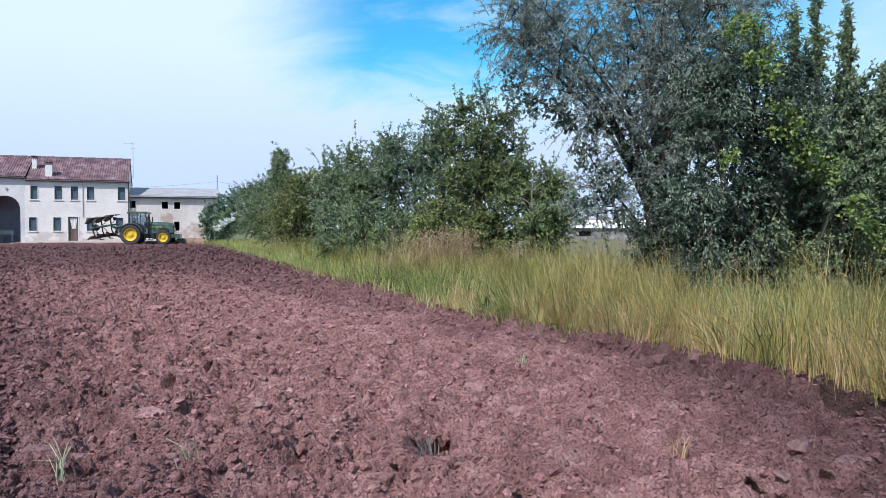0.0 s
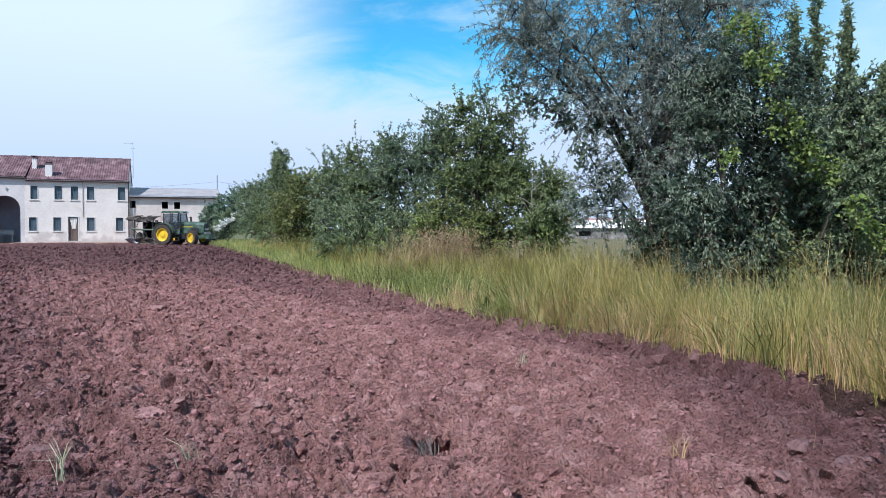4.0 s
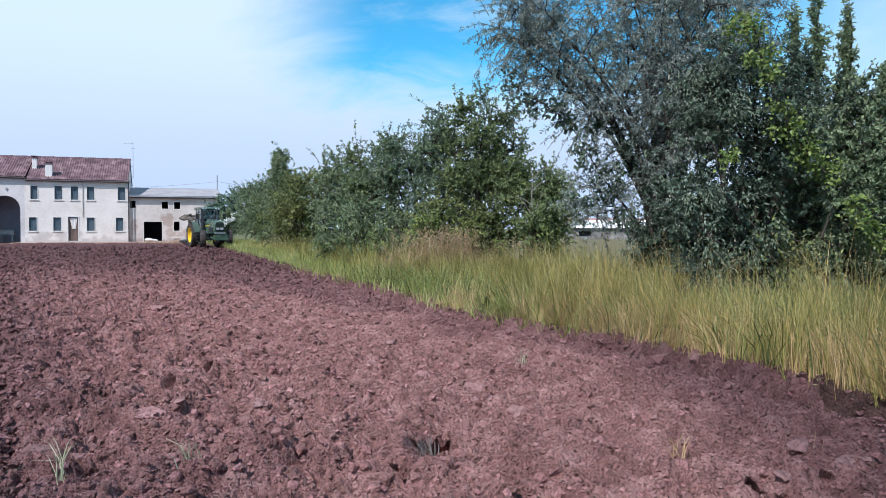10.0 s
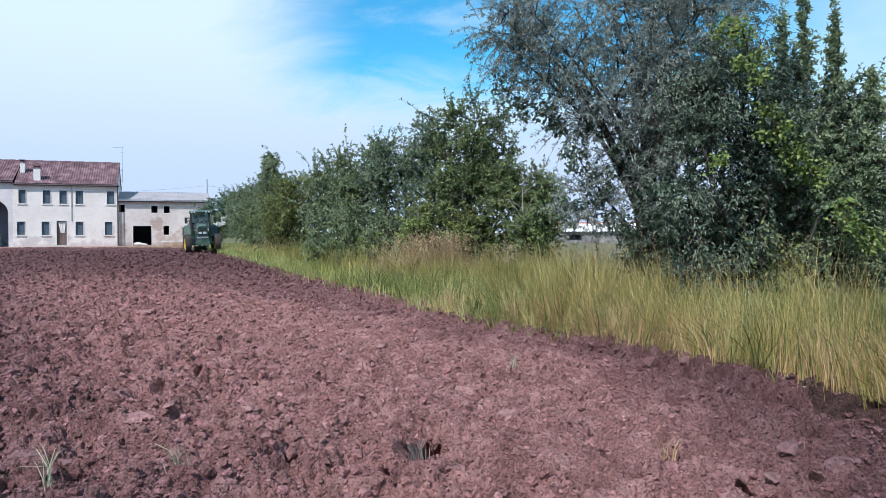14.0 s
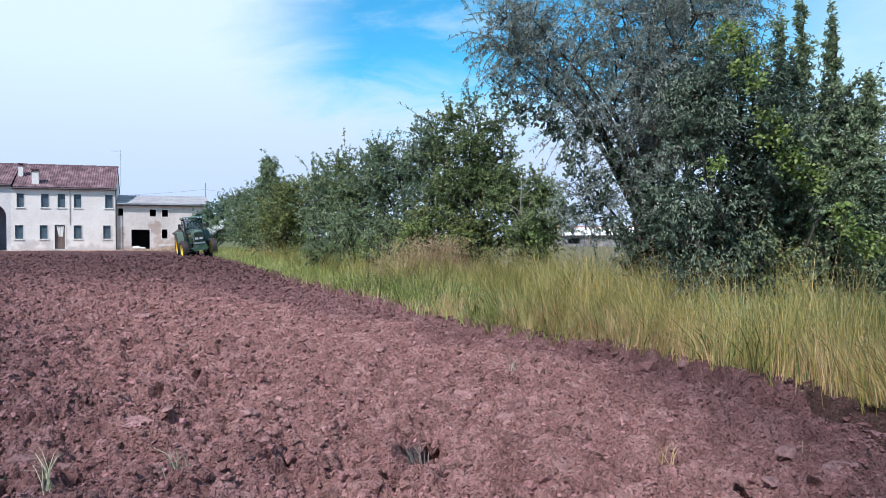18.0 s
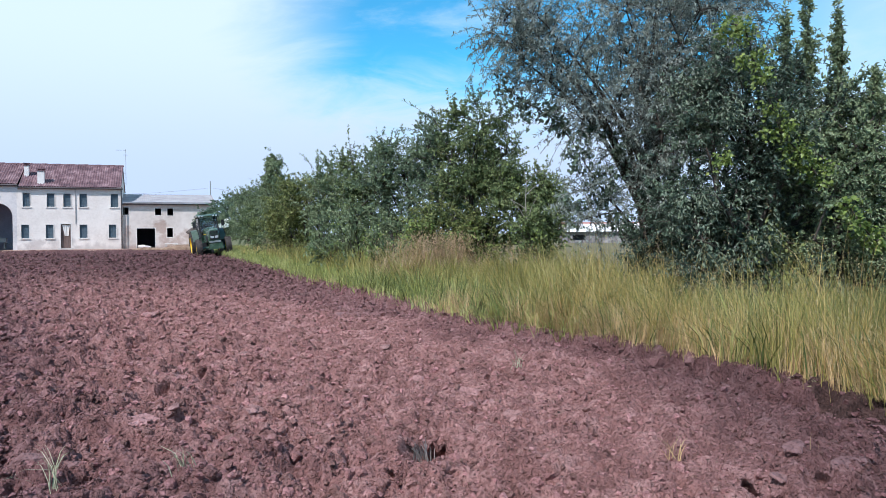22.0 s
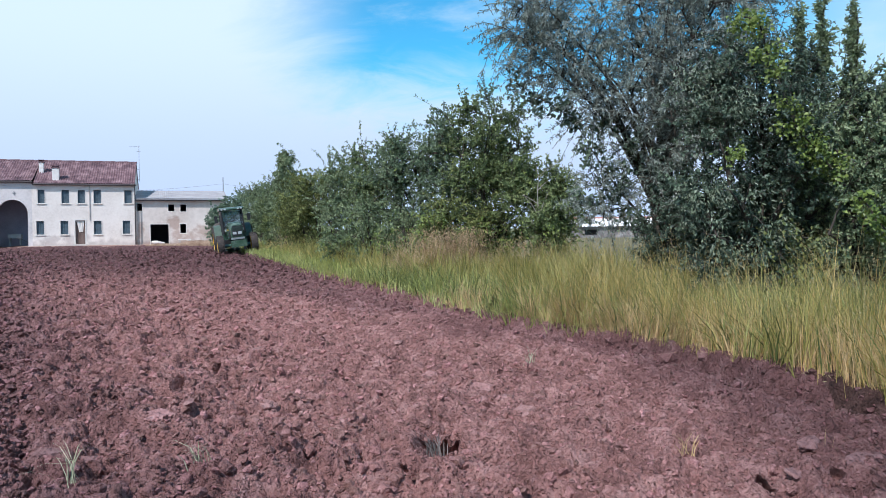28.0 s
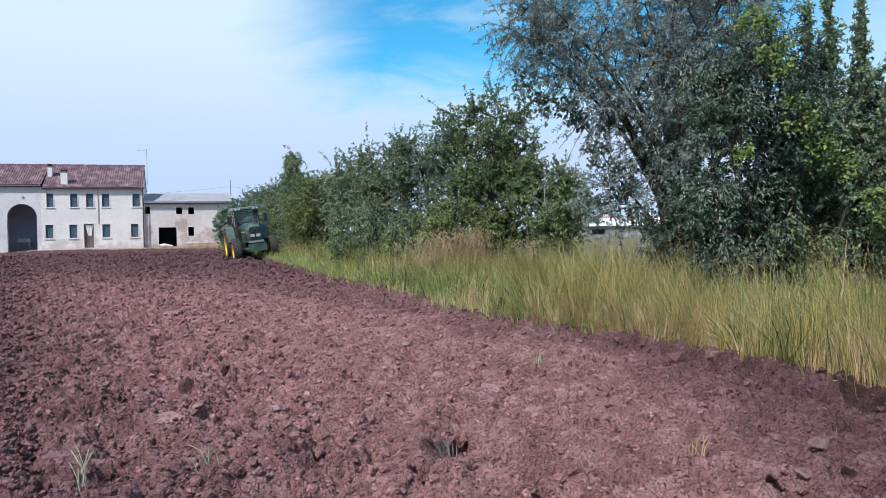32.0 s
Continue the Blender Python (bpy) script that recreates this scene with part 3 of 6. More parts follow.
# ---- ground: field, verge, yard and the land beyond, one sheet ----
def make_ground():
    # fine fan over the field in front, a coarser one under the grass, coarse rings behind and out to the horizon
    r = np.concatenate([[2.3, 2.7], np.linspace(3.1 ** -0.6, 89.0 ** -0.6, 700) ** (-1 / 0.6)])
    lo, hi = math.radians(-33.5), math.radians(33.5)
    ts = np.linspace(lo, hi, 700)
    TS, RS = np.meshgrid(ts, r)
    over = RS * np.sin(TS) - np.interp(RS * np.cos(TS), EDGE_Y, EDGE_X) > 0.75
    cut = np.where(over.any(1), ts[np.argmax(over, 1)], hi - 0.02)
    u, w = np.linspace(0, 1, 760)[None], np.linspace(0, 1, 80)[None]
    V1, F1, M1, b = [], [], [], 0
    for T in (lo + (cut[:, None] - lo) * u, cut[:, None] + (hi - cut[:, None]) * w):
        R = np.repeat(r[:, None], T.shape[1], 1)
        x, y = R * np.sin(T), R * np.cos(T)
        d = edge_d(x, y)
        fade = 1 - sstep(y, 66.0, 70.0)
        z = ground_height(x, y)
        z = np.where(d > 0.02, z, z * fade + 0.06 * (1 - fade))
        rim = np.clip(np.minimum.reduce([(R - 2.3) / 0.4, (hi - T) * 12, (T - lo) * 12]), 0, 1)
        z = z * rim - 0.22 * (1 - rim)
        # pockets run in under the crust, away from the open side
        pk, psz = cavity(x, y)
        sx, sy = x, y
        x, y, z = x + 0.5 * psz * pk, y + 1.7 * psz * pk, z - (0.03 + 0.8 * psz) * pk
        nr, nc = x.shape
        idx = b + np.arange(nr * nc).reshape(nr, nc)
        f = np.stack([idx[:-1, :-1], idx[:-1, 1:], idx[1:, 1:], idx[1:, :-1]], -1).reshape(-1, 4)
        cx, cy = sx[:-1, :-1].ravel(), sy[:-1, :-1].ravel()
        m = np.where(edge_d(cx, cy) > 0.10 + 0.25 * fbm(cx * 3, cy * 3, 44, 3), 1, 0)
        m = np.where((cy > 67.5 + 1.2 * vnoise(cx * 0.7, cy * 0.7, 8)) & (m == 0), 2, m)
        de = edge_d(cx, cy)
        m = np.where((de > -0.14 - 0.14 * fbm(cx * 4, cy * 4, 46, 3) + 0.4 * sstep(cy, 5.5, 6.9)) & (de < 0.35) & (cy < 8), 4, m)
        V1.append(np.stack([x.ravel(), y.ravel(), z.ravel()], -1))
        F1.append(f)
        M1.append(m)
        b += nr * nc
    v1, f1, m1 = np.concatenate(V1), np.concatenate(F1), np.concatenate(M1)
    # coarse rings all round
    rr = np.concatenate([[0.05], np.geomspace(0.8, 3500, 90)])
    tt = np.linspace(0, 2 * math.pi, 145)[:-1]
    T2, R2 = np.meshgrid(tt, rr)
    x2, y2 = R2 * np.sin(T2) + 0.33, R2 * np.cos(T2) - 0.41
    z2 = -0.20 + 0.05 * (fbm(x2 * 0.8, y2 * 0.8, 9, 3) - 0.5) - 0.1 * sstep(R2, 20, 90)
    b = len(v1)
    n2r, n2c = x2.shape
    i2 = b + np.arange(n2r * n2c).reshape(n2r, n2c)
    nx = np.roll(i2, -1, axis=1)
    f2 = np.stack([i2[:-1], nx[:-1], nx[1:], i2[1:]], -1).reshape(-1, 4)
    gx, gy = x2[:-1].ravel(), y2[:-1].ravel()
    m2 = np.where((edge_d(gx, gy) < 0) & (np.abs(gy) < 68) & (gx > -80), 0, 3)
    v2 = np.stack([x2.ravel(), y2.ravel(), z2.ravel()], -1)
    ob = np_mesh("ground", np.concatenate([v1, v2]), np.concatenate([f1[:, ::-1], f2[:, ::-1]]),
                 [soil, verge, yard, meadow, turf_earth], mat_index=np.concatenate([m1, m2]))
    tagged(ob, "ploughed reddish brown field soil beside a grass verge", "ground", kind="structure")
    return ob


ground = make_ground()


# ---- farmhouse with its barn part ----
def wall_cells(bm, x0, x1, z0, z1, y0, y1, holes):
    """A thick wall between x0..x1 and z0..z1 with rectangular holes (x0, x1, z0, z1) right through it."""
    xs = sorted({x0, x1, *[h[0] for h in holes], *[h[1] for h in holes]})
    zs = sorted({z0, z1, *[h[2] for h in holes], *[h[3] for h in holes]})

    def solid(i, j):
        if not (0 <= i < len(xs) - 1 and 0 <= j < len(zs) - 1):
            return False
        cx, cz = (xs[i] + xs[i + 1]) / 2, (zs[j] + zs[j + 1]) / 2
        return not any(h[0] < cx < h[1] and h[2] < cz < h[3] for h in holes)
    V = {}

    def v(i, j, y):
        if (i, j, y) not in V:
            V[i, j, y] = bm.verts.new((xs[i], y, zs[j]))
        return V[i, j, y]
    for i in range(len(xs) - 1):
        for j in range(len(zs) - 1):
            if not solid(i, j):
                continue
            bm.faces.new((v(i, j, y0), v(i + 1, j, y0), v(i + 1, j + 1, y0), v(i, j + 1, y0)))
            bm.faces.new((v(i, j + 1, y1), v(i + 1, j + 1, y1), v(i + 1, j, y1), v(i, j, y1)))
            if not solid(i - 1, j):
                bm.faces.new((v(i, j, y1), v(i, j, y0), v(i, j + 1, y0), v(i, j + 1, y1)))
            if not solid(i + 1, j):
                bm.faces.new((v(i + 1, j, y0), v(i + 1, j, y1), v(i + 1, j + 1, y1), v(i + 1, j + 1, y0)))
            if not solid(i, j - 1):
                bm.faces.new((v(i, j, y1), v(i + 1, j, y1), v(i + 1, j, y0), v(i, j, y0)))
            if not solid(i, j + 1):
                bm.faces.new((v(i, j + 1, y0), v(i + 1, j + 1, y0), v(i + 1, j + 1, y1), v(i, j + 1, y1)))
    return bm


def ribbed_roof(name, parent, x0, x1, y0, z0, y1, z1, pitch, amp, mat, label, courses):
    """A roof slope with rounded ribs that run from the eave (y0, z0) up to the ridge (y1, z1)."""
    per = 6
    n = int((x1 - x0) / pitch) * per
    xs = np.linspace(x0, x1, n + 1)
    rib = amp * (np.abs(np.sin(np.pi * (xs - x0) / pitch)) * 2 - 1)
    rows_v = []
    for c in range(courses):
        for e, lift in ((0.0, 0.035), (1.0, 0.0)):
            t = (c + e) / courses
            jig = 0.018 * (vnoise(xs / pitch // 1 * 1.7, xs * 0 + c * 3.3, 4) - 0.5)
            sag = -0.06 * np.sin(math.pi * t) * (0.6 + 0.8 * vnoise(xs * 0.35, xs * 0 + 1.0, 6))
            rows_v.append(np.stack([xs, np.full_like(xs, y0 + (y1 - y0) * t), z0 + (z1 - z0) * t + rib + lift + jig + sag], -1))
    V = np.concatenate(rows_v)
    m = len(xs)
    idx = np.arange(len(V)).reshape(-1, m)
    F = np.stack([idx[:-1, :-1], idx[:-1, 1:], idx[1:, 1:], idx[1:, :-1]], -1).reshape(-1, 4)
    return np_mesh(name, V, F, mat, parent, label, smooth_faces=True)


def add_window(house, x0, x1, z0, z1, closed=True):
    w = part("window", a_box(x0 + 0.01, x1 - 0.01, 0.20, 0.24, z0 + 0.01, z1 - 0.01), shutter_mat, house, "blue-grey closed shutters in pale stone surround")
    t = 0.055
    bm = bmesh.new()
    box(bm, x0 - t, x0, -0.03, 0.1, z0 - 0.02, z1 + t)
    box(bm, x1, x1 + t, -0.03, 0.1, z0 - 0.02, z1 + t)
    box(bm, x0, x1, -0.03, 0.1, z1, z1 + t)
    part("window_frame", bm, trim_white, w)
    part("window_sill", a_box(x0 - 0.11, x1 + 0.11, -0.075, 0.12, z0 - 0.10, z0 - 0.021), trim_white, w)
    mid = (x0 + x1) / 2
    for a, b in ((x0 + 0.015, mid - 0.01), (mid + 0.01, x1 - 0.015)):
        bm = bmesh.new()
        box(bm, a, b, 0.13, 0.17, z0 + 0.02, z1 - 0.02)
        k = 8
        for i in range(k):
            zz = z0 + 0.1 + (z1 - z0 - 0.2) * i / k
            box(bm, a + 0.05, b - 0.05, 0.112, 0.128, zz, zz + 0.07)
        part("shutter", bm, shutter_mat, w)
    return w


HOUSE = pose(-29.53, 72.0, 0.10, 0, 0, 20.0)


def make_house():
    h = thing("farmhouse", HOUSE, "old cream plastered farmhouse with red tile roof and arched barn opening", "house")
    up = [(-8.12, -7.55), (-6.17, -5.55), (-4.83, -4.22), (-3.49, -2.87), (-0.86, -0.22)]
    low = [(-8.27, -7.65), (-6.30, -5.67), (-3.52, -2.87), (-1.05, -0.42)]
    holes = [(a, b, 3.85, 5.06) for a, b in up] + [(a, b, 1.0, 2.22) for a, b in low] + [(-5.08, -4.26, 0.08, 2.27)]
    bm = wall_cells(bmesh.new(), -8.6, 0.0, -0.4, 5.62, 0.0, 0.4, holes)
    part("front_wall", bm, plaster, h)
    # barn part with the arch
    ax0, ax1, spring, crown = -11.35, -8.95, 2.95, 4.15
    bm = wall_cells(bmesh.new(), -22.0, -8.6, -0.4, 5.83, 0.0, 0.45, [(ax0, ax1, -0.4, crown)])
    cx, rx = (ax0 + ax1) / 2, (ax1 - ax0) / 2
    arc = [(cx + rx * math.cos(a), spring + (crown - spring) * math.sin(a)) for a in np.linspace(0, math.pi, 25)]
    for side in (arc[:13], arc[12:]):
        corner = (ax1, crown) if side is not arc[12:] and side[0][0] > cx else (ax0, crown)
        for p, q in zip(side, side[1:]):
            va = [bm.verts.new((p[0], 0.0, p[1])), bm.verts.new((q[0], 0.0, q[1])), bm.verts.new((corner[0], 0.0, corner[1]))]
            bm.faces.new(va)
            vb = [bm.verts.new((p[0], 0.0, p[1])), bm.verts.new((q[0], 0.0, q[1])), bm.verts.new((q[0], 0.45, q[1])), bm.verts.new((p[0], 0.45, p[1]))]
            bm.faces.new(vb)
    part("barn_wall", bm, plaster_barn, h)
    bm = bmesh.new()
    box(bm, -10.13, -9.88, -0.05, 0.0, 4.72, 4.78)
    box(bm, -10.03, -9.98, -0.06, 0.0, 4.6, 4.9)
    part("wall_cross", bm, metal_grey, h, "small metal cross ornament above the arch")
    # inside of the barn: back wall, side walls, floor, loft
    bm = bmesh.new()
    box(bm, -13.4, -8.6, 4.2, 4.4, -0.3, 5.4)
    box(bm, -8.8, -8.61, 0.5, 7.6, -0.3, 5.4)
    box(bm, -13.4, -13.2, 0.5, 7.6, -0.3, 5.4)
    box(bm, -13.2, -8.8, 0.46, 7.6, 4.6, 4.75)
    # pale blue-grey walls carry the haze that lifts the arch's darkness
    part("barn_inside", bm, barn_hazed, h, "barn interior in a pale blue-grey that stands in for haze")
    bm = bmesh.new()
    box(bm, -8.55, -0.05, 0.42, 0.5, 0.0, 5.5)
    part("room_back", bm, dark_inside, h)
    # outer side, back and gable walls
    gable = [(0.0, -0.4), (10.0, -0.4), (10.0, 5.5), (5.0, 7.88), (0.0, 5.5)]
    part("side_wall", prism(bmesh.new(), [(y + 0.4 if y == 0 else y, z) for y, z in gable], -0.4, 0.0, "x"), plaster, h)
    part("side_wall", prism(bmesh.new(), [(y + 0.45 if y == 0 else y, z) for y, z in gable], -22.0, -21.6, "x"), plaster, h)
    part("back_wall", a_box(-21.6, -0.4, 9.6, 10.0, -0.4, 5.75), plaster, h)
    # roof: two front slopes, back slope, ridge
    ribbed_roof("roof", h, -8.5, 0.08, -0.24, 5.62, 5.0, 8.06, 0.21, 0.06, tile_mat, "weathered red clay roof tiles", 26)
    ribbed_roof("roof", h, -22.3, -8.5, -0.24, 5.83, 5.0, 8.04, 0.21, 0.06, tile_mat, "weathered red clay roof tiles", 26)
    ribbed_roof("roof", h, -22.3, 0.07, 10.45, 5.65, 5.0, 8.03, 0.42, 0.03, tile_mat, "weathered red clay roof tiles", 8)
    cap = part("ridge_tile", rod(bmesh.new(), (0, 0, 0), (0.43, 0, 0.02), 0.12, 0.10, 7), tile_mat, h)
    cap.matrix_basis = pose(-22.3, 5.0, 8.05)
    for i in range(1, 56):
        ob = new("ridge_tile", cap.data)
        ob.parent = h
        ob.matrix_basis = pose(-22.3 + 22.4 * i / 56, 5.0 + 0.01 * (i % 2), 8.05 + 0.012 * (i % 3))
    bm = bmesh.new()
    box(bm, -8.5, 0.2, -0.2, 0.0, 5.48, 5.56)
    box(bm, -22.2, -8.52, -0.2, 0.0, 5.69, 5.77)
    part("eave_board", bm, gutter_mat, h)
    bm = bmesh.new()
    rod(bm, (-8.45, -0.29, 5.56), (0.2, -0.29, 5.54), 0.065)
    rod(bm, (-22.2, -0.29, 5.77), (-8.5, -0.29, 5.77), 0.065)
    part("gutter", bm, gutter_mat, h)
    bm = bmesh.new()
    rod(bm, (-3.84, -0.06, 5.6), (-3.84, -0.06, 2.3), 0.035)
    part("downpipe", bm, plaster_low, h)
    bm = bmesh.new()
    rod(bm, (0.06, -0.08, 5.6), (0.06, -0.08, 0.0), 0.05)
    rod(bm, (0.06, -0.08, 5.58), (0.1, -0.27, 5.66), 0.05)
    part("downpipe", bm, gutter_mat, h)
    for cx0, cx1, cy, z0, z1 in ((-6.98, -6.42, 0.55, 5.9, 7.1), (-8.28, -7.9, 2.2, 6.5, 7.72)):
        c = part("chimney", a_box(cx0, cx1, cy, cy + 0.5, z0, z1, 0.02), chim_mat, h, "whitewashed chimney stack")
        bm = bmesh.new()
        box(bm, cx0 - 0.06, cx1 + 0.06, cy - 0.06, cy + 0.56, z1, z1 + 0.07)
        box(bm, cx0 + 0.03, cx1 - 0.03, cy + 0.06, cy + 0.44, z1 + 0.07, z1 + 0.19)
        box(bm, cx0 - 0.06, cx1 + 0.06, cy - 0.06, cy + 0.56, z1 + 0.19, z1 + 0.25)
        part("chimney_cap", bm, tile_mat, c)
    for a, b in up:
        add_window(h, a, b, 3.85, 5.06)
    for a, b in low:
        add_window(h, a, b, 1.0, 2.22)
    d = part("door", a_box(-5.06, -4.28, 0.16, 0.22, 0.09, 2.25), door_wood, h, "weathered brown wooden house door")
    for i in range(4):
        part("door_board", a_box(-5.04 + i * 0.19, -4.87 + i * 0.19, 0.135, 0.16, 0.12, 2.2), door_wood, d)
    bm = bmesh.new()
    box(bm, -5.18, -5.08, -0.03, 0.1, 0.0, 2.37)
    box(bm, -4.26, -4.16, -0.03, 0.1, 0.0, 2.37)
    box(bm, -5.08, -4.26, -0.03, 0.1, 2.27, 2.37)
    part("door_frame", bm, trim_white, d)
    # curtain gathered in folds in the door's upper half
    n = 15
    V, F = [], []
    for j in range(6):
        z = 2.2 - j * 0.2
        half = 0.30 * (1 - 0.55 * (j / 5) ** 0.8) + 0.03
        for i in range(n):
            V.append((-4.66 + half * (2 * i / (n - 1) - 1) + 0.05 * j / 5, 0.10 + 0.018 * math.sin(i * 1.7), z))
    for j in range(5):
        for i in range(n - 1):
            F.append((j * n + i, j * n + i + 1, (j + 1) * n + i + 1, (j + 1) * n + i))
    np_mesh("curtain", V, F, trim_white, d, "white curtain gathered in the doorway")
    part("door_step", a_box(-5.3, -4.0, -0.5, 0.0, -0.3, 0.06, 0.02), plaster_low, h)
    # television aerial on the right end of the ridge
    a = part("aerial", rod(bmesh.new(), (0.12, 5.0, 6.2), (0.12, 5.0, 9.8), 0.02), metal_grey, h, "thin metal television aerial")
    bm = bmesh.new()
    rod(bm, (-0.75, 5.0, 9.65), (0.2, 5.0, 9.7), 0.015)
    for i in range(6):
        rod(bm, (-0.7 + i * 0.15, 4.7, 9.66), (-0.7 + i * 0.15, 5.3, 9.66), 0.009, n=5)
    part("aerial_comb", bm, metal_grey, a)
    for z in (6.4, 7.4):
        part("aerial_bracket", rod(bmesh.new(), (-0.24, 5.0, z), (0.12, 5.0, z), 0.018), metal_grey, a)
    part("aerial_bar", rod(bmesh.new(), (-0.1, 5.0, 9.2), (0.3, 5.0, 9.2), 0.012), metal_grey, a)
    for ob in (a, *a.children_recursive):
        ob.data.transform(Matrix.Translation((0.2, 0, 0)))
    return h


make_house()


def make_shed():
    s = thing("farm_shed", HOUSE, "lower grey plastered shed with fibre-cement roof and dark openings", "shed")
    y0 = 0.35
    op = [(0.17, 0.66, 3.15, 3.84), (2.99, 3.54, 3.10, 3.76), (4.09, 4.63, 3.08, 3.76), (4.05, 4.57, 1.0, 1.88), (1.36, 2.98, -0.3, 1.86)]
    part("front_wall", wall_cells(bmesh.new(), 0.02, 8.3, -0.4, 4.2, y0, y0 + 0.35, op), plaster_shed, s)
    part("side_wall", prism(bmesh.new(), [(y0 + 0.35, -0.4), (8.0, -0.4), (8.0, 5.1), (6.3, 5.2), (y0 + 0.35, 4.2)], 8.0, 8.3, "x"), plaster, s)
    part("back_wall", a_box(0.02, 8.0, 8.0, 8.3, -0.4, 5.0), plaster, s)
    bm = bmesh.new()
    box(bm, 0.1, 7.9, 6.0, 6.1, -0.3, 4.4)
    box(bm, 1.0, 1.1, y0 + 0.36, 6.0, -0.3, 4.1)
    box(bm, 3.3, 3.4, y0 + 0.36, 6.0, -0.3, 2.4)
    box(bm, 0.1, 7.9, y0 + 0.36, 6.0, 2.4, 2.5)
    part("shed_inside", bm, dark_inside, s)
    # frames of the openings, stains on the wall
    for a, b, c, d in op:
        t = 0.07
        bm = bmesh.new()
        box(bm, a - t, a, y0 - 0.012, y0 + 0.08, c - (t if c > 0 else 0), d + t)
        box(bm, b, b + t, y0 - 0.012, y0 + 0.08, c - (t if c > 0 else 0), d + t)
        box(bm, a, b, y0 - 0.012, y0 + 0.08, d, d + t)
        if c > 0:
            box(bm, a, b, y0 - 0.012, y0 + 0.08, c - t, c)
        part("opening_frame", bm, trim_white, s)
    ribbed_roof("roof", s, 0.0, 8.55, y0 - 0.3, 4.28, 6.2, 5.35, 0.18, 0.013, sheet_mat, "grey corrugated fibre-cement sheets", 3)
    ribbed_roof("roof", s, 0.0, 8.55, 8.6, 4.9, 6.2, 5.35, 0.36, 0.028, sheet_mat, "grey corrugated fibre-cement sheets", 2)
    bm = bmesh.new()
    box(bm, 0.02, 8.5, y0 - 0.3, y0, 4.10, 4.19)
    part("eave_board", bm, gutter_mat, s)
    bm = bmesh.new()
    rod(bm, (0.02, y0 - 0.36, 4.24), (8.5, y0 - 0.36, 4.22), 0.055)
    part("gutter", bm, metal_grey, s)
    # a low stone bench and rubble by the wall
    b = thing("stone_bench", HOUSE @ pose(4.4, y0 - 0.35, 0), "low pale stone bench against the shed wall", "bench")
    part("bench_top", a_box(-0.6, 0.6, -0.2, 0.2, 0.34, 0.44, 0.02), trim_white, b)
    for sx in (-0.45, 0.45):
        part("bench_leg", a_box(sx - 0.08, sx + 0.08, -0.18, 0.18, -0.25, 0.34), plaster_low, b)
    # white sacks just inside the doorway
    for i, (px, sz) in enumerate(((1.75, 0.34), (2.15, 0.26), (2.4, 0.2))):
        bm = bmesh.new()
        bmesh.ops.create_icosphere(bm, subdivisions=2, radius=1.0)
        for vv in bm.verts:
            n = noise.noise(vv.co * 1.7 + Vector((i * 9, 0, 0)))
            vv.co = Vector((vv.co.x * sz * 1.2, vv.co.y * sz * 0.8, max(vv.co.z, -0.7) * sz * 0.55)) * (1 + 0.25 * n)
        me = bpy.data.meshes.new("sack")
        bm.to_mesh(me)
        bm.free()
        sk = link_mesh("sack", me, trim_white)
        sk.matrix_basis = HOUSE @ pose(px, y0 + 0.2, 0.0 + sz * 0.38)
        tagged(sk, "crumpled white plastic sack lying in the shed doorway", "sack", group="sacks in the doorway")


make_shed()


# ---- low farm buildings far off between the trees ----
def far_building(m, length, depth, eave, ridge, roof_mat, label):
    b = thing("farm_building", m, label, "building", group="far farm buildings")
    holes = [(-length / 2 + 1.5 + i * 3.2, -length / 2 + 3.3 + i * 3.2, 0.5, eave - 0.5) for i in range(int(length / 3.2) - 1)]
    part("front_wall", wall_cells(bmesh.new(), -length / 2, length / 2, -0.6, eave, 0.0, 0.3, holes), far_wall, b)
    part("inside", a_box(-length / 2 + 0.3, length / 2 - 0.3, 1.6, 1.7, -0.5, eave), dark_inside, b)
    for x0 in (-length / 2, length / 2 - 0.3):
        part("side_wall", prism(bmesh.new(), [(0.3, -0.6), (depth, -0.6), (depth, eave), (depth / 2, ridge), (0.3, eave)], x0, x0 + 0.3, "x"), far_wall, b)
    ribbed_roof("roof", b, -length / 2 - 0.3, length / 2 + 0.3, -0.5, eave - 0.1, depth / 2, ridge, 0.5, 0.03, roof_mat, "", 3)
    ribbed_roof("roof", b, -length / 2 - 0.3, length / 2 + 0.3, depth + 0.5, eave - 0.1, depth / 2, ridge, 0.5, 0.03, roof_mat, "", 3)
    return b


far_building(pose(22.5, 110.0, -0.3, 0, 0, -8), 9.0, 8.0, 1.75, 2.85, pale_roof, "low pale-roofed farm building seen through the trees")
far_building(pose(28.5, 112.0, -0.3, 0, 0, -8), 7.0, 8.0, 1.85, 2.9, pale_roof, "low pale-roofed farm building seen through the trees")
far_building(pose(26.5, 124.0, -0.3, 0, 0, -8), 13.0, 8.0, 2.1, 3.3, red_roof, "low red-roofed farm building seen through the trees")


# ---- small hand wagon standing in the barn ----
def make_wagon():
    w = thing("hand_wagon", HOUSE @ pose(-10.35, 2.2, 0.05), "grey-green wooden hand wagon standing inside the barn arch", "wagon")
    part("tray", bevelled(a_box(-0.55, 0.55, -0.4, 0.4, 0.62, 1.0), 0.03), wagon_wood, w)
    part("drawbar", rod(bmesh.new(), (0.5, 0, 0.55), (1.25, -0.1, 0.12), 0.035), wagon_wood, w)
    for x in (-0.42, 0.42):
        for y in (-0.33, 0.33):
            part("leg", a_box(x - 0.04, x + 0.04, y - 0.04, y + 0.04, -0.02, 0.63), wagon_wood, w)


make_wagon()


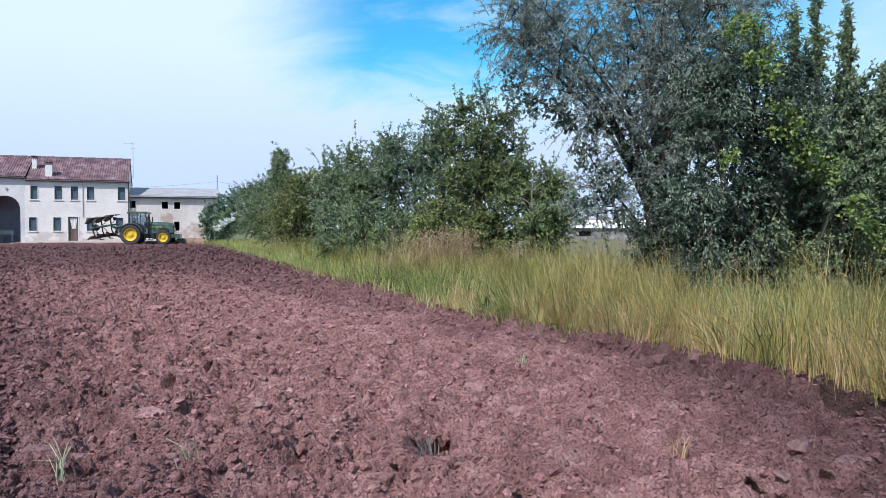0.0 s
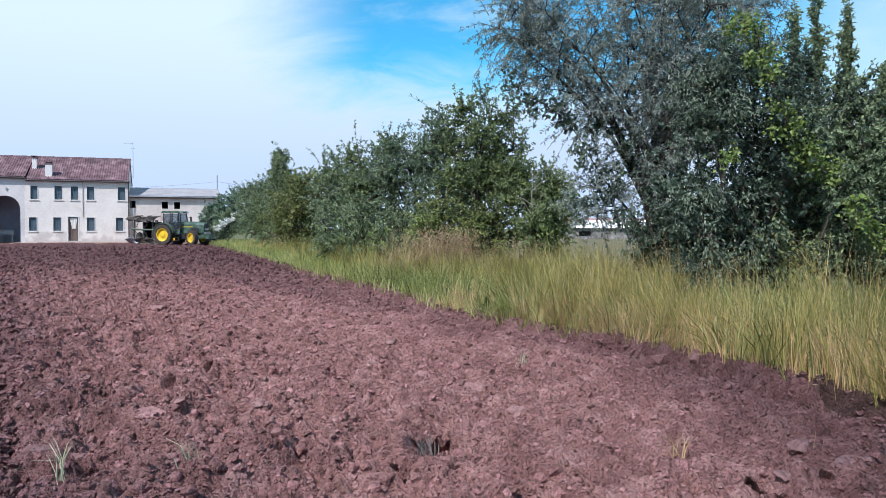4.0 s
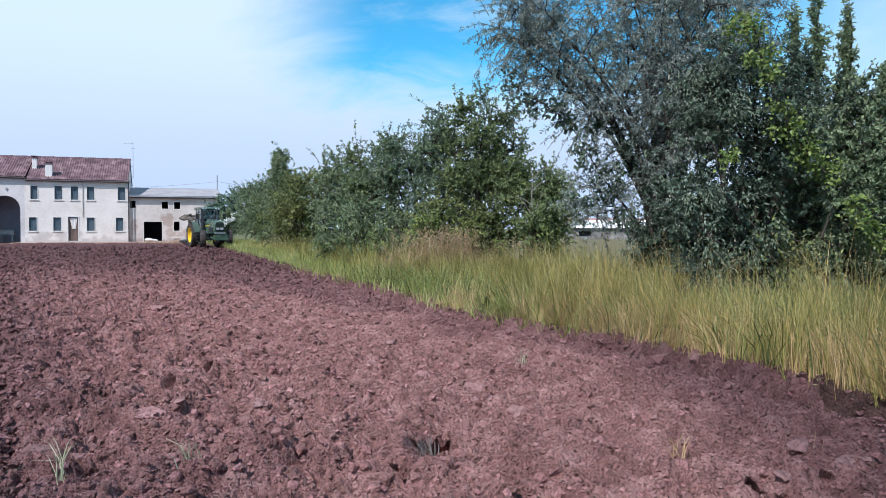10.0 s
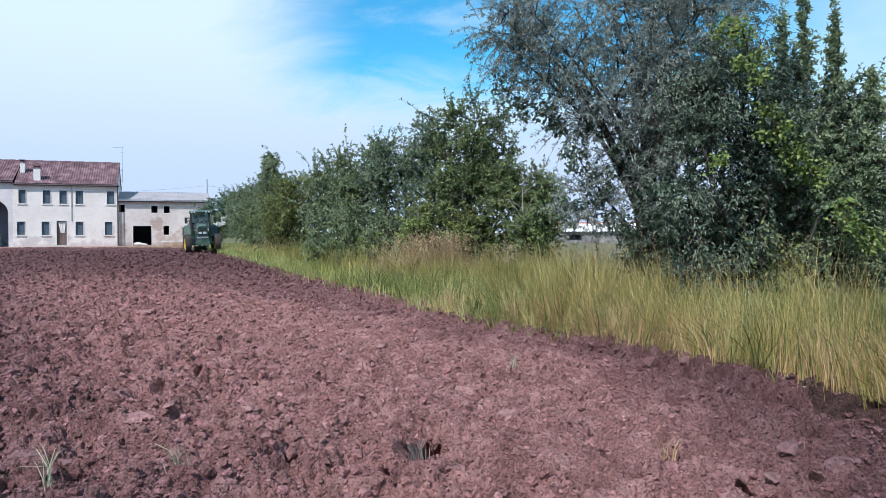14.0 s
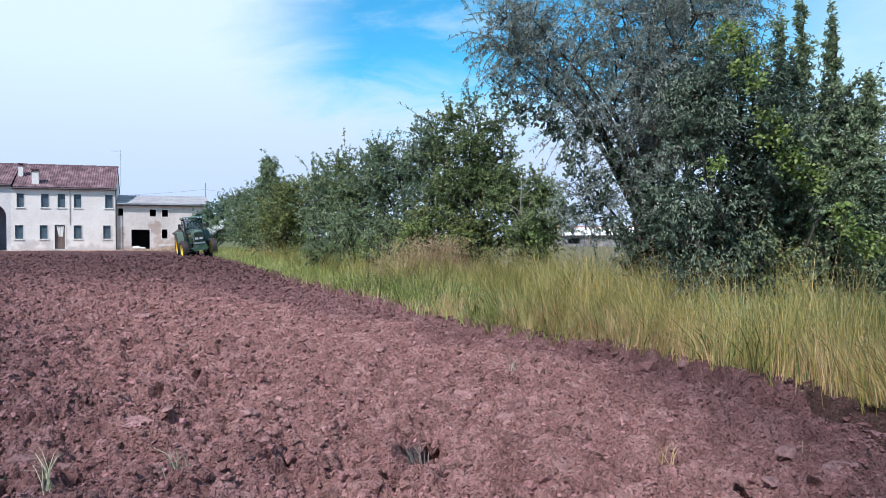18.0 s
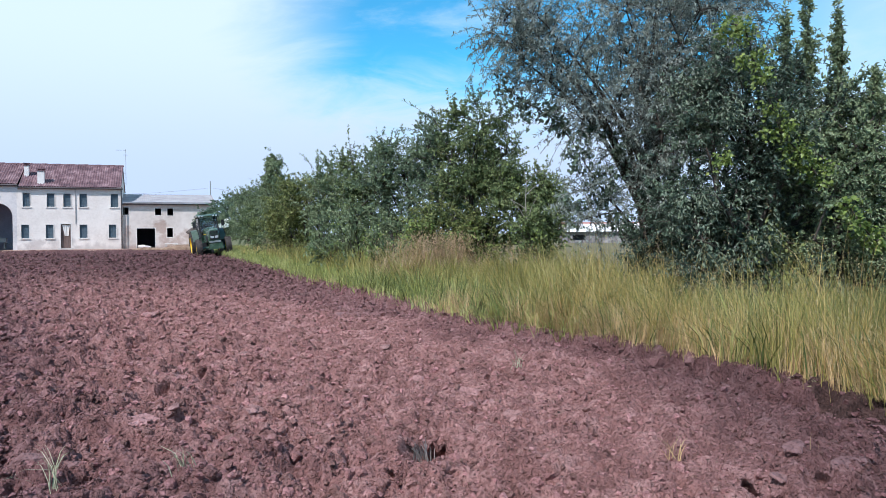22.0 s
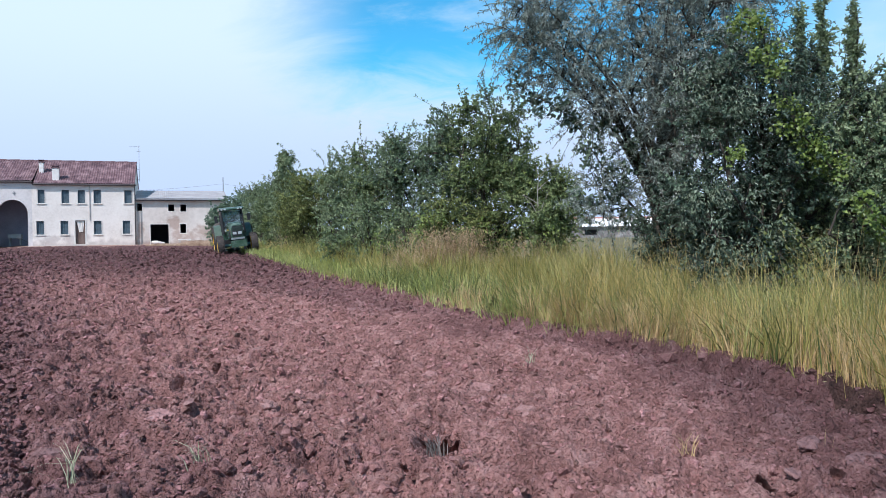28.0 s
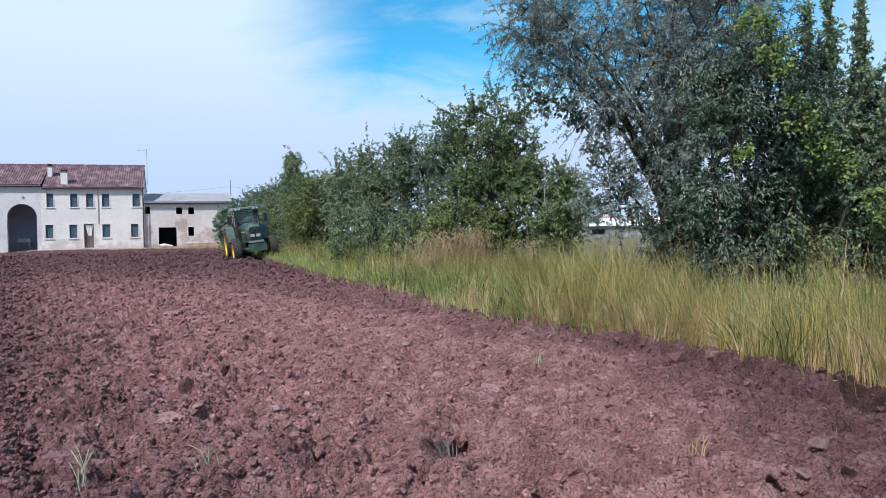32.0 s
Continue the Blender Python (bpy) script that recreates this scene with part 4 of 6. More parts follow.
# ---- low earth heap with rubble before the shed ----
def make_heap():
    rng = np.random.default_rng(61)
    for cx, cy, rx, ry, hh, label in ((-21.6, 67.6, 2.6, 0.8, 0.50, "low brown earth heap before the shed"), (-25.0, 68.0, 2.0, 0.6, 0.22, "flat spread of brown rubble before the shed")):
        n = 44
        u = np.linspace(-1, 1, n)
        X, Y = np.meshgrid(u, u)
        q = np.clip(1 - (X * X + Y * Y), 0, 1)
        Z = hh * np.sqrt(q) * (0.5 + 0.9 * fbm(X * rx * 1.2 + cx, Y * ry * 1.2, 12, 4)) - 0.08 * (q <= 0.02)
        V = np.stack([X.ravel() * rx, Y.ravel() * ry, Z.ravel()], -1)
        idx = np.arange(n * n).reshape(n, n)
        F = np.stack([idx[:-1, :-1], idx[:-1, 1:], idx[1:, 1:], idx[1:, :-1]], -1).reshape(-1, 4)
        hp = np_mesh("earth_heap", V, F, heap_mat)
        hp.matrix_basis = pose(cx, cy, 0.03)
        tagged(hp, label, "earth heap", group="heaps before the shed")


make_heap()


# ---- pole and wires behind the shed ----
def make_pole():
    p = thing("utility_pole", pose(-27.9, 95.0, -0.3), "thin grey utility pole behind the shed", "pole")
    part("shaft", rod(bmesh.new(), (0, 0, 0), (0, 0, 8.2), 0.08, 0.06), metal_grey, p)
    bm = bmesh.new()
    for k in range(12):
        def w(i):
            t = i / 12
            return (-26 * t, 2 * t, 7.4 - 0.5 * t - 2.0 * t * (1 - t))
        rod(bm, w(k), w(k + 1), 0.009, n=4)
    for k in range(8):
        def w2(i):
            t = i / 8
            return (16 * t, 6 * t, 7.4 - 1.4 * t * (1 - t) - 1.2 * t)
        rod(bm, w2(k), w2(k + 1), 0.009, n=4)
    part("wire", bm, gutter_mat, p)


make_pole()

# ---- trees and shrubs ----
def leaf_arrays(pos, direc, length, width, rng, droop=0.0, fold=0.25):
    """Folded diamond leaves at pos that point along direc."""
    n = len(pos)
    dv = direc + rng.normal(0, 0.45, (n, 3))
    dv[:, 2] -= droop
    dv /= np.linalg.norm(dv, axis=1, keepdims=True) + 1e-9
    up = rng.normal(0, 0.55, (n, 3)) + np.array([-0.25, -0.15, 0.8])
    side = np.cross(dv, up)
    side /= np.linalg.norm(side, axis=1, keepdims=True) + 1e-9
    nrm = np.cross(side, dv)
    ln = (length * rng.uniform(0.65, 1.25, n))[:, None]
    wd = (width * rng.uniform(0.7, 1.2, n))[:, None]
    a = pos
    tip = pos + dv * ln - nrm * ln * 0.12
    l = pos + dv * ln * 0.45 + side * wd * 0.5 + nrm * wd * fold
    r = pos + dv * ln * 0.45 - side * wd * 0.5 + nrm * wd * fold
    V = np.stack([a, r, tip, l], 1).reshape(-1, 3)
    b = np.arange(n)[:, None] * 4
    F = np.concatenate([b + np.array([[0, 1, 2]]), b + np.array([[0, 2, 3]])], 1).reshape(-1, 3)
    return V, F


def tube_arrays(lines, n=5):
    """Tapered tubes along polylines: each a pair (points (k, 3), radii (k))."""
    Vs, Fs, b = [], [], 0
    ang = np.linspace(0, 2 * math.pi, n + 1)[:-1]
    for P, R in lines:
        k = len(P)
        t = np.gradient(P, axis=0)
        t /= np.linalg.norm(t, axis=1, keepdims=True) + 1e-9
        ref = np.where(np.abs(t[:, 2:3]) > 0.9, np.array([[1.0, 0, 0]]), np.array([[0, 0, 1.0]]))
        u = np.cross(t, ref)
        u /= np.linalg.norm(u, axis=1, keepdims=True) + 1e-9
        w = np.cross(t, u)
        ring = P[:, None] + R[:, None, None] * (u[:, None] * np.cos(ang)[None, :, None] + w[:, None] * np.sin(ang)[None, :, None])
        Vs.append(ring.reshape(-1, 3))
        i = b + np.arange(k * n).reshape(k, n)
        j = np.roll(i, -1, axis=1)
        Fs.append(np.stack([i[:-1], j[:-1], j[1:], i[1:]], -1).reshape(-1, 4))
        b += k * n
    return np.concatenate(Vs), np.concatenate(Fs)


def limb(p0, p1, k, rng, bow, wob=0.05):
    t = np.linspace(0, 1, k)[:, None]
    p0, p1 = np.asarray(p0, float), np.asarray(p1, float)
    ln = np.linalg.norm(p1 - p0)
    P = p0 + (p1 - p0) * t + np.array(bow) * ln * (4 * t * (1 - t))
    return P + rng.normal(0, wob * ln / k, P.shape) * (t > 0)


def tree(name, base, shape, label, category, n_limbs, n_twigs, leaves_per, leaf, lmat, seed, trunk_r=0.08,
         trunk_h=0.3, up=0.35, twig_len=0.5, droop=0.0, group="", shell=0.55, extra=None, bow=0.08, twig_r=0.006, spray=0.72, spray_r=0.17):
    """shape: list of crown lobes (cx, cy, cz, rx, ry, rz, weight) round the base. Leaves sit along twigs in the lobes."""
    rng = np.random.default_rng(seed)
    base = np.array([base[0], base[1], float(ground_height(base[0], base[1]))])
    th = thing(name, Matrix.Translation(base), label, category, group)
    S = np.array(shape, float)
    wts = S[:, 6] / S[:, 6].sum()

    def sample(n, sh):
        c = rng.choice(len(S), n, p=wts)
        v = rng.normal(0, 1, (n, 3))
        v /= np.linalg.norm(v, axis=1, keepdims=True)
        rad = (sh + (1 - sh) * rng.uniform(0, 1, n)) ** 0.8
        p = S[c, :3] + v * rad[:, None] * S[c, 3:6]
        p[:, 2] = np.maximum(p[:, 2], 0.12)
        return p
    # trunk and limbs
    wood, anchors = [], []
    P = limb((0, 0, -0.15), (rng.normal(0, 0.05), rng.normal(0, 0.05), trunk_h), 5, rng, (0, 0, 0))
    trunk_lines = [(P, np.linspace(trunk_r * 1.25, trunk_r, 5))]
    tops = sample(n_limbs, 0.1)
    for q in tops:
        s = P[-1] * rng.uniform(0.6, 1.0)
        side = np.array([q[0], q[1], 0.0])
        L = limb(s, q, 9, rng, -0.12 * side / (np.linalg.norm(side) + 0.3) * 1.0 + np.array([0, 0, bow]))
        wood.append((L, np.linspace(trunk_r * 0.55, 0.012, 9)))
        anchors.append(L[2:])
    A = np.concatenate(anchors)
    # second order branches towards points of the crown
    nb = max(8, n_twigs // 15)
    hubs = sample(nb, 0.25)
    # sprays of twigs round the branch ends, the rest spread through the crown
    n_spray = int(n_twigs * spray)
    pts = np.concatenate([hubs[rng.integers(0, nb, n_spray)] + rng.normal(0, spray_r, (n_spray, 3)), sample(n_twigs - n_spray, shell)])
    pts[:, 2] = np.maximum(pts[:, 2], 0.12)
    mid = []
    for q in hubs:
        dd = np.linalg.norm((A - q) * np.array([1, 1, 1.3]) + np.array([0, 0, 0.4]), axis=1)
        s = A[np.argmin(dd)]
        L = limb(s, q, 6, rng, (0, 0, 0.06))
        wood.append((L, np.linspace(0.018, 0.007, 6)))
        mid.append(L[1:])
    M = np.concatenate(mid + [A])
    tw, LP, LD = [], [], []
    kk = 5
    for q in pts:
        s = M[np.argmin(np.linalg.norm(M - q, axis=1))]
        v = q - s
        ln = np.linalg.norm(v) + 1e-6
        v = v / ln
        out = v * (1 - up) + np.array([0, 0, up]) + rng.normal(0, 0.18, 3)
        out /= np.linalg.norm(out)
        e = q + out * twig_len * rng.uniform(0.5, 1.1) - np.array([0, 0, droop * twig_len])
        st = q - v * min(ln, 0.35)
        L = limb(st, e, kk, rng, (0, 0, 0.05 + droop * 0.3))
        if ln > 0.35 and rng.uniform() < 0.45:
            wood.append((limb(s, st, 4, rng, (0, 0, 0.04)), np.linspace(0.01, twig_r, 4)))
        tw.append((L[::2], np.linspace(twig_r, twig_r * 0.4, 3)))
        u = rng.uniform(0.08, 1.0, leaves_per)
        i = np.minimum((u * (kk - 1)).astype(int), kk - 2)
        fr = (u * (kk - 1) - i)[:, None]
        p = L[i] * (1 - fr) + L[i + 1] * fr
        dr = L[i + 1] - L[i]
        dr = dr / (np.linalg.norm(dr, axis=1, keepdims=True) + 1e-9)
        sd = np.cross(dr, rng.normal(0, 1, (leaves_per, 3)))
        sd /= np.linalg.norm(sd, axis=1, keepdims=True) + 1e-9
        LP.append(p)
        LD.append(dr * 0.45 + sd * 0.8)
    V, F = tube_arrays(trunk_lines, 9)
    np_mesh("trunk", V, F, bark, th, smooth_faces=True)
    V, F = tube_arrays(wood, 5)
    np_mesh("branchwork", V, F, bark, th, kind="stuff", smooth_faces=True)
    V, F = tube_arrays(tw, 3)
    np_mesh("twigwork", V, F, bark, th, kind="stuff")
    LP, LD = np.concatenate(LP), np.concatenate(LD)
    V, F = leaf_arrays(LP, LD, leaf[0], leaf[1], rng, droop)
    np_mesh("crown", V, F, lmat, th, kind="stuff")
    if extra:
        extra(th, LP, LD, rng)
    return th


def spot(px, dist):
    """Ground point at that bearing (tangent) and distance ahead."""
    return (px * dist, dist)


def light_leaves(frac, leaf, mat, box_lo=None, box_hi=None, name="climber"):
    """Some large light-green vine leaves over the crown, within a region of the tree's own space."""
    def add(th, LP, LD, rng):
        keep = np.ones(len(LP), bool)
        if box_lo is not None:
            keep = np.all((LP > np.array(box_lo)) & (LP < np.array(box_hi)), axis=1)
        patch = vnoise(LP[:, 0] * 2.6 + LP[:, 2] * 1.1, LP[:, 2] * 2.3 + LP[:, 1], 91) > 0.62
        idx = np.nonzero(keep & patch)[0]
        idx = idx[rng.uniform(0, 1, len(idx)) < 2.6 * frac]
        if len(idx) == 0:
            return
        p = LP[idx] + LD[idx] * 0.12 + np.array([-0.05, -0.12, 0.02])
        V, F = leaf_arrays(p, LD[idx] * 0.4 + np.array([0, -0.4, -0.3]), leaf[0], leaf[1], rng, 0.3, 0.1)
        np_mesh(name, V, F, mat, th, "light green vine leaves climbing through the crown", kind="stuff")
    return add


def both(*fs):
    def add(th, LP, LD, rng):
        for f in fs:
            f(th, LP, LD, rng)
    return add


def vine(clumps, leaf, mat, per, name, label):
    """A climber: clumps (x, y, z, radius) of broad leaves in the tree's own space, on thin stems."""
    def add(th, LP, LD, rng):
        P, lines, last = [], [], None
        for cx, cy, cz, r in clumps:
            c = np.array([cx, cy, cz])
            for _ in range(max(3, int(26 * r))):
                q = c + rng.normal(0, 0.42 * r, 3) * np.array([1, 0.5, 0.8])
                P.append(q + rng.normal(0, 0.065, (per, 3)))
            if last is not None and np.linalg.norm(c - last) < 0.6:
                lines.append((limb(last, c, 6, rng, (0, 0, 0.05)), np.linspace(0.012, 0.008, 6)))
            last = c
        p = np.concatenate(P)
        V, F = leaf_arrays(p, rng.normal(0, 0.55, p.shape) + np.array([-0.1, -0.45, -0.35]), leaf[0], leaf[1], rng, 0.25, 0.12)
        np_mesh(name, V, F, mat, th, label, kind="stuff")
        for ln in lines:
            V, F = tube_arrays([ln], 4)
            np_mesh("vine_stem", V, F, bark, th)
    return add


LIME_VINE = ((-0.55, -0.75, 3.98, 0.26), (-0.36, -0.78, 3.92, 0.28), (-0.27, -0.8, 3.5, 0.2), (-0.2, -0.85, 3.3, 0.2), (-0.05, -0.95, 2.75, 0.18), (0.05, -0.95, 2.5, 0.2), (0.2, -0.98, 2.3, 0.18), (0.36, -1.0, 2.1, 0.24),
             (0.52, -1.0, 1.9, 0.22), (-0.77, -0.95, 2.1, 0.12))
FOOT_VINE = ((-0.42, -1.0, 1.5, 0.18), (-0.3, -1.05, 1.25, 0.2), (-0.1, -1.05, 1.05, 0.2), (0.15, -1.05, 1.1, 0.16))
DARK_VINE = ((-2.55, -0.2, 3.75, 0.22), (-2.2, -0.2, 3.5, 0.3), (-1.85, -0.2, 3.3, 0.34), (-1.5, -0.1, 3.05, 0.28), (-1.25, -0.2, 2.6, 0.36), (-1.0, -0.2, 2.2, 0.36), (-0.75, -0.2, 1.85, 0.34), (-0.45, -0.3, 2.6, 0.32),
             (-0.6, -0.2, 1.4, 0.34), (-1.3, -0.1, 1.7, 0.26), (-0.25, -0.3, 2.1, 0.34), (-0.9, -0.2, 3.0, 0.3))


# willow with many rising stems
tree("willow_tree", (3.75, 13.8), [(-2.05, 0, 4.85, 0.9, 1.0, 1.3, 0.75), (-1.2, 0, 4.7, 1.0, 1.1, 1.6, 0.7), (0.1, 0, 4.8, 1.35, 1.4, 2.2, 1.7), (1.25, 0.1, 4.8, 1.15, 1.2, 1.9, 0.9),
     (-0.8, 0.0, 3.0, 1.2, 1.0, 1.0, 0.28), (-0.2, 0.0, 3.5, 1.0, 1.0, 0.9, 0.55), (-1.0, 0, 1.9, 0.8, 0.7, 0.8, 0.12), (0.25, -0.3, 1.8, 0.65, 0.6, 1.1, 0.5), (0.7, -0.2, 3.1, 1.1, 1.0, 1.2, 0.9)],
     "tall grey-green willow with many thin rising stems", "tree", 30, 2250, 36, (0.088, 0.023), leaf_willow, 3, 0.15, 0.5,
     0.30, 0.55, 0.32, shell=0.35, bow=0.05, spray=0.84, spray_r=0.22,
     extra=vine(DARK_VINE, (0.085, 0.075), leaf_dark, 19, "dark_climber", "broad dark vine leaves hanging in the willow"))
# large bush in front of it
tree("hedge_bush", (4.55, 11.2), [(0.0, 0, 1.4, 1.45, 1.1, 1.3, 1.1), (-0.35, 0, 2.65, 1.05, 0.9, 1.1, 1.0), (0.65, 0.1, 2.4, 1.0, 0.9, 1.3, 1.0),
     (-0.75, -0.1, 1.0, 0.6, 0.8, 0.9, 0.5), (0.3, 0.2, 0.6, 1.2, 1.0, 0.6, 1.1), (-0.15, 0, 3.7, 0.4, 0.4, 0.35, 0.12)],
     "dense dark green elm bush overgrown with light green vines", "bush", 16, 1600, 30, (0.066, 0.036), leaf_dark, 5, 0.10, 0.4, 0.25, 0.35,
     group="hedge along the field", spray=0.88, spray_r=0.14,
     extra=both(vine(LIME_VINE, (0.06, 0.053), leaf_lime, 30, "light_vine", "light green vine hanging down the bush"),
                light_leaves(0.16, (0.075, 0.024), leaf_silver, (-1.9, -2, 0.7), (0.1, 0.2, 3.4), "silver_leaves"),
                light_leaves(0.06, (0.08, 0.05), leaf_warm, (-0.3, -2, 0.3), (1.2, 0.2, 1.9), "warm_leaves")))
tree("hedge_bush", (5.75, 10.9), [(0.0, 0, 1.3, 1.0, 0.9, 1.3, 1.0), (-0.1, 0.2, 2.3, 0.75, 0.7, 0.9, 0.8), (0.5, 0.2, 2.3, 0.7, 0.7, 0.85, 0.8), (0.7, 0.2, 1.6, 0.8, 0.8, 1.0, 0.6), (0.4, 0.2, 0.55, 1.5, 0.9, 0.55, 1.0)],
     "dark green bush with leafy vines at its foot", "bush", 10, 1250, 30, (0.066, 0.036), leaf_far, 6, 0.08, 0.4, 0.3, 0.4, group="hedge along the field", spray=0.86, spray_r=0.15,
     extra=vine(FOOT_VINE, (0.075, 0.068), leaf_lime, 18, "light_vine", "light green vine at the foot of the bush"))
for k, (px, top, dist) in enumerate(((0.455, 4.6, 11.6), (0.484, 4.9, 11.8), (0.523, 4.75, 11.4), (0.57, 3.6, 11.0))):
    tree("sapling", spot(px, dist), [(0, 0, top * 0.5, 0.26, 0.26, top * 0.28, 1.0), (0, 0, top * 0.78, 0.12, 0.12, top * 0.16, 0.8), (0, 0, top * 0.92, 0.04, 0.04, top * 0.09, 0.16)], "slender upright sapling with glossy green leaves", "tree",
         3, 150, 24, (0.075, 0.032), leaf_far, 20 + k, 0.03, 0.8, 0.6, 0.2, group="saplings behind the hedge", shell=0.0, spray=0.0)

tree("hedge_bush", (7.6, 13.2), [(0.0, 0, 1.2, 1.7, 1.2, 1.2, 1.0), (-0.9, 0, 0.8, 1.2, 1.0, 0.8, 0.8)], "dark green bush at the back of the hedge", "bush", 8, 500, 24,
     (0.10, 0.06), leaf_dark, 8, 0.08, 0.3, 0.3, 0.4, group="hedge along the field")
tree("hedge_bush", (5.3, 13.0), [(0.0, 0, 0.9, 1.0, 0.8, 0.9, 1.0)], "dark green bush at the back of the hedge", "bush", 8, 400, 24,
     (0.10, 0.06), leaf_dark, 9, 0.08, 0.3, 0.3, 0.4, group="hedge along the field")

tree("low_shrub", (3.62, 13.0), [(0.0, 0, 0.85, 0.5, 0.5, 0.8, 1.0), (0.35, 0, 1.2, 0.4, 0.4, 0.6, 0.6)], "dark green shrub before the willow's trunk", "shrub", 6, 330, 24,
     (0.07, 0.04), leaf_dark, 11, 0.04, 0.2, 0.3, 0.3, group="shrubs before the hedge")
tree("low_shrub", (4.25, 13.2), [(0.0, 0, 0.65, 0.62, 0.6, 0.65, 1.0)], "low dark green shrub round the foot of the willow", "shrub", 6, 200, 24,
     (0.08, 0.045), leaf_dark, 10, 0.04, 0.2, 0.3, 0.3, group="shrubs before the hedge")

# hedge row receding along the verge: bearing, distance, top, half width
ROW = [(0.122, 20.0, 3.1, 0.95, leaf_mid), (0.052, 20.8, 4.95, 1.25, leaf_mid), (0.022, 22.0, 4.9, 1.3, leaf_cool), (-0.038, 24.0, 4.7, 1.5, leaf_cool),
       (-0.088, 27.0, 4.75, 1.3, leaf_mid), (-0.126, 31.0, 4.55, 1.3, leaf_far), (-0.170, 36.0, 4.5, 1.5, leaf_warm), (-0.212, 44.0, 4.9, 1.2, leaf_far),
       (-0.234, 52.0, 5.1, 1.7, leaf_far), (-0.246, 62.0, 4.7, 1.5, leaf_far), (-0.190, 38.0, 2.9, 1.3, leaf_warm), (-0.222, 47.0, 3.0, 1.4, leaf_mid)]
for k, (px, dist, top, half, lm) in enumerate(ROW):
    far = dist > 28
    rng0 = np.random.default_rng(100 + k)
    lobes = [(0, 0, top * 0.34, half, half * 0.9, top * 0.33, 1.3), (-half * 0.35, 0, top * 0.62, half * 0.7, half * 0.6, top * 0.28, 0.9),
             (half * 0.4, 0, top * 0.58, half * 0.65, half * 0.6, top * 0.27, 0.8), *[(half * rng0.uniform(-0.7, 0.7), half * rng0.uniform(-0.3, 0.3), top * rng0.uniform(0.72, 0.86), half * 0.13, half * 0.13, top * 0.15, 0.10) for _ in range(4)]]
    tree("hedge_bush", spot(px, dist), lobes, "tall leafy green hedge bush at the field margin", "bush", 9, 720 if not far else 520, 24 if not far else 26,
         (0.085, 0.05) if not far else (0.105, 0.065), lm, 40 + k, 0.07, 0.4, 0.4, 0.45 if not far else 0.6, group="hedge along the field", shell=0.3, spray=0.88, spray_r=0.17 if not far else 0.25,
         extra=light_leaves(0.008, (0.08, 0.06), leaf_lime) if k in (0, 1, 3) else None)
# a narrow tree with hanging leaves that stands out of the row
tree("hedge_tree", spot(-0.213, 42.5), [(0, 0, 3.4, 0.5, 0.5, 1.9, 1.0), (0.05, 0, 5.0, 0.28, 0.3, 0.65, 0.5)], "narrow green tree with hanging leaves in the hedge", "tree",
     5, 420, 26, (0.13, 0.05), leaf_far, 60, 0.05, 0.8, 0.3, 0.35, 0.6, group="hedge along the field", shell=0.2, spray=0.6, spray_r=0.2)
# lower shrubs in front of the row
for k, (px, dist, top, half, lm) in enumerate(((-0.14, 26.0, 2.0, 0.8, leaf_far), (0.005, 19.6, 1.9, 0.85, leaf_warm), (0.055, 19.9, 1.8, 0.8, leaf_warm),
                                              (-0.055, 23.0, 2.0, 0.9, leaf_far), (0.135, 17.8, 1.9, 0.5, leaf_mid), (-0.10, 24.0, 2.3, 0.8, leaf_far))):
    tree("low_shrub", spot(px, dist), [(0, 0, top * 0.5, half, half * 0.7, top * 0.5, 1.0)], "low spreading green shrub before the hedge", "shrub",
         6, 200, 18, (0.085, 0.055), lm, 70 + k, 0.03, 0.15, 0.3, 0.35, group="shrubs before the hedge", shell=0.3,
         extra=light_leaves(0.15, (0.085, 0.065), leaf_lime) if k in (1, 2, 3) else light_leaves(0.05, (0.075, 0.055), leaf_lime))
# a dead pale shrub stem with a few twigs before the hedge
def make_dead_stem():
    d = thing("dead_shrub", Matrix.Translation((1.95, 18.3, float(ground_height(1.95, 18.3)))), "dead grey shrub stem with bare twigs", "shrub")
    rng = np.random.default_rng(4)
    main = limb((0, 0, -0.1), (0.15, 0, 2.7), 10, rng, (0.03, 0, 0))
    V, F = tube_arrays([(main, np.linspace(0.022, 0.007, 10))], 6)
    np_mesh("stem", V, F, dead_wood, d, smooth_faces=True)
    for k in range(9):
        b = main[3 + k % 6]
        e = b + np.array([rng.normal(0, 0.35), rng.normal(0, 0.2), rng.uniform(0.2, 0.6)])
        V, F = tube_arrays([(limb(b, e, 5, rng, (0, 0, 0.05)), np.linspace(0.008, 0.004, 5))], 4)
        np_mesh("twig", V, F, dead_wood, d)


make_dead_stem()
# ivy-covered mass by the shed, elder in flower
tree("ivy_mound", (-19.9, 67.0), [(0, 0, 1.7, 1.4, 1.4, 1.8, 1.0), (0.9, 0.5, 2.5, 1.6, 1.3, 1.9, 1.0), (2.2, 1.0, 2.9, 1.6, 1.3, 2.1, 1.0)],
     "dense dark ivy thicket beside the shed", "bush", 8, 1000, 18, (0.16, 0.13), leaf_ivy, 90, 0.1, 0.5, 0.15, 0.2, shell=0.5, spray=0.25, spray_r=0.3)


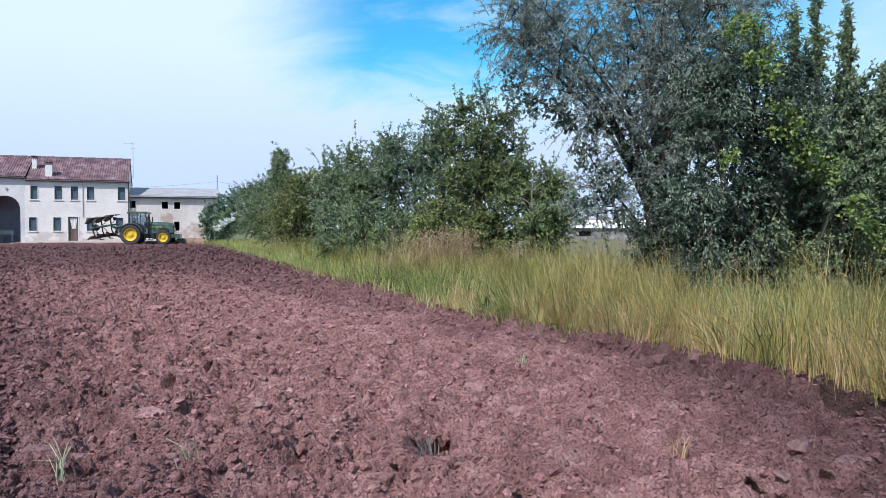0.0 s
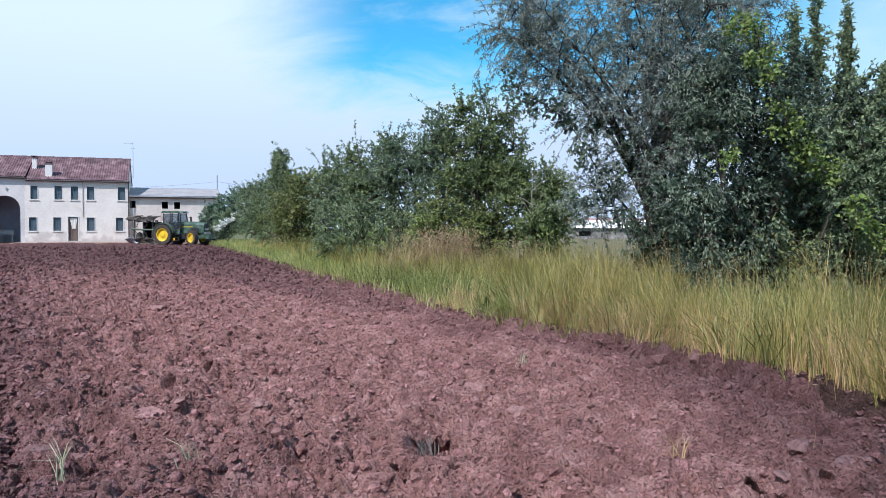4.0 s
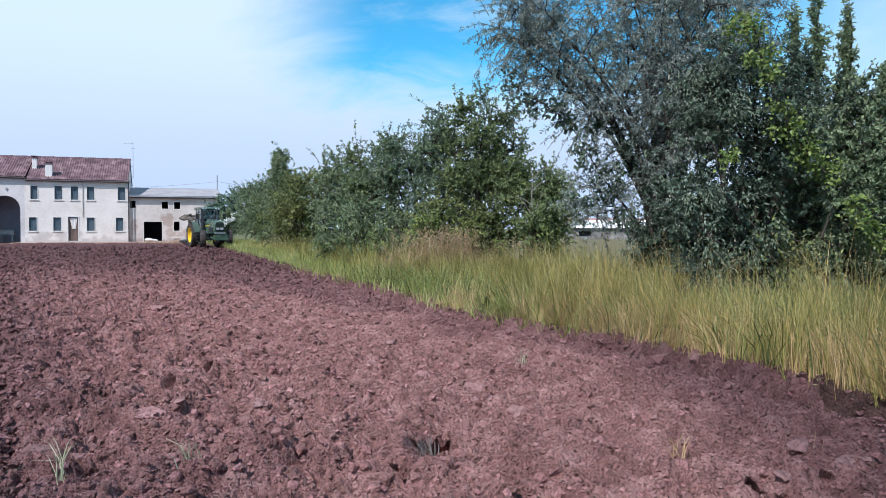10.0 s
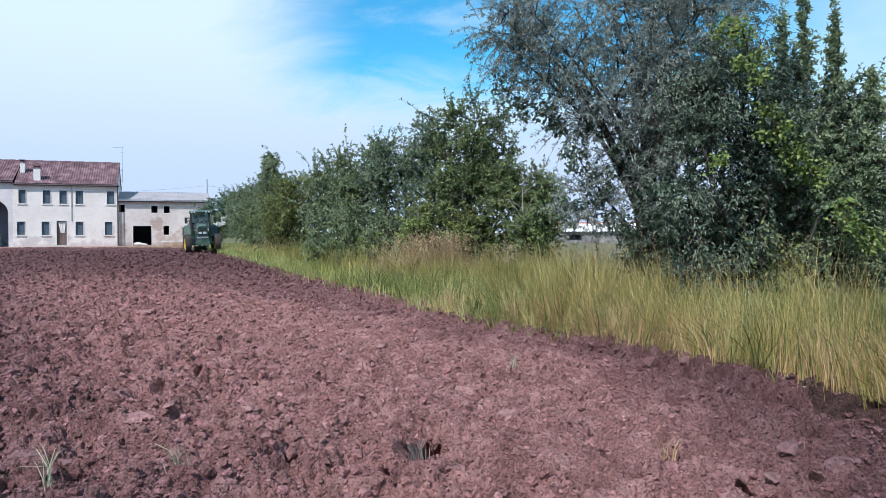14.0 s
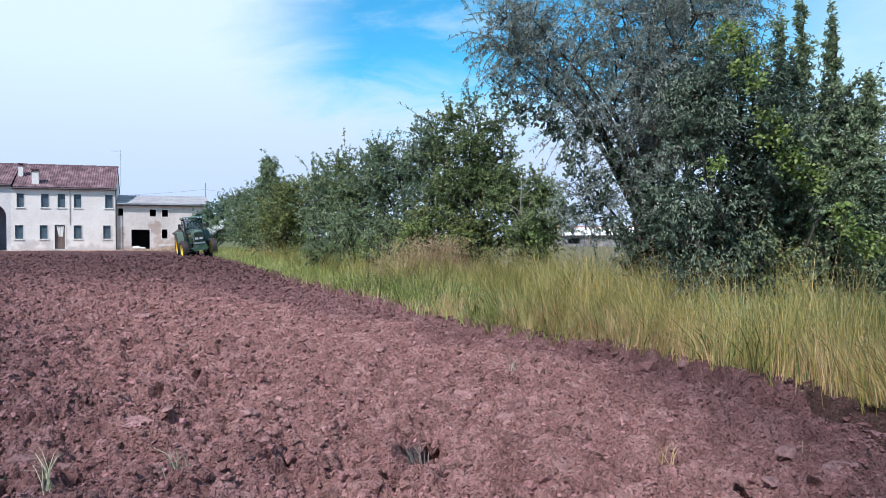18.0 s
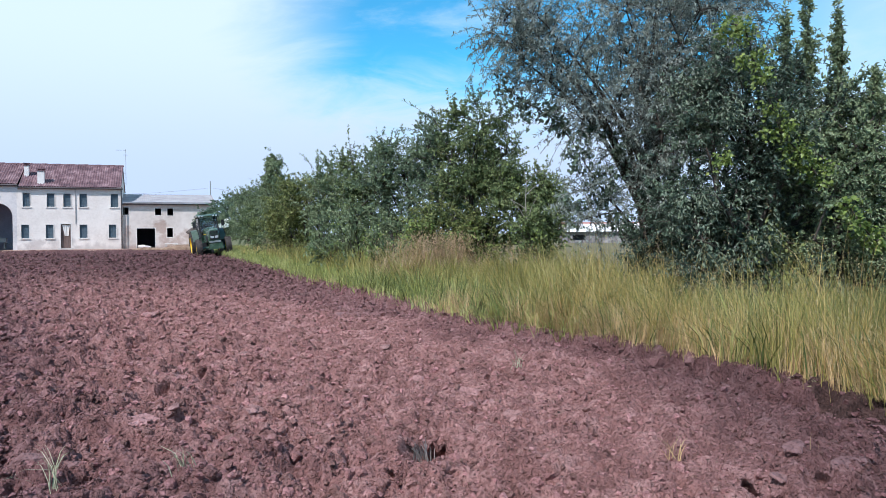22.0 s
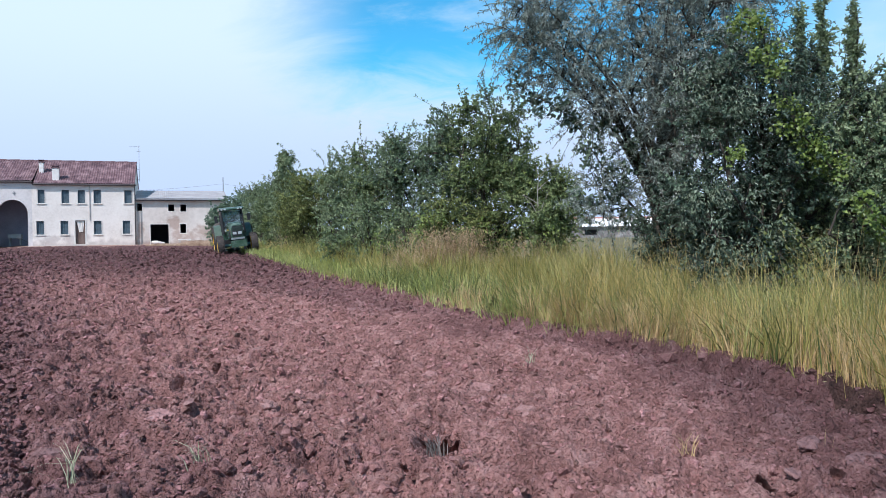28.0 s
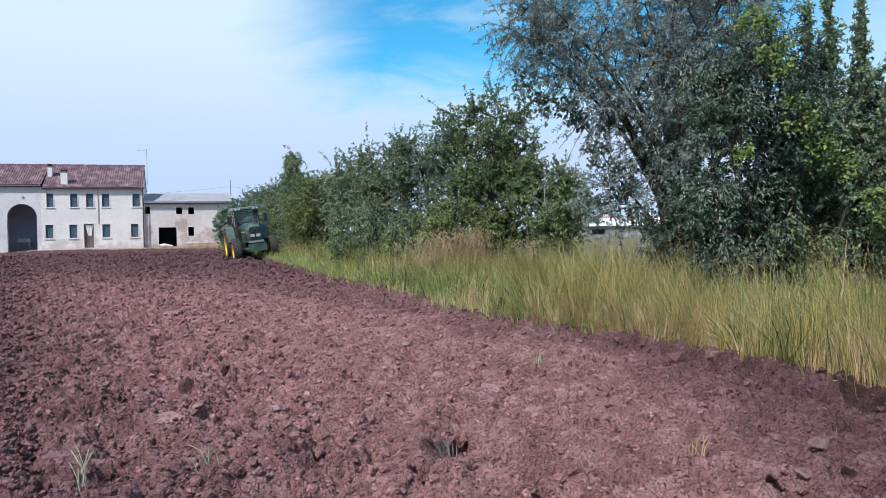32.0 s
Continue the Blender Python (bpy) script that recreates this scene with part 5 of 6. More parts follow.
def flowers(th, LP, LD, rng):
    idx = np.nonzero((LP[:, 1] < 0.0) & (np.abs(LP[:, 2] - 1.75 - 0.75 * LP[:, 0]) < 0.25) & (LP[:, 0] > -0.9) & (LP[:, 0] < 1.0))[0]
    idx = rng.choice(idx, min(len(idx), 34), replace=False)
    V, F = leaf_arrays(np.repeat(LP[idx], 16, 0) + rng.normal(0, 0.10, (len(idx) * 16, 3)) * np.array([1, 1, 0.4]) + np.array([0.1, -0.4, 0.05]),
                       rng.normal(0, 1, (len(idx) * 16, 3)), 0.12, 0.10, rng, 0, 0.1)
    np_mesh("blossom", V, F, petal, th, "flat white blossom heads", kind="stuff")


tree("elder_bush", (-17.1, 61.0), [(0, 0, 1.5, 1.2, 0.9, 1.1, 1.0)], "green elder bush with flat white blossom heads", "bush", 6, 300, 16,
     (0.13, 0.08), leaf_far, 91, 0.05, 0.3, 0.3, 0.4, extra=flowers)


# ---- grass ----
def blades(name, x, y, h, w, lean, mat, label, seed, curve=0.35, lean_dir=(-0.22, -0.12), parent=None, hang=0.0, loose=0.7):
    rng = np.random.default_rng(seed)
    n = len(x)
    z = ground_height(x, y)
    az = 5 * math.pi * fbm(x * 1.3, y * 1.3, 27, 3) + rng.normal(0, loose, n)
    ld = np.stack([np.cos(az), np.sin(az)], -1) * 0.8 + np.array(lean_dir)
    lean = lean * (0.45 + 1.5 * fbm(x * 2.2, y * 2.2, 33, 2))
    t = np.array([0.0, 0.4, 0.75, 1.0])
    arch = hang + np.clip(rng.uniform(-0.8, 0.38, n), 0, 1)
    lean = lean * (1 + 1.6 * (arch - hang))
    bend = lean[:, None] * h[:, None] * (t[None] ** rng.uniform(1.05, 1.9 + curve, n)[:, None])
    cx = x[:, None] + ld[:, :1] * bend
    cy = y[:, None] + ld[:, 1:] * bend
    cz = z[:, None] - 0.02 + h[:, None] * (t[None] - arch[:, None] * t[None] ** 3) * np.sqrt(np.clip(1 - (lean[:, None] * t[None]) ** 2 * 0.5, 0.2, 1))
    sa = rng.uniform(0, 2 * math.pi, n)
    wt = np.array([1.0, 0.85, 0.55])
    sx, sy = np.cos(sa)[:, None] * w[:, None] / 2 * wt, np.sin(sa)[:, None] * w[:, None] / 2 * wt
    L = np.stack([cx[:, :3] - sx, cy[:, :3] - sy, cz[:, :3]], -1)
    R = np.stack([cx[:, :3] + sx, cy[:, :3] + sy, cz[:, :3]], -1)
    tip = np.stack([cx[:, 3], cy[:, 3], cz[:, 3]], -1)[:, None]
    V = np.concatenate([L, R, tip], 1).reshape(-1, 3)
    b = np.arange(n)[:, None] * 7
    tri = np.array([0, 3, 4, 0, 4, 1, 1, 4, 5, 1, 5, 2, 2, 5, 6])
    F = (b + tri[None]).reshape(-1, 3)
    ob = np_mesh(name, V, F, mat)
    tagged(ob, label, "grass", kind="stuff")
    return ob, tip[:, 0]


def verge_points(n, y0, y1, d0, d1, seed, power=1.0):
    """Random points on the verge: between y0 and y1, d0 to d1 metres from the field's edge."""
    rng = np.random.default_rng(seed)
    y = y0 + (y1 - y0) * rng.uniform(0, 1, n) ** power
    d = rng.uniform(d0, d1, n)
    x = edge_x(y) + d / 0.92
    keep = d > d0 - 0.10 + 0.38 * (fbm(y * 1.7, d * 0 + 0.5, 37, 3) - 0.30)
    return x[keep], y[keep], d[keep], rng


def clumpy(x, y, rng, sc, lo, hi):
    """Keeps points by patches."""
    return rng.uniform(0, 1, len(x)) < sstep(fbm(x * sc, y * sc, 19, 3), lo, hi)


def make_grass():
    # tall near stand, gold stalks at the front, greener further along
    x, y, d, r = verge_points(30000, 4.2, 19.0, -0.04, 5.2, 1, 1.3)
    m = d > 1.3 * sstep(y, 9.5, 12.5) * r.uniform(0.3, 1.2, len(x))
    x, y, d = x[m], y[m], d[m]
    k = (0.78 + 0.22 * sstep(d, 0.0, 0.5)) * (1 - 0.35 * sstep(y, 10, 16)) * (1 - 0.45 * sstep(d, 1.1, 2.8) * (1 - sstep(y, 10, 13)))
    h = 0.85 * k * r.uniform(0.4, 1.15, len(x)) * (0.28 + 1.4 * fbm(x * 2.0, y * 2.0, 61, 3))
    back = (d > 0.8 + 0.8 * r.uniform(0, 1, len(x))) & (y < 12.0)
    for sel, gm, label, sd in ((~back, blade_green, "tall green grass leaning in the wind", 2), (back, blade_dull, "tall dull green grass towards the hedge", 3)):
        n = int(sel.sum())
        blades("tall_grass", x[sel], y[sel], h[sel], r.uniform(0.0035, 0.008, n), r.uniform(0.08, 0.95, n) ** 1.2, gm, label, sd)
    x, y, d, r = verge_points(34000, 4.2, 19.0, -0.06, 4.5, 3, 1.3)
    m = (clumpy(x, y, r, 1.5, 0.38, 0.6) | (r.uniform(0, 1, len(x)) < 0.22)) & (d > 1.5 * sstep(y, 9.5, 12.5) * r.uniform(0.4, 1.2, len(x))) & (r.uniform(0, 1, len(x)) > 0.65 * sstep(d, 0.7, 1.9) * (1 - sstep(y, 9, 12)))
    x, y, d = x[m], y[m], d[m]
    k = (0.8 + 0.2 * sstep(d, 0.0, 0.5)) * (1 - 0.35 * sstep(y, 10, 16)) * (1 - 0.45 * sstep(d, 1.1, 2.8) * (1 - sstep(y, 10, 13)))
    h = 1.0 * k * r.uniform(0.35, 1.12, len(x)) * (0.28 + 1.4 * fbm(x * 2.0, y * 2.0, 61, 3))
    ob, tip = blades("ripe_grass", x, y, h, r.uniform(0.0022, 0.0048, len(x)), r.uniform(0.08, 0.95, len(x)) ** 1.2, blade_gold, "ripe golden grass stalks", 4)
    # straw-coloured stems at the foot of the stand
    xs, ys, ds, rs = verge_points(16000, 4.2, 13.0, 0.03, 0.8, 13, 1.3)
    ms = clumpy(xs, ys, rs, 1.4, 0.3, 0.6)
    xs, ys = xs[ms], ys[ms]
    blades("straw_stems", xs, ys, 0.48 * rs.uniform(0.3, 1.2, len(xs)), rs.uniform(0.003, 0.006, len(xs)), rs.uniform(0.1, 0.9, len(xs)), straw_mat,
           "pale straw stems at the foot of the grass", 14, lean_dir=(-0.1, -0.35))
    # bent tufts that hang over the cut edge
    xs, ys, ds, rs = verge_points(3600, 4.2, 22.0, 0.06, 0.3, 15, 1.3)
    ms = clumpy(xs, ys, rs, 1.6, 0.40, 0.58)
    xs, ys = xs[ms], ys[ms]
    blades("edge_tufts", xs, ys, 0.22 * rs.uniform(0.3, 1.2, len(xs)), rs.uniform(0.0025, 0.005, len(xs)), rs.uniform(0.4, 1.1, len(xs)), straw_mat,
           "bent dry tufts over the cut edge of the field", 16, lean_dir=(-0.45, -0.35), hang=0.08)
    # nodding seed heads on part of the stalks
    pick = r.uniform(0, 1, len(x)) < 0.22
    p = tip[pick]
    n = len(p)
    q = np.repeat(p, 6, 0) + np.stack([np.repeat(r.uniform(-0.03, 0.07, n), 6) * np.tile(np.linspace(0, 1, 6), n),
                                       np.repeat(r.uniform(-0.05, 0.03, n), 6) * np.tile(np.linspace(0, 1, 6), n),
                                       np.tile(np.linspace(0.07, -0.05, 6), n)], -1)
    V, F = leaf_arrays(q, r.normal(0, 0.25, (len(q), 3)) + np.array([-0.2, -0.1, 0.3]), 0.035, 0.007, r, 0, 0.2)
    tagged(np_mesh("seed_heads", V, F, seed_mat), "pale nodding grass seed heads", "grass", kind="stuff")
    # broad fresh blades in patches
    xs, ys, ds, rs = verge_points(9000, 4.2, 19.0, 0.05, 5.0, 21, 1.3)
    ms = clumpy(xs + 7.0, ys, rs, 1.1, 0.42, 0.6)
    xs, ys = xs[ms], ys[ms]
    blades("fresh_grass", xs, ys, 0.72 * rs.uniform(0.4, 1.15, len(xs)), rs.uniform(0.007, 0.013, len(xs)), rs.uniform(0.2, 1.2, len(xs)), blade_fresh,
           "fresh green grass blades in patches of the verge", 22, hang=0.12)
    # undergrowth between the stems, its dark colour painting the shade in the gaps
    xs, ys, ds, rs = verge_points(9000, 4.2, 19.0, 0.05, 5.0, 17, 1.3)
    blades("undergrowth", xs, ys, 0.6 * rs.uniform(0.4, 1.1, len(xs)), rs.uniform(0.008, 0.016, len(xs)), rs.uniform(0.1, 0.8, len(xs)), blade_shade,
           "low green undergrowth coloured dark as shade between the grass stems", 18)
    # lower bright green strip along the edge further on
    x, y, d, r = verge_points(40000, 9.5, 67.0, -0.05, 4.6, 5, 1.6)
    h = 0.33 * r.uniform(0.4, 1.25, len(x)) * (0.7 + 0.25 * sstep(d, 0.3, 2.0) + 0.5 * fbm(x * 0.7, y * 0.7, 63, 2))
    blades("verge_grass", x, y, h, r.uniform(0.006, 0.012, len(x)) * (1 + y / 30), r.uniform(0.1, 0.8, len(x)), blade_fresh, "lower green verge grass", 6)
    x, y, d, r = verge_points(3000, 10.0, 66.0, 0.6, 4.0, 7, 1.5)
    m = clumpy(x, y, r, 0.5, 0.4, 0.7)
    x, y, d = x[m], y[m], d[m]
    h = 0.6 * r.uniform(0.5, 1.2, len(x))
    blades("verge_grass", x, y, h, r.uniform(0.006, 0.012, len(x)) * (1 + y / 30), r.uniform(0.1, 0.5, len(x)), blade_gold, "ripe pale stalks in the verge", 8)
    # stands of brown dry weeds before the hedge, with feathery heads: bearings, distances, number, height
    for k, (b0, b1, y0, y1, n, hh) in enumerate(((-0.08, 0.06, 18.4, 19.7, 2600, 1.15), (-0.222, -0.183, 37.0, 41.0, 900, 1.4), (0.07, 0.16, 17.0, 18.5, 500, 0.95))):
        r = np.random.default_rng(90 + k)
        y = r.uniform(y0, y1, n)
        x = y * (b0 + (b1 - b0) * r.uniform(0, 1, n))
        m = clumpy(x, y, r, 0.9, 0.32, 0.58) & (edge_d(x, y) > 1.2)
        x, y = x[m], y[m]
        h = hh * r.uniform(0.45, 1.1, len(x))
        ob, tip = blades("dry_weeds", x, y, h, r.uniform(0.004, 0.009, len(x)), r.uniform(0.05, 0.5, len(x)), reed_mat, "brown dry weed stalks before the hedge", 10 + k)
        q = np.repeat(tip, 8, 0) + r.normal(0, 1, (len(tip) * 8, 3)) * np.array([0.028, 0.028, 0.10]) - np.array([0, 0, 0.12])
        V, F = leaf_arrays(q, r.normal(0, 0.5, q.shape) + np.array([0, 0, 0.6]), 0.05, 0.014, r, 0, 0.2)
        tagged(np_mesh("weed_heads", V, F, reed_mat), "brown feathery heads of the dry weeds", "grass", kind="stuff")
    # tall pale green grass among them
    x, y, d, r = verge_points(16000, 11.5, 40.0, 1.2, 4.2, 19, 1.7)
    h = 0.95 * r.uniform(0.35, 1.1, len(x)) * (0.4 + 1.1 * fbm(x * 1.3, y * 1.3, 66, 3))
    blades("verge_grass", x, y, h, r.uniform(0.005, 0.010, len(x)) * (1 + y / 40), r.uniform(0.1, 0.8, len(x)), blade_green, "tall yellow-green grass before the hedge", 20)
    # bent straw lying over the edge
    x, y, d, r = verge_points(700, 4.4, 14.0, 0.04, 0.3, 11, 1.2)
    blades("bent_straw", x, y, 0.28 * r.uniform(0.4, 1.2, len(x)), r.uniform(0.0025, 0.0045, len(x)), r.uniform(0.5, 1.1, len(x)), straw_mat,
           "pale straw bent over the edge of the field", 12, lean_dir=(-0.5, -0.4), hang=0.1)


make_grass()

# ---- loose clods ----
def clod_mesh(seed, n):
    """An angular lump: the hull of random points, flattened."""
    rng = np.random.default_rng(500 + seed)
    p = rng.normal(0, 1, (n, 3))
    p /= np.linalg.norm(p, axis=1, keepdims=True)
    p *= rng.uniform(0.78, 1.15, (n, 1)) * np.array([rng.uniform(0.9, 1.25), rng.uniform(0.8, 1.1), rng.uniform(0.6, 0.9)])
    bm = bmesh.new()
    for q in p:
        bm.verts.new(q)
    res = bmesh.ops.convex_hull(bm, input=bm.verts[:])
    bmesh.ops.delete(bm, geom=[v for v in bm.verts if not v.link_faces], context="VERTS")
    bmesh.ops.triangulate(bm, faces=bm.faces[:])
    bm.verts.index_update()
    V = np.array([v.co[:] for v in bm.verts])
    F = np.array([[v.index for v in f.verts] for f in bm.faces])
    bm.free()
    return V, F


def make_clods():
    rng = np.random.default_rng(12)
    big = [clod_mesh(i, 27) for i in range(10)]
    small = [clod_mesh(i + 20, 9) for i in range(14)]
    n = 60000
    r = 3.2 * np.exp(rng.uniform(0, 1, n) ** 1.1 * math.log(19))
    th = np.radians(rng.uniform(-33, 31, n))
    x, y = r * np.sin(th), r * np.cos(th)
    d = edge_d(x, y)
    left = np.maximum(sstep(-d, 2.5, 4.5), sstep(y, 12, 22))
    size = 0.0018 * r * np.exp(rng.normal(0, 0.62, n)) * (1 + 0.5 * left)
    size = np.minimum(size, 0.033 + 0.0018 * r)
    keep = (d < 0.02) & (rng.uniform(0, 1, n) < 0.75 + 0.25 * left) & (y < 66) & (cavity(x, y)[0] < 0.02) & (cavity(x, y - 0.03)[0] < 0.02)
    x, y, size = x[keep], y[keep], size[keep]
    # crumbled clods along the cut edge of the verge
    ye = rng.uniform(4.5, 30, 1500)
    xe = edge_x(ye) + rng.uniform(-0.42, 0.10, 1500)
    x, y, size = np.concatenate([x, xe]), np.concatenate([y, ye]), np.concatenate([size, 0.018 * np.exp(rng.normal(0, 0.55, 1500))])
    z = ground_height(x, y) + 0.1 * size
    order = np.argsort(-size / np.hypot(x, y))
    near = order[:300]
    meshes = []
    for i, (V, F) in enumerate(big):
        me = bpy.data.meshes.new("clod")
        me.from_pydata(V.tolist(), [], F.tolist())
        me.polygons.foreach_set("use_smooth", [False] * len(me.polygons))
        me.materials.append(soil_piece)
        meshes.append(me)
    for i in near:
        e = Euler((rng.uniform(-0.5, 0.5), rng.uniform(-0.5, 0.5), rng.uniform(0, 6.28)))
        ob = new("clod", meshes[int(rng.integers(10))])
        ob.parent = ground
        ob.matrix_basis = Matrix.LocRotScale((x[i], y[i], z[i]), e, (size[i],) * 3)
    # the rest in one mesh, kind by kind
    rest = order[300:]
    kind_of = rng.integers(0, len(small), len(rest))
    Vs, Fs, b = [], [], 0
    for k, (V, F) in enumerate(small):
        idx = rest[kind_of == k]
        m = len(idx)
        a, t = rng.uniform(0, 6.28, m), rng.normal(0, 0.45, m)
        ca, sa, ct, st = np.cos(a), np.sin(a), np.cos(t), np.sin(t)
        R = np.stack([np.stack([ca, -sa * ct, sa * st], -1), np.stack([sa, ca * ct, -ca * st], -1), np.stack([0 * a, st, ct], -1)], 1)
        W = np.einsum("nij,vj->nvi", R, V) * size[idx][:, None, None] + np.stack([x[idx], y[idx], z[idx]], -1)[:, None]
        Vs.append(W.reshape(-1, 3))
        Fs.append((F[None] + (b + np.arange(m) * len(V))[:, None, None]).reshape(-1, 3))
        b += m * len(V)
    np_mesh("crumb", np.concatenate(Vs), np.concatenate(Fs), soil_clod, ground, kind="stuff")


make_clods()


# single flat slabs and large clods on the headland: place, half width, flatness, tilt towards the open side
def make_slabs():
    rng = np.random.default_rng(77)
    for x, y, w, fl, tilt in ((0.21, 6.03, 0.12, 0.30, 0.75), (0.53, 5.31, 0.10, 0.28, 0.6), (-0.18, 6.5, 0.08, 0.3, 0.7), (0.36, 5.75, 0.04, 0.6, 0.3), (0.42, 5.62, 0.05, 0.6, 0.2), (0.24, 5.68, 0.04, 0.6, 0.25),
                              (-1.33, 5.62, 0.085, 0.55, 0.45), (-1.27, 5.28, 0.07, 0.6, 0.25), (-1.98, 5.08, 0.11, 0.28, 0.35), (-1.80, 5.2, 0.07, 0.5, 0.3), (-2.29, 5.63, 0.09, 0.35, 0.5), (-0.75, 5.2, 0.05, 0.5, 0.2),
                              (2.1, 4.5, 0.075, 0.7, 0.2), (2.25, 4.21, 0.085, 0.25, 0.3), (2.45, 4.4, 0.06, 0.4, 0.3), (1.8, 4.0, 0.07, 0.4, 0.25), (-1.2, 7.4, 0.07, 0.4, 0.3), (-2.3, 7.0, 0.10, 0.35, 0.3),
                              (-0.62, 8.7, 0.09, 0.35, 0.3), (-2.1, 8.3, 0.09, 0.4, 0.25), (-3.4, 8.0, 0.11, 0.5, 0.3), (-2.2, 4.62, 0.13, 0.75, 0.2), (-1.55, 9.4, 0.11, 0.35, 0.3), (-2.43, 4.55, 0.11, 0.7, 0.2),
                              (-4.5, 12.0, 0.12, 0.4, 0.3), (-3.2, 12.5, 0.12, 0.35, 0.3), (-1.5, 12.0, 0.10, 0.35, 0.3), (-5.5, 14.5, 0.13, 0.4, 0.3), (-2.6, 15.0, 0.12, 0.35, 0.3)):
        V, F = clod_mesh(int(rng.integers(1000)), 27)
        V[:, 2] = np.minimum(V[:, 2], 0.45 + 0.15 * V[:, 0] * V[:, 1])
        me = bpy.data.meshes.new("slab")
        me.from_pydata((V * np.array([w, w * 0.8, w * fl])).tolist(), [], F.tolist())
        me.materials.append(soil_slab)
        ob = new("slab", me)
        ob.parent = ground
        ob.matrix_basis = pose(x, y, float(ground_height(x, y)) + 0.2 * w * fl, math.degrees(tilt), rng.uniform(-12, 12), rng.uniform(-40, 40))


make_slabs()


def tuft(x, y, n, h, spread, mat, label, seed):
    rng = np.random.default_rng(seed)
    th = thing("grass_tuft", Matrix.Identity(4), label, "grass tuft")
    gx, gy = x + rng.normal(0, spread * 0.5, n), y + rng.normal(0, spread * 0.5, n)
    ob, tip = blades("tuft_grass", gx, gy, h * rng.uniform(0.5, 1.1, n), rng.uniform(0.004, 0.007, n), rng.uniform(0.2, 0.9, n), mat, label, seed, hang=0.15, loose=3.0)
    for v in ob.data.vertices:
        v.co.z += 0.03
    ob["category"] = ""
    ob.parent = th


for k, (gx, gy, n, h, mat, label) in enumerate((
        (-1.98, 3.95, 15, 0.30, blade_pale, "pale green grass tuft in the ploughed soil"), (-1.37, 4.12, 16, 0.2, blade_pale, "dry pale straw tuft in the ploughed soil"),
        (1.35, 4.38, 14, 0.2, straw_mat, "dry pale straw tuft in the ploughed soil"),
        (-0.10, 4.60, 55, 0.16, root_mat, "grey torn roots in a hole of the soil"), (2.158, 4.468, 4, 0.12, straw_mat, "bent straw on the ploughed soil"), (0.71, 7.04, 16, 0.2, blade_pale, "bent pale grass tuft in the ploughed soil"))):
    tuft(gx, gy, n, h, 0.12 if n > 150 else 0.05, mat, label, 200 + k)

# a crumpled pale scrap on the soil
def make_scrap():
    n = 7
    rng = np.random.default_rng(8)
    u, v = np.meshgrid(np.linspace(-1, 1, n), np.linspace(-1, 1, n))
    z = 0.012 * rng.normal(0, 1, u.shape) + 0.012 * np.abs(u + 0.4 * v)
    V = np.stack([u * 0.022, v * 0.045, z + 0.02], -1).reshape(-1, 3)
    i = np.arange(n * n).reshape(n, n)
    sc = np_mesh("scrap", V, np.stack([i[:-1, :-1], i[:-1, 1:], i[1:, 1:], i[1:, :-1]], -1).reshape(-1, 4), scrap_mat)
    sol = sc.modifiers.new("thick", "SOLIDIFY")
    sol.thickness = 0.002
    sc.matrix_basis = pose(-1.19, 3.74, float(ground_height(-1.19, 3.74)), 30, 0, 12)
    tagged(sc, "small crumpled pale plastic scrap on the ploughed soil", "litter")


make_scrap()

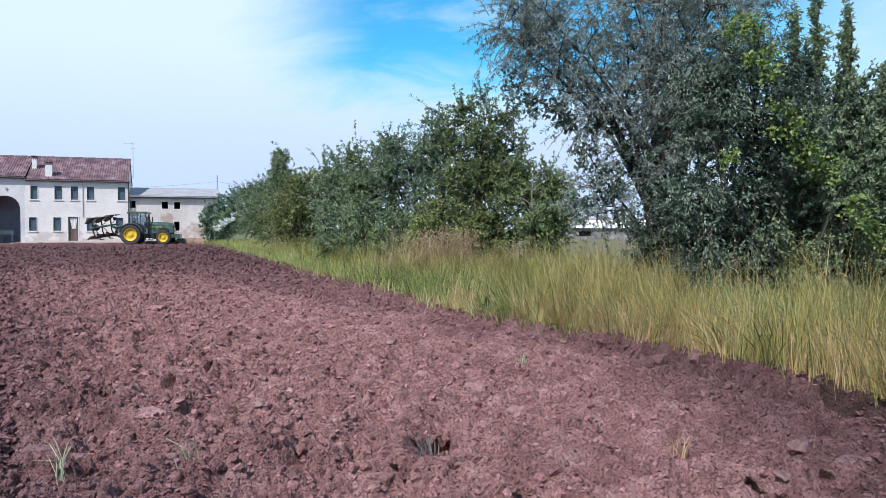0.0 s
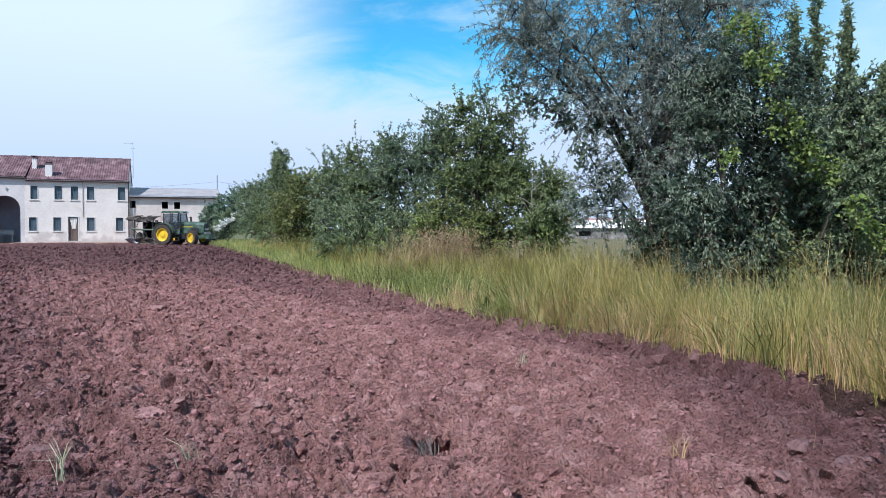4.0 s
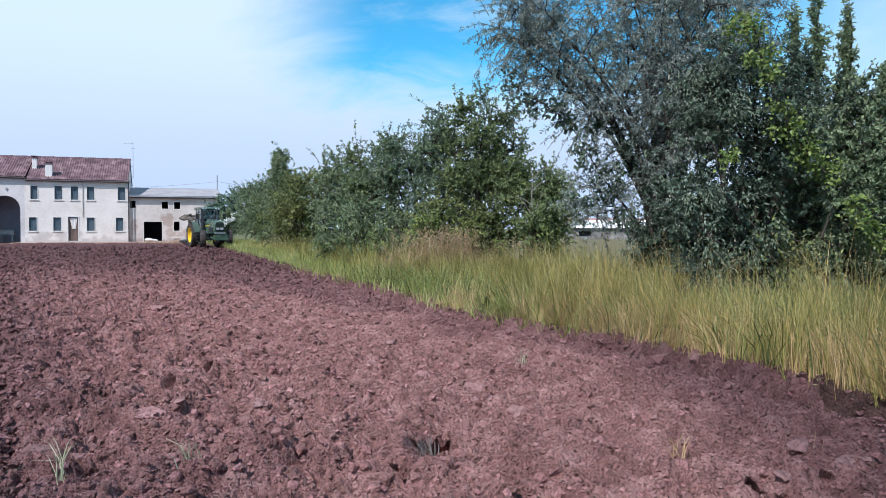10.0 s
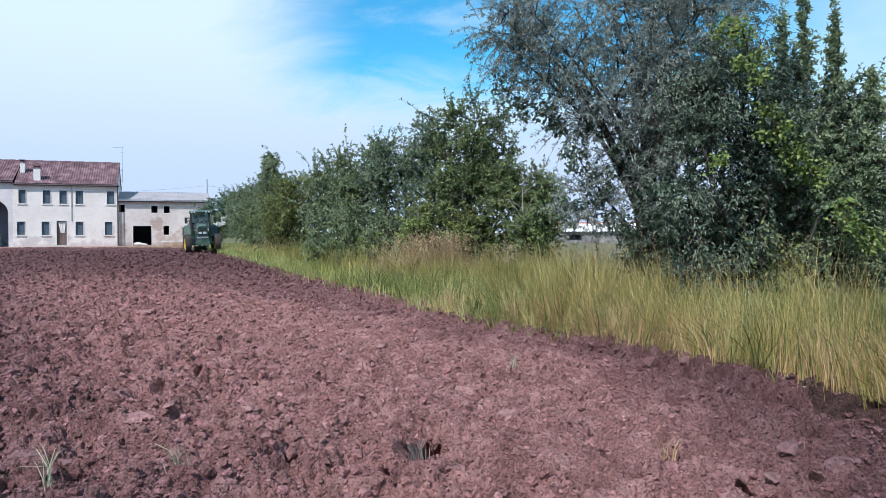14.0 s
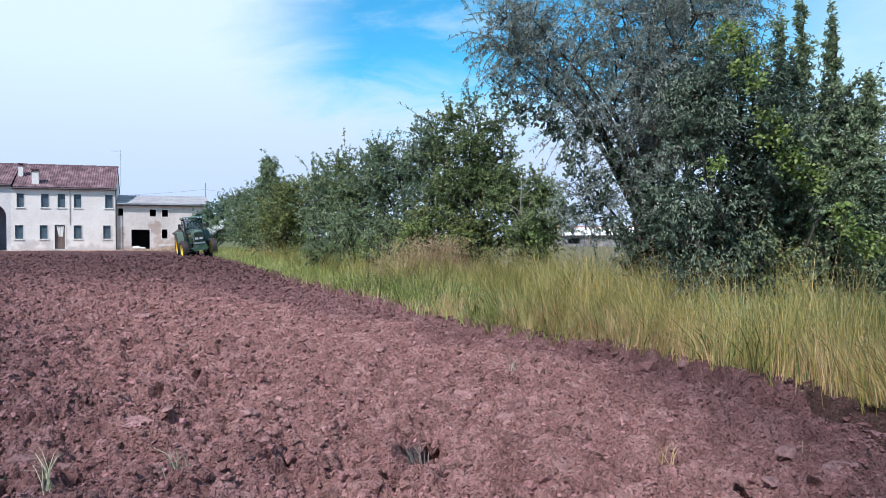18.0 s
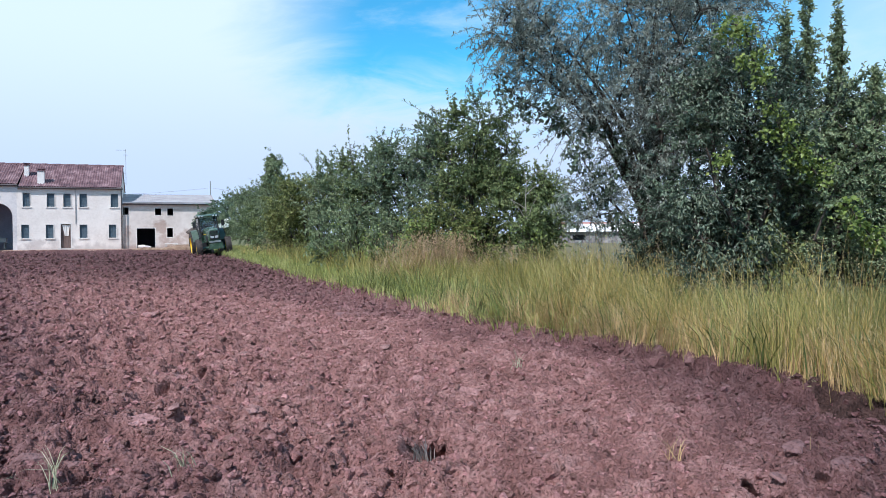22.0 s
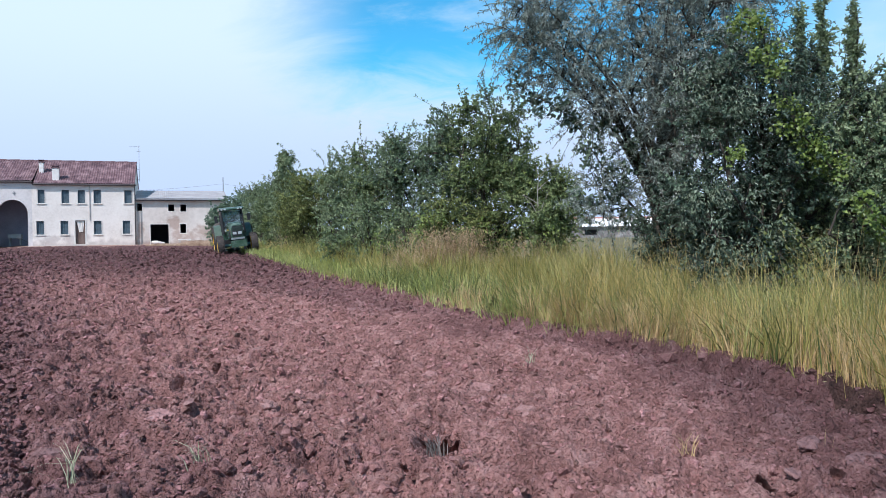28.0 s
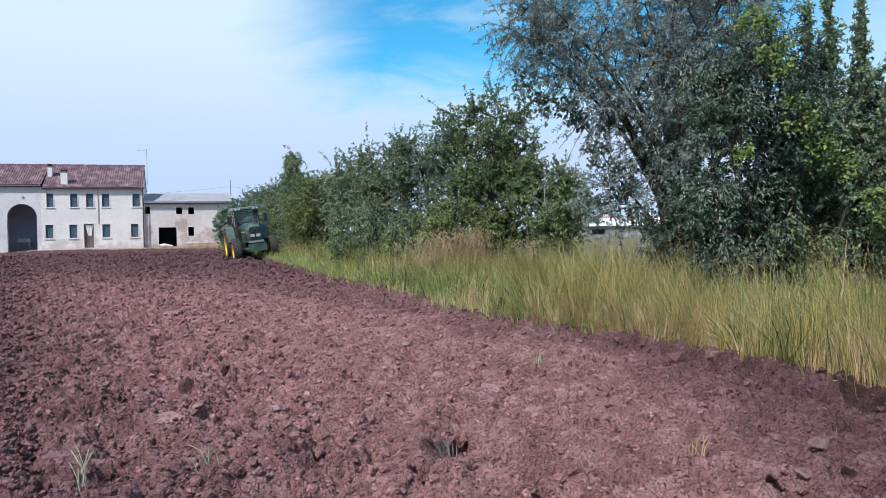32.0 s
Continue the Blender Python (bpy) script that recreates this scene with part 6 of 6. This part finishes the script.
# ---- tractor with a reversible plough ----
def make_wheel(name, parent, radius, width, rim_r, lugs, at_pose, outer):
    """A wheel turning round its y axis; outer: +1 when the dished face looks to +y."""
    w = new(name)
    w.empty_display_size = 0.1
    w.parent = parent
    w.matrix_basis = at_pose
    hw = width / 2
    bm = bmesh.new()
    lathe(bm, [(rim_r, -hw * 0.8), (rim_r + 0.06, -hw * 0.95), (radius * 0.82, -hw), (radius * 0.93, -hw * 0.94), (radius * 0.955, -hw * 0.6), (radius * 0.96, 0),
               (radius * 0.955, hw * 0.6), (radius * 0.93, hw * 0.94), (radius * 0.82, hw), (rim_r + 0.06, hw * 0.95), (rim_r, hw * 0.8)], 36)
    for i in range(lugs):
        for s in (-1, 1):
            a0 = 2 * math.pi * (i + (0.25 if s > 0 else -0.25)) / lugs
            pts = []
            for da, yy in ((0.0, 0.02 * s), (0.20, hw * s * 0.98)):
                for wd in (-0.028, 0.028):
                    for rr in (radius * 0.93, radius if abs(yy) < hw * 0.9 else radius * 0.975):
                        a = a0 + da + wd
                        pts.append(bm.verts.new((rr * math.cos(a), yy, rr * math.sin(a))))
            for f in ((0, 1, 3, 2), (4, 6, 7, 5), (0, 4, 5, 1), (2, 3, 7, 6), (1, 5, 7, 3)):
                bm.faces.new([pts[k] for k in f])
    bmesh.ops.recalc_face_normals(bm, faces=bm.faces[:])
    part("tyre", bm, rubber, w, "black ribbed tractor tyre with dried mud")
    bm = bmesh.new()
    o = outer
    lathe(bm, [(rim_r + 0.015, hw * 0.86 * o), (rim_r - 0.03, hw * 0.82 * o), (rim_r - 0.05, hw * 0.3 * o), (rim_r * 0.72, hw * 0.12 * o), (rim_r * 0.55, hw * 0.22 * o),
               (rim_r * 0.34, hw * 0.25 * o), (rim_r * 0.30, hw * 0.5 * o), (rim_r * 0.14, hw * 0.55 * o), (0.001, hw * 0.55 * o)], 28)
    lathe(bm, [(rim_r + 0.015, -hw * 0.86 * o), (rim_r - 0.04, -hw * 0.8 * o), (rim_r - 0.06, 0.0), (rim_r * 0.5, 0.0)], 28)
    rim = part("rim", bm, yellow_paint, w, "bright yellow steel wheel rim")
    bm = bmesh.new()
    for i in range(8):
        a = 2 * math.pi * i / 8
        c = (rim_r * 0.44 * math.cos(a), hw * 0.22 * o, rim_r * 0.44 * math.sin(a))
        rod(bm, c, (c[0], c[1] + 0.05 * o, c[2]), 0.022, n=6)
    part("nut_ring", bm, metal_grey, rim)
    return w


def make_tractor():
    t = thing("tractor", pose(-25, 66, 0), "green farm tractor with yellow wheels pulling a plough", "tractor")
    # chassis, axles, engine block
    bm = bmesh.new()
    box(bm, -0.35, 1.0, -0.28, 0.28, 0.62, 1.15)
    box(bm, 1.0, 3.0, -0.22, 0.22, 0.55, 1.0)
    rod(bm, (0, -0.75, 0.86), (0, 0.75, 0.86), 0.15, n=12)
    rod(bm, (2.65, -0.72, 0.64), (2.65, 0.72, 0.64), 0.10, n=10)
    part("chassis", bm, green_paint, t)
    # bonnet: sloping, narrower to the nose
    bm = bmesh.new()
    secs = [(1.32, 0.40, 1.02, 1.97, 0.34), (1.8, 0.40, 1.0, 1.97, 0.34), (2.7, 0.37, 1.0, 1.94, 0.30), (3.2, 0.34, 1.02, 1.88, 0.27), (3.36, 0.32, 1.06, 1.78, 0.25)]
    rings = []
    for x, w, z0, z1, wt in secs:
        ring = [(x, -w, z0), (x, -w, z1 - 0.22), (x, -wt, z1 - 0.05), (x, -wt * 0.6, z1), (x, wt * 0.6, z1), (x, wt, z1 - 0.05), (x, w, z1 - 0.22), (x, w, z0)]
        rings.append([bm.verts.new(p) for p in ring])
    for a, b in zip(rings, rings[1:]):
        for i in range(7):
            bm.faces.new((a[i], b[i], b[i + 1], a[i + 1]))
        bm.faces.new((a[7], b[7], b[0], a[0]))
    bm.faces.new(rings[0])
    bm.faces.new(rings[-1][::-1])
    bmesh.ops.recalc_face_normals(bm, faces=bm.faces[:])
    hood = part("bonnet", bm, green_paint, t, "glossy green engine bonnet")
    for s in (-1, 1):
        yy = 0.405 * s
        part("bonnet_stripe", a_box(1.4, 2.4, min(yy, yy - 0.03 * s), max(yy, yy - 0.03 * s), 1.50, 1.55), yellow_paint, hood, "yellow side stripe")
        yy = 0.395 * s
        part("side_grille", a_box(2.2, 2.95, min(yy, yy - 0.04 * s), max(yy, yy - 0.04 * s), 1.08, 1.42), black_plastic, hood)
    g = part("grille", a_box(3.34, 3.40, -0.26, 0.26, 1.16, 1.72, 0.015), black_plastic, hood)
    bm = bmesh.new()
    for i in range(6):
        box(bm, 3.40, 3.412, -0.24, 0.24, 1.46 + i * 0.04, 1.468 + i * 0.04)
    part("grille_mesh", bm, dusty_green, g)
    for s in (-1, 1):
        part("headlight", a_box(3.36, 3.435, 0.04 * s if s > 0 else -0.24, 0.24 if s > 0 else -0.04, 1.26, 1.40, 0.015), lamp_glass, hood, "clear rectangular headlight")
    # front linkage with weight block
    bm = bmesh.new()
    box(bm, 3.05, 3.55, -0.34, 0.34, 0.62, 0.90)
    box(bm, 3.5, 3.9, -0.42, 0.42, 0.56, 0.92)
    part("front_weight", bevelled(bm, 0.03), green_paint, t, "green front weight block")
    part("bumper", a_box(3.42, 3.56, -0.36, 0.36, 0.98, 1.08, 0.02), metal_grey, t, "pale steel bumper bar")
    for s in (-1, 1):
        part("front_link_arm", a_box(3.6, 4.05, 0.28 * s - 0.04, 0.28 * s + 0.04, 0.42, 0.54, 0.01), black_plastic, t)
    CX = 0.34
    # cab: floor, pillars, glass, roof, seat, wheel
    fl = [(-0.55, 1.10), (0.95, 1.00), (1.02, 1.45)]
    cab = part("cab", prism(bmesh.new(), [(-0.62, 1.22), (-0.62, 1.05), (0.98, 0.92), (1.02, 1.42), (0.9, 1.42), (0.82, 1.12)], -0.72, 0.72), green_paint, t, "green tractor cab with large windows")
    for s in (-1, 1):
        for (xa, za, xb, zb, r) in ((1.0, 1.30, 0.80, 2.66, 0.045), (0.12, 1.05, 0.10, 2.66, 0.04), (-0.62, 1.15, -0.52, 2.66, 0.05)):
            part("pillar", rod(bmesh.new(), (xa, 0.72 * s, za), (xb, 0.66 * s, zb + 0.03), r, n=6), black_plastic, cab)
        bm = bmesh.new()
        for pts in ([(0.95, 1.12), (0.16, 1.12), (0.14, 2.6), (0.78, 2.6)], [(0.08, 1.5), (-0.56, 1.5), (-0.5, 2.6), (0.06, 2.6)]):
            prism(bm, pts, 0.69 * s - 0.006, 0.69 * s + 0.006)
        part("side_window", bm, cab_glass, cab)
    bm = bmesh.new()
    prism(bm, [(1.0, 1.42), (1.012, 1.42), (0.812, 2.64), (0.80, 2.64)], -0.64, 0.64)
    part("windscreen", bm, cab_glass, cab)
    bm = bmesh.new()
    prism(bm, [(-0.60, 1.6), (-0.588, 1.6), (-0.50, 2.6), (-0.512, 2.6)], -0.62, 0.62)
    part("rear_window", bm, cab_glass, cab)
    bm = bmesh.new()
    prism(bm, [(-0.70, 2.66), (-0.70, 2.76), (-0.55, 2.83), (0.75, 2.83), (1.0, 2.77), (1.02, 2.70), (0.9, 2.66)], -0.78, 0.78)
    roof = part("roof", bevelled(bm, 0.03), green_paint, cab, "green cab roof with work lights")
    for yy in (-0.62, -0.42, 0.42, 0.62):
        part("work_light", a_box(1.0, 1.05, yy - 0.06, yy + 0.06, 2.68, 2.76, 0.01), lamp_glass, cab)
    bm = bmesh.new()
    box(bm, -0.25, 0.22, -0.25, 0.25, 1.35, 1.5)
    box(bm, -0.34, -0.2, -0.24, 0.24, 1.45, 2.05)
    part("seat", bevelled(bm, 0.04), seat_mat, cab)
    bm = bmesh.new()
    rod(bm, (0.75, 0, 1.2), (0.58, 0, 1.72), 0.04)
    for i in range(14):
        a0, a1 = 2 * math.pi * i / 14, 2 * math.pi * (i + 1) / 14
        def c(a):
            return (0.58 + 0.06 * math.cos(a), 0.2 * math.sin(a), 1.74 + 0.19 * math.cos(a))
        rod(bm, c(a0), c(a1), 0.016, n=5)
    part("steering_wheel", bm, black_plastic, cab)
    part("dashboard", a_box(0.72, 0.98, -0.3, 0.3, 1.12, 1.55, 0.03), black_plastic, cab)
    for s in (-1, 1):
        bm = bmesh.new()
        rod(bm, (0.92, 0.7 * s, 2.3), (1.02, 1.05 * s, 2.3), 0.015, n=5)
        box(bm, 1.0, 1.05, 1.05 * s - 0.1, 1.05 * s + 0.1, 1.98, 2.38)
        part("mirror", bm, black_plastic, cab)
    for ob in (cab, *cab.children_recursive):
        ob.data.transform(Matrix.Translation((CX, 0, 0)) @ Matrix.Diagonal((1, 0.88, 1, 1)))
    # mudguards over the rear wheels
    for s in (-1, 1):
        bm = bmesh.new()
        arc = [(0.98 * math.cos(a), 0.875 + 0.98 * math.sin(a)) for a in np.linspace(math.radians(12), math.radians(168), 15)]
        inn = [(0.94 * math.cos(a), 0.875 + 0.94 * math.sin(a)) for a in np.linspace(math.radians(12), math.radians(168), 15)]
        for i in range(14):
            prism(bm, [arc[i], arc[i + 1], inn[i + 1], inn[i]], *sorted((0.66 * s, 1.06 * s)))
        for i in range(14):
            prism(bm, [inn[i], inn[i + 1], (inn[i + 1][0] * 0.7, 0.875 + (inn[i + 1][1] - 0.875) * 0.7), (inn[i][0] * 0.7, 0.875 + (inn[i][1] - 0.875) * 0.7)],
                  *sorted((0.66 * s, 0.70 * s)))
        part("mudguard", bm, dusty_green, t, "dusty green rear mudguard")
        # steps and fuel tank
        bm = bmesh.new()
        for i in range(3):
            box(bm, 1.1, 1.5, *sorted((0.62 * s, 0.95 * s)), 0.42 + i * 0.24, 0.46 + i * 0.24)
        box(bm, 1.08, 1.11, *sorted((0.62 * s, 0.95 * s)), 0.40, 1.0)
        part("step_ladder", bm, black_plastic, t)
        part("fuel_tank", a_box(1.25, 1.85, *sorted((0.3 * s, 0.66 * s)), 0.55, 0.98, 0.06), black_plastic if s < 0 else green_paint, t)
    bm = bmesh.new()
    rod(bm, (1.42, -0.56, 1.3), (1.38, -0.60, 2.5), 0.055, n=10)
    rod(bm, (1.38, -0.60, 2.5), (1.44, -0.60, 2.66), 0.04, n=8)
    part("exhaust", bm, black_plastic, t, "black upright exhaust pipe")
    wheels = []
    for s in (-1, 1):
        wheels.append((make_wheel("rear_wheel", t, 0.875, 0.46, 0.52, 22, pose(0, 0.92 * s, 0.875), s), 0.875))
    for s in (-1, 1):
        wheels.append((make_wheel("front_wheel", t, 0.635, 0.38, 0.37, 20, pose(2.65, 0.92 * s, 0.635), s), 0.635))
    # reversible plough
    p = new("plough")
    p.empty_display_size = 0.2
    p.parent = t
    p.matrix_basis = pose(-0.9, 0, 0.75)
    tagged(p, label="grey steel reversible plough with curved mouldboards")
    bm = bmesh.new()
    box(bm, -0.2, 0.0, -0.45, 0.45, -0.75, -0.5)
    rod(bm, (-0.1, 0, -0.6), (-0.12, 0, 0.25), 0.08)
    rod(bm, (0.35, 0, 0.1), (-0.12, 0, 0.2), 0.035)
    for s in (-1, 1):
        rod(bm, (0.5, 0.35 * s, -0.65), (-0.15, 0.42 * s, -0.65), 0.04)
    rod(bm, (-0.1, 0, 0.0), (-0.75, 0, 0.0), 0.10)
    part("headstock", bm, dusty_green, p, "green plough headstock")
    bm = bmesh.new()
    rod(bm, (-0.6, 0.42, 0.0), (-2.45, -0.45, 0.0), 0.085, n=6)
    part("beam", bm, dusty_green, p)
    for i in range(3):
        bx, by = -0.85 - i * 0.66, 0.30 - i * 0.31
        for s in (-1, 1):
            bm = bmesh.new()
            rod(bm, (bx - 0.1, by, 0.0), (bx - 0.12, by, 0.55 * s), 0.06, n=6)
            rod(bm, (bx - 0.12, by, 0.55 * s), (bx - 0.02, by, 0.85 * s), 0.055, n=6)
            rod(bm, (bx - 0.02, by, 0.85 * s), (bx + 0.2, by, 1.05 * s), 0.05, n=6)
            part("leg", bm, plough_steel, p)
            V, F = [], []
            for a in range(9):
                for b in range(6):
                    u, v = a / 8, b / 5
                    hi = 0.55 * math.sin(0.35 + u * 2.3) * (0.7 + 0.3 * u)
                    xx = bx + 0.42 - 0.86 * u - 0.16 * v * v + 0.1 * u * v
                    yy = by - 0.05 - 0.62 * u ** 1.5 * (0.3 + 0.7 * v) + 0.16 * math.sin(math.pi * v) * (1 - u)
                    zz = s * (1.18 - hi * v - 0.06 * u - 0.10 * (1 - u) * (i % 2))
                    V.append((xx, yy, zz))
            for a in range(8):
                for b in range(5):
                    F.append((a * 6 + b, a * 6 + b + 1, (a + 1) * 6 + b + 1, (a + 1) * 6 + b))
            m = np_mesh("mouldboard", V, F, bright_steel if s < 0 and i == 2 else plough_steel, p, smooth_faces=True)
            sol = m.modifiers.new("thick", "SOLIDIFY")
            sol.thickness = 0.025
            bm = bmesh.new()
            rod(bm, (bx + 0.12, by + 0.05, 0.3 * s), (bx + 0.28, by + 0.02, 0.62 * s), 0.03, n=5)
            rod(bm, (bx - 0.1, by, 0.12 * s), (bx + 0.12, by + 0.05, 0.3 * s), 0.03, n=5)
            box(bm, bx + 0.14, bx + 0.40, by - 0.09, by + 0.03, *sorted((0.6 * s, 0.84 * s)))
            part("skimmer", bm, plough_steel, p)
            part("share_point", rod(bmesh.new(), (bx + 0.75, by - 0.02, 1.2 * s), (bx + 0.35, by - 0.08, 1.12 * s), 0.02, 0.07, 5), plough_steel, p)
    bm = bmesh.new()
    lathe(bm, [(0.18, -0.08), (0.30, -0.07), (0.32, 0.0), (0.30, 0.07), (0.18, 0.08), (0.05, 0.06), (0.05, -0.06), (0.18, -0.08)], 18)
    dw = part("depth_wheel", bm, rubber, p)
    dw.matrix_basis = pose(-2.3, 0.45, -0.55)
    return t, wheels, p


tractor, tractor_wheels, plough = make_tractor()


def make_bird():
    b = thing("bird", pose(-60, 30, 6), "small dark bird darting over the farmyard", "bird")
    bm = bmesh.new()
    lathe(bm, [(0.001, -0.07), (0.018, -0.05), (0.024, 0.0), (0.015, 0.05), (0.01, 0.10), (0.001, 0.105)], 8)
    part("body", bm, black_plastic, b, smooth_faces=True)
    for s in (-1, 1):
        part("wing", prism(bmesh.new(), [(0.012 * s, -0.03), (0.06 * s, -0.045), (0.14 * s, 0.03), (0.05 * s, 0.012), (0.012 * s, 0.018)][::s], 0.0, 0.008, "z"), black_plastic, b)
    return b


bird = make_bird()


# seconds, middle of the tractor in plan, heading in degrees, lean to its right, steering, plough height, plough roll
DRIVE = [
    (0.0, -25.3, 66.0, 8, 0, 0, 0.3, 26),
    (1.0, -24.6, 66.0, 8, 0, -4, 0.28, 24),
    (2.0, -23.68, 65.6, 3, 0, -14, 0.22, 16),
    (3.0, -22.45, 64.7, -6, 0, -20, 0.15, 5),
    (3.5, -21.93, 64.1, -12, 0, -20, 0.1, 0),
    (5.5, -19.83, 60.9, -24, 0, -18, 0.05, 0),
    (6.0, -19.35, 60.0, -27, 0, -18, 0.05, 0),
    (7.0, -18.6, 58.6, -34, 0, -20, 0.05, 0),
    (8.0, -17.7, 57.0, -39, 0, -20, 0.05, 0),
    (9.0, -17.02, 55.5, -46, 0, -20, 0.05, 0),
    (10.0, -16.35, 54.0, -57, 0, -18, 0.05, 0),
    (11.0, -15.9, 53.0, -68, 0, -16, 0.05, 0),
    (12.0, -15.5, 52.0, -72, 0, -8, -0.25, 0),
    (13.0, -15.25, 51.2, -73, 0.5, 0, -0.25, 0),
    (14.0, -15.5, 51.5, -71, 2, 5, -0.25, 0),
    (14.5, -15.7, 51.9, -69, 3, 8, -0.25, 0),
    (16.5, -16.05, 53.0, -67, 5, 10, -0.25, 0),
    (18.0, -16.05, 53.0, -66, 6, 5, -0.25, 0),
    (19.0, -15.75, 52.7, -65, 6, 2, -0.25, 0),
    (20.0, -15.52, 52.6, -65, 6, 0, -0.25, 0),
    (21.0, -15.28, 52.1, -65, 6, -2, -0.25, 0),
    (22.0, -14.91, 51.4, -66, 6, -4, -0.25, 0),
    (23.0, -14.55, 50.6, -66, 6, -4, -0.25, 0),
    (24.0, -13.99, 49.4, -67, 6, -3, -0.25, 0),
    (25.0, -13.52, 48.2, -67, 6, -2, -0.25, 0),
    (27.5, -12.45, 45.2, -69, 6, 0, -0.25, 0),
    (28.5, -12.05, 44.1, -70.5, 6, 0, -0.25, 0),
    (29.5, -11.62, 42.9, -70.5, 6, 0, -0.25, 0),
    (31.0, -11.05, 41.1, -69, 6, 0, -0.25, 0),
    (32.0, -10.55, 40.0, -67, 6, 0, -0.25, 0),
]


def motions():
    D = np.array(DRIVE)
    ts = np.arange(0, 32.01, 0.5)
    I = [np.interp(ts, D[:, 0], D[:, k]) for k in range(1, 8)]
    x, y, head, lean, steer, lift, roll = I
    rows = []
    for i, t in enumerate(ts):
        m = pose(x[i] - 0.13 * min(1.0, max(0.0, (t - 15.0) / 3.0)), y[i], 0.02 - 0.028 * lean[i] - 0.1 * max(0.0, min(1.0, (11.0 - t) / 2.0)), 0, 0, head[i]) @ pose(0, 0, 0, lean[i]) @ pose(-1.25, 0, 0)
        rows.append((t, m))
    walk(tractor, rows)
    # wheels roll with the way gone along the heading
    c, s = np.cos(np.radians(head)), np.sin(np.radians(head))
    ds = np.concatenate([[0], np.diff(x) * (c[1:] + c[:-1]) / 2 + np.diff(y) * (s[1:] + s[:-1]) / 2])
    way = np.cumsum(ds)
    for w, rad in tractor_wheels:
        at = w.matrix_basis.translation.copy()
        front = at.x > 1
        walk(w, [(t, Matrix.Translation(at) @ pose(0, 0, 0, 0, 0, steer[i] if front else 0) @ pose(0, 0, 0, 0, math.degrees(way[i] / rad), 0)) for i, t in enumerate(ts)])
    walk(bird, [(0.0, pose(-120, 40, 12, 0, -10, -60)), (29.0, pose(-60, 34, 3.0, 0, -10, -60)), (30.6, pose(-20.6, 30.5, 2.4, 0, 20, -60)), (31.0, pose(-16.5, 30.0, 4.5, 0, 25, -60)),
                (31.3, pose(-13.5, 29.6, 9.5, 0, 25, -60)), (32.0, pose(-8.0, 29.0, 24.0, 0, 10, -60))])
    walk(plough, [(t, pose(-0.95, 0, 1.15 + lift[i], roll[i] * 1.4, 5.0 * min(1.0, max(0.0, lift[i] / 0.2)), 0)) for i, t in enumerate(ts)])


motions()
